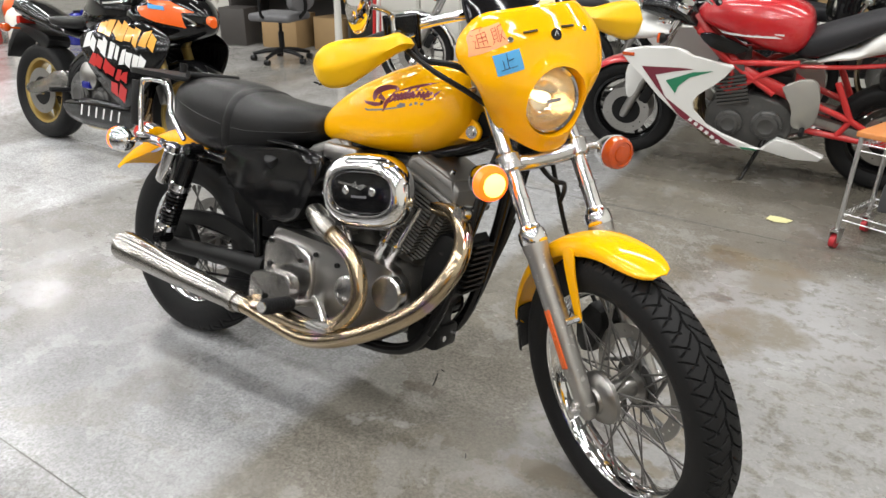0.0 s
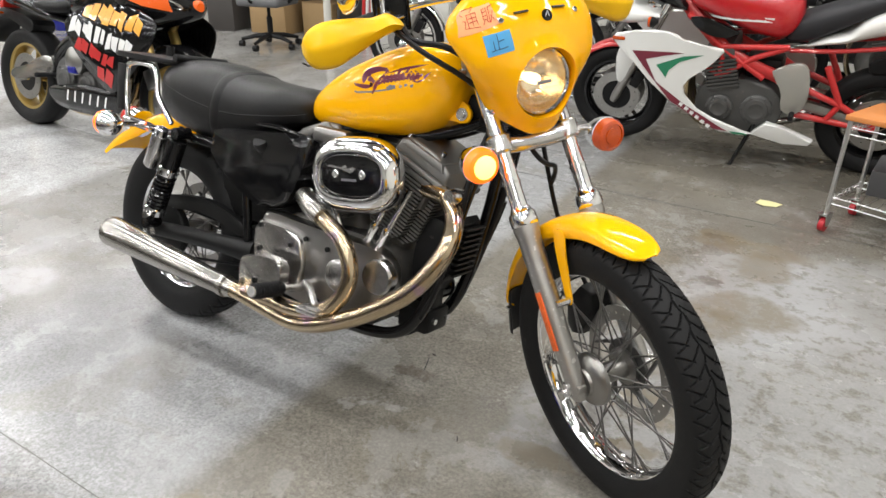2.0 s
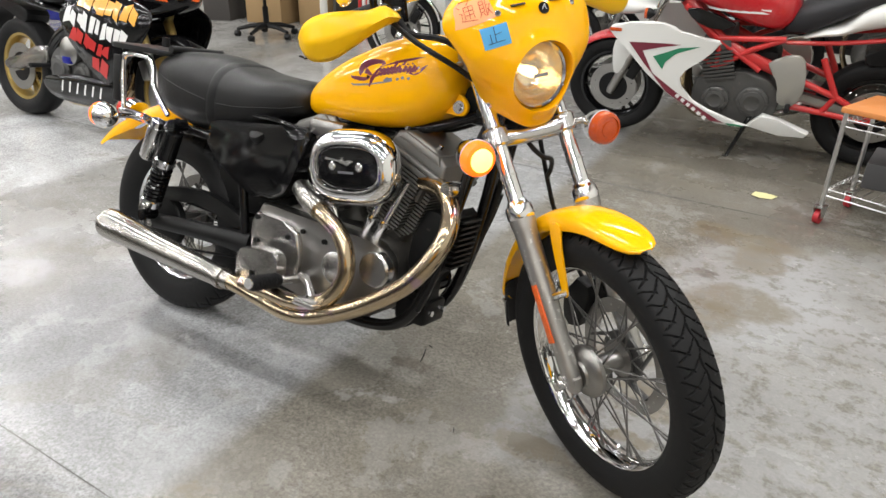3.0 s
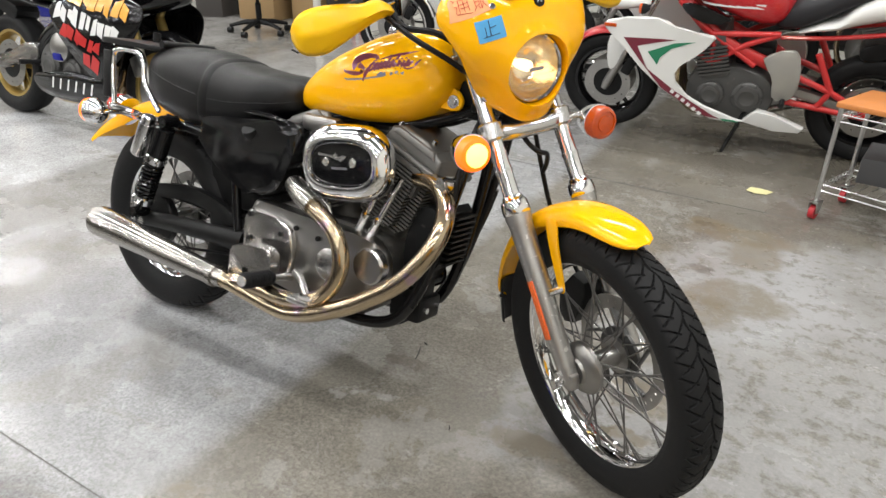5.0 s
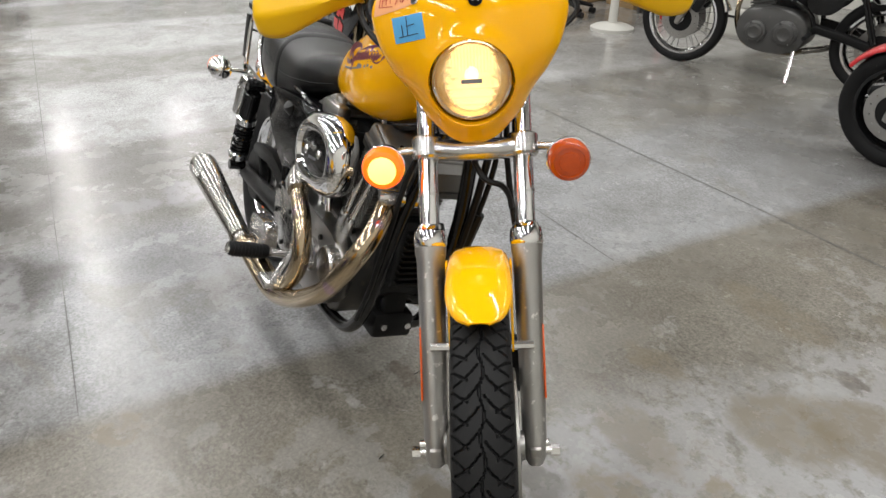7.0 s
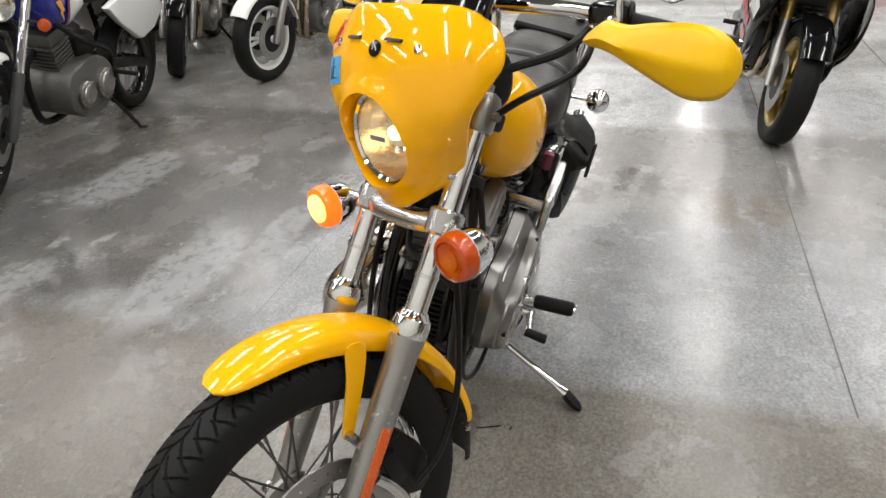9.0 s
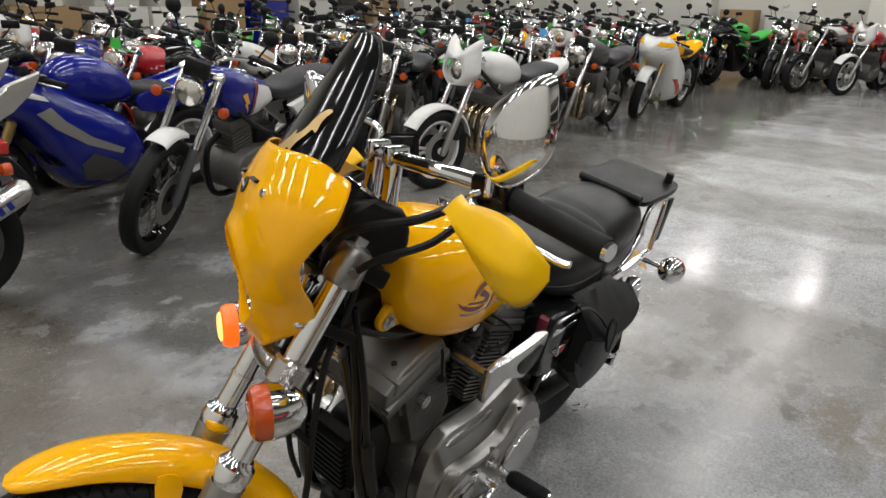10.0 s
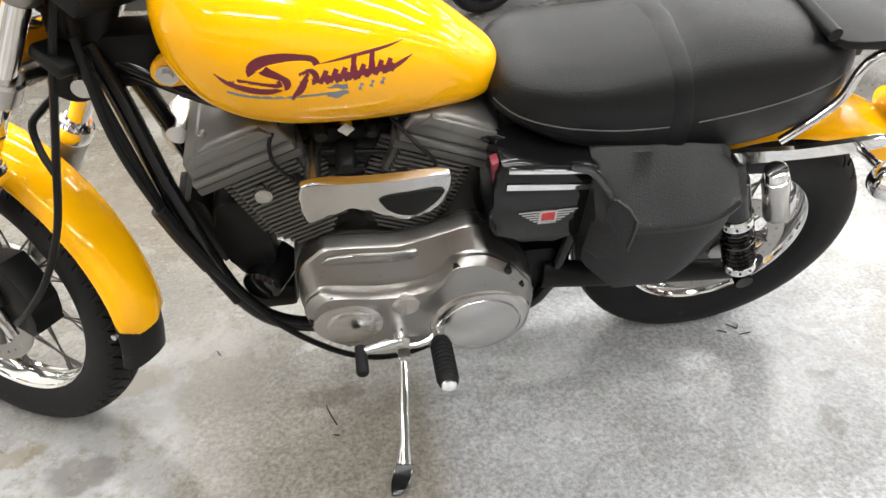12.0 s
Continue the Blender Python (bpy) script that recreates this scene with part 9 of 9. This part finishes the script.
# local: x along the near edge, y away from the lane
CL, CW = 0.32, 0.62
for x in (0, CL):
    for y in (0, -CW):
        bm = bmesh.new()
        tube(bm, [(x, y, 0.09), (x, y, 0.54)], 0.01, 10)
        part("post", bm, WIRE, cart)
        bm = bmesh.new()
        tube(bm, [(x, y - 0.012, 0.035), (x, y + 0.012, 0.035)], [0.033, 0.033], 18)
        cs = part("caster", bm, CASTER, cart, "red caster wheel")
        bm = bmesh.new()
        prism(bm, [(x - 0.014, 0.03), (x + 0.014, 0.03), (x + 0.03, 0.085), (x - 0.03, 0.085)], y - 0.02, y - 0.015)
        prism(bm, [(x - 0.014, 0.03), (x + 0.014, 0.03), (x + 0.03, 0.085), (x - 0.03, 0.085)], y + 0.015, y + 0.02)
        box(bm, x - 0.03, x + 0.03, y - 0.02, y + 0.02, 0.083, 0.09)
        part("caster_fork", bm, WIRE, cs)
for z in (0.14, 0.46):
    for dz in (0, 0.03):
        bm = bmesh.new()
        tube(bm, [(0, 0, z + dz), (CL, 0, z + dz), (CL, -CW, z + dz), (0, -CW, z + dz)], 0.0035, 6, True)
        part("shelf_frame", bm, WIRE, cart)
    for i in range(15):
        bm = bmesh.new()
        y = -CW * (i + 0.5) / 15
        tube(bm, [(0, y, z + 0.03), (CL, y, z + 0.03)], 0.002, 5)
        part("shelf_wire", bm, WIRE, cart)
    for i in range(9):
        bm = bmesh.new()
        x0 = CL * i / 9
        tube(bm, [(x0, 0, z), (x0 + CL / 18, 0, z + 0.03), (x0 + CL / 9, 0, z)], 0.002, 5)
        part("truss_wire", bm, WIRE, cart)
bm = bmesh.new()
box(bm, -0.02, CL + 0.02, -CW - 0.02, 0.02, 0.52, 0.545, 0.006)
part("board", bm, WOOD, cart, "orange-brown wooden board")
bm = bmesh.new()
box(bm, 1.78, 1.98, 2.3, 2.6, 0.172, 0.29, 0.006)
single("parts_box", bm, GREY_PLASTIC, "grey plastic box on the cart shelf", "box")

# ---- office corner beyond the orange bike ----
CHAIR = surface("grey_chair_fabric", (0.12, 0.12, 0.125), 0.8, 0, 0, 0.15, 40, 0.4, 500)
CARD = surface("brown_cardboard", (0.32, 0.21, 0.1), 0.8, 0, 0, 0.12, 12, 0.1, 200)
CABINET = surface("pale_steel_cabinet", (0.55, 0.54, 0.5), 0.45, 0, 0.1, 0.06, 6)
DESK = surface("dark_desk", (0.05, 0.045, 0.042), 0.5, 0, 0, 0.15, 10)
oc = thing("office_chair", "grey swivel office chair with five-star base", "office chair", Matrix.Translation((-4.0, 3.75, 0)) @ Matrix.Rotation(radians(200), 4, "Z"))
for i in range(5):
    a = i * math.tau / 5 + 0.3
    bm = bmesh.new()
    tube(bm, [(0, 0, 0.12), (0.16 * math.cos(a), 0.16 * math.sin(a), 0.11), (0.31 * math.cos(a), 0.31 * math.sin(a), 0.075)], [0.03, 0.024, 0.017], 8)
    lg = part("base_arm", bm, PLASTIC, oc)
    bm = bmesh.new()
    c = V(0.31 * math.cos(a), 0.31 * math.sin(a), 0.03)
    tube(bm, [c - V(0.025, 0, 0), c + V(0.025, 0, 0)], 0.03, 14)
    part("caster", bm, PLASTIC, lg)
bm = bmesh.new()
tube(bm, [(0, 0, 0.1), (0, 0, 0.3), (0, 0, 0.31), (0, 0, 0.42)], [0.03, 0.03, 0.018, 0.018], 14)
part("column", bm, PLASTIC, oc)
part("seat", box(bmesh.new(), -0.24, 0.24, -0.24, 0.24, 0.42, 0.5, 0.035, None, 4), CHAIR, oc, "grey padded seat")
bm = bmesh.new()
prism(bm, rounded([(-0.2, 0.0), (-0.23, 0.2), (-0.19, 0.43), (0, 0.47), (0.19, 0.43), (0.23, 0.2), (0.2, 0.0)], 4), -0.035, 0.035, 0.02, 3, Matrix.Translation((-0.26, 0, 0.55)) @ Matrix.Rotation(radians(90), 4, "Z"))
part("backrest", bm, CHAIR, oc, "grey rounded backrest")
bm = bmesh.new()
tube(bm, curve([(0, 0, 0.42), (-0.2, 0, 0.44), (-0.31, 0, 0.55), (-0.3, 0, 0.7)], 4), 0.02, 8)
part("back_bar", bm, PLASTIC, oc)
for s in (-1, 1):
    bm = bmesh.new()
    tube(bm, curve([(0.05, 0.22 * s, 0.46), (0.05, 0.28 * s, 0.5), (0.04, 0.28 * s, 0.66), (-0.12, 0.28 * s, 0.68)], 4), 0.016, 8)
    part("armrest", bm, PLASTIC, oc)


def crate(x, y, yaw, sx, sy, sz, material, label, category="box", name="cardboard_box", z=0.0):
    t_ = thing(name, label, category, Matrix.Translation((x, y, z)) @ Matrix.Rotation(radians(yaw), 4, "Z"))
    part("body", box(bmesh.new(), -sx / 2, sx / 2, -sy / 2, sy / 2, 0, sz, 0.006), material, t_)
    for s in (-1, 1):
        part("flap", box(bmesh.new(), -sx / 2, sx / 2, 0.004 * s, sy / 2 * s, sz + 0.001, sz + 0.006), material, t_)
    return t_


crate(-4.75, 4.5, 12, 0.5, 0.4, 0.38, CARD, "brown cardboard box under the desk")
crate(-4.15, 4.75, 4, 0.45, 0.4, 0.36, CARD, "brown cardboard box under the desk")
crate(-5.35, 4.25, 20, 0.35, 0.35, 0.42, DESK, "dark storage box on the floor")
dk = thing("desk", "dark office desk with open front", "desk", Matrix.Translation((-4.7, 4.75, 0)) @ Matrix.Rotation(radians(8), 4, "Z"))
part("desktop", box(bmesh.new(), -0.95, 0.95, -0.38, 0.38, 0.7, 0.735, 0.006), DESK, dk)
for s in (-1, 1):
    part("side_panel", box(bmesh.new(), 0.9 * s - 0.02, 0.9 * s + 0.02, -0.36, 0.36, 0, 0.7, 0.003), DESK, dk)
part("back_panel", box(bmesh.new(), -0.88, 0.88, 0.3, 0.33, 0.1, 0.7), DESK, dk)


def cabinet(x, y, yaw, label, drawers=4):
    cb_ = thing("filing_cabinet", label, "cabinet", Matrix.Translation((x, y, 0)) @ Matrix.Rotation(radians(yaw), 4, "Z"), "filing cabinets")
    part("body", box(bmesh.new(), -0.24, 0.24, -0.28, 0.28, 0, 1.05, 0.006), CABINET, cb_)
    for i in range(drawers):
        h = 1.0 / drawers
        d_ = part("drawer", box(bmesh.new(), -0.225, 0.225, -0.296, -0.28, 0.03 + h * i, 0.015 + h * (i + 1), 0.004), CABINET, cb_)
        part("handle", box(bmesh.new(), -0.06, 0.06, -0.306, -0.296, 0.03 + h * (i + 0.6), 0.05 + h * (i + 0.6), 0.003), PLASTIC, d_)
    return cb_


cabinet(-3.0, 4.75, 6, "pale steel filing cabinet with drawers")
cabinet(-2.5, 4.8, 6, "pale steel filing cabinet with drawers")
for i, mt in enumerate((RED_FRAME, CHALK_DECAL, RED_FRAME, ALLOY)):
    bm = bmesh.new()
    tube(bm, [(-3.42 + 0.055 * i, 4.55, 0.0), (-3.42 + 0.055 * i, 4.6, 0.9)], 0.02, 10)
    single("paper_tube", bm, mt, "upright tube leaning by the cabinet", "tube", None, "upright tubes")
# cans and a red container at the far left of the lane
JUG = surface("white_jug_plastic", (0.7, 0.68, 0.62), 0.5, 0, 0, 0.05, 8)
for x, y, r, h, mt, lb in ((-7.1, 2.45, 0.14, 0.42, JUG, "white plastic jug"), (-7.5, 2.2, 0.17, 0.62, RED_FRAME, "red plastic canister"), (-7.6, 2.65, 0.15, 0.5, ORANGE_PAINT, "orange plastic canister"), (-6.7, 2.95, 0.16, 0.36, BLUE, "blue plastic bucket")):
    c_ = thing("canister", lb + " on the floor", "canister", Matrix.Translation((x, y, 0)), "canisters on the floor")
    bm = bmesh.new()
    lathe(bm, [(r * 0.92, 0.0), (r, 0.02), (r, h * 0.75), (r * 0.7, h * 0.92), (r * 0.3, h)], (0, 0, 0), (0, 0, 1), 20)
    part("body", bm, mt, c_)
    bm = bmesh.new()
    lathe(bm, [(r * 0.28, h * 0.98), (r * 0.28, h * 1.06), (0.001, h * 1.06)], (0, 0, 0), (0, 0, 1), 14)
    part("cap", bm, PLASTIC, c_)
    bm = bmesh.new()
    tube(bm, curve([(r * 0.5, 0, h * 0.94), (r * 0.8, 0, h * 1.08), (r * 0.98, 0, h * 0.8)], 4), 0.012, 8)
    part("handle", bm, mt, c_)
# boxes stacked along the walls behind the rows
GOODS = [CARD, CABINET, JUG, CARD, BLUE, CABINET, DESK]
for k in range(16):
    h0 = rnd.uniform(0.9, 1.5)
    p_ = ROOM @ V(4.4 - 1.15 * k + rnd.uniform(-0.1, 0.1), -11.1, 0)
    crate(p_.x, p_.y, 5.3 + rnd.uniform(-4, 4), rnd.uniform(0.8, 1.05), 0.6, h0, GOODS[k % 7], "tall stacked carton by the hall wall", "box", "carton")
    crate(p_.x, p_.y, 5.3 + rnd.uniform(-6, 6), rnd.uniform(0.45, 0.8), 0.5, rnd.uniform(0.3, 0.6), GOODS[(3 * k + 2) % 7], "carton on top of a taller one", "box", "carton", h0 + 0.007)
for k in range(9):
    h0 = rnd.uniform(0.9, 1.5)
    p_ = ROOM @ V(-15.4, -4.4 + 0.95 * k, 0)
    crate(p_.x, p_.y, 5.3, 0.6, rnd.uniform(0.6, 0.85), h0, GOODS[(2 * k + 1) % 7], "tall stacked carton by the hall wall", "box", "carton")
# shelving beyond the white bike
SH = surface("dark_shelf_steel", (0.03, 0.028, 0.027), 0.5, 0.2, 0, 0.15, 10)
rk = thing("shelving", "dark steel shelving with white front rails", "shelving", Matrix.Translation((1.6, 6.1, 0)) @ Matrix.Rotation(radians(5.3), 4, "Z"))
for x in (-2.2, -0.7, 0.8, 2.3):
    for y in (-0.25, 0.25):
        part("upright", box(bmesh.new(), x - 0.025, x + 0.025, y - 0.02, y + 0.02, 0, 2.2), SH, rk)
for z in (0.12, 0.62, 1.12, 1.7):
    part("shelf_board", box(bmesh.new(), -2.25, 2.35, -0.26, 0.26, z, z + 0.03), SH, rk)
    part("front_rail", box(bmesh.new(), -2.25, 2.35, -0.285, -0.265, z - 0.01, z + 0.06), CABINET, rk)
part("back_sheet", box(bmesh.new(), -2.25, 2.35, 0.26, 0.27, 0, 2.2), SH, rk)
for i in range(7):
    crate(-0.4 + 0.62 * i, 6.0 + 0.055 * i, 5.3, 0.42, 0.36, rnd.uniform(0.2, 0.34), CARD if i % 3 else DESK, "storage box on the dark shelf", "box", "storage_box", 0.651)
# pole foot near the black roadster
bm = bmesh.new()
lathe(bm, [(0.2, 0.0), (0.2, 0.03), (0.16, 0.05), (0.04, 0.07), (0.03, 0.9), (0.001, 0.9)], (-3.1, 3.72, 0), (0, 0, 1), 28)
single("post_foot", bm, CABINET, "pale steel post on a round foot", "post")
# small litter on the floor
YP = surface("yellow_paper_scrap", (0.62, 0.58, 0.3), 0.8)
bm = bmesh.new()
bm.faces.new([bm.verts.new((x, y, 0.002 + 0.004 * (i % 2))) for i, (x, y) in enumerate(((1.32, 2.36), (1.37, 2.33), (1.42, 2.36), (1.44, 2.41), (1.38, 2.43), (1.33, 2.41)))])
single("paper_scrap", bm, YP, "small pale yellow paper scrap on the floor", "scrap")
for pts in ([(0.905, 0.2, 0.003), (0.895, 0.225, 0.003), (0.878, 0.26, 0.004)], [(0.885, 0.285, 0.003), (0.872, 0.288, 0.003)], [(-0.1, 0.03, 0.003), (-0.12, 0.05, 0.004), (-0.13, 0.035, 0.003)], [(-0.07, 0.05, 0.003), (-0.09, 0.06, 0.003)], [(-0.12, 0.07, 0.003), (-0.15, 0.065, 0.003)], [(1.18, 0.0, 0.003), (1.17, 0.015, 0.003)]):
    bm = bmesh.new()
    tube(bm, pts, 0.0015, 5)
    single("twig", bm, BLACK_MATT, "tiny dark twig on the concrete floor", "twig", None, "twigs on the floor")
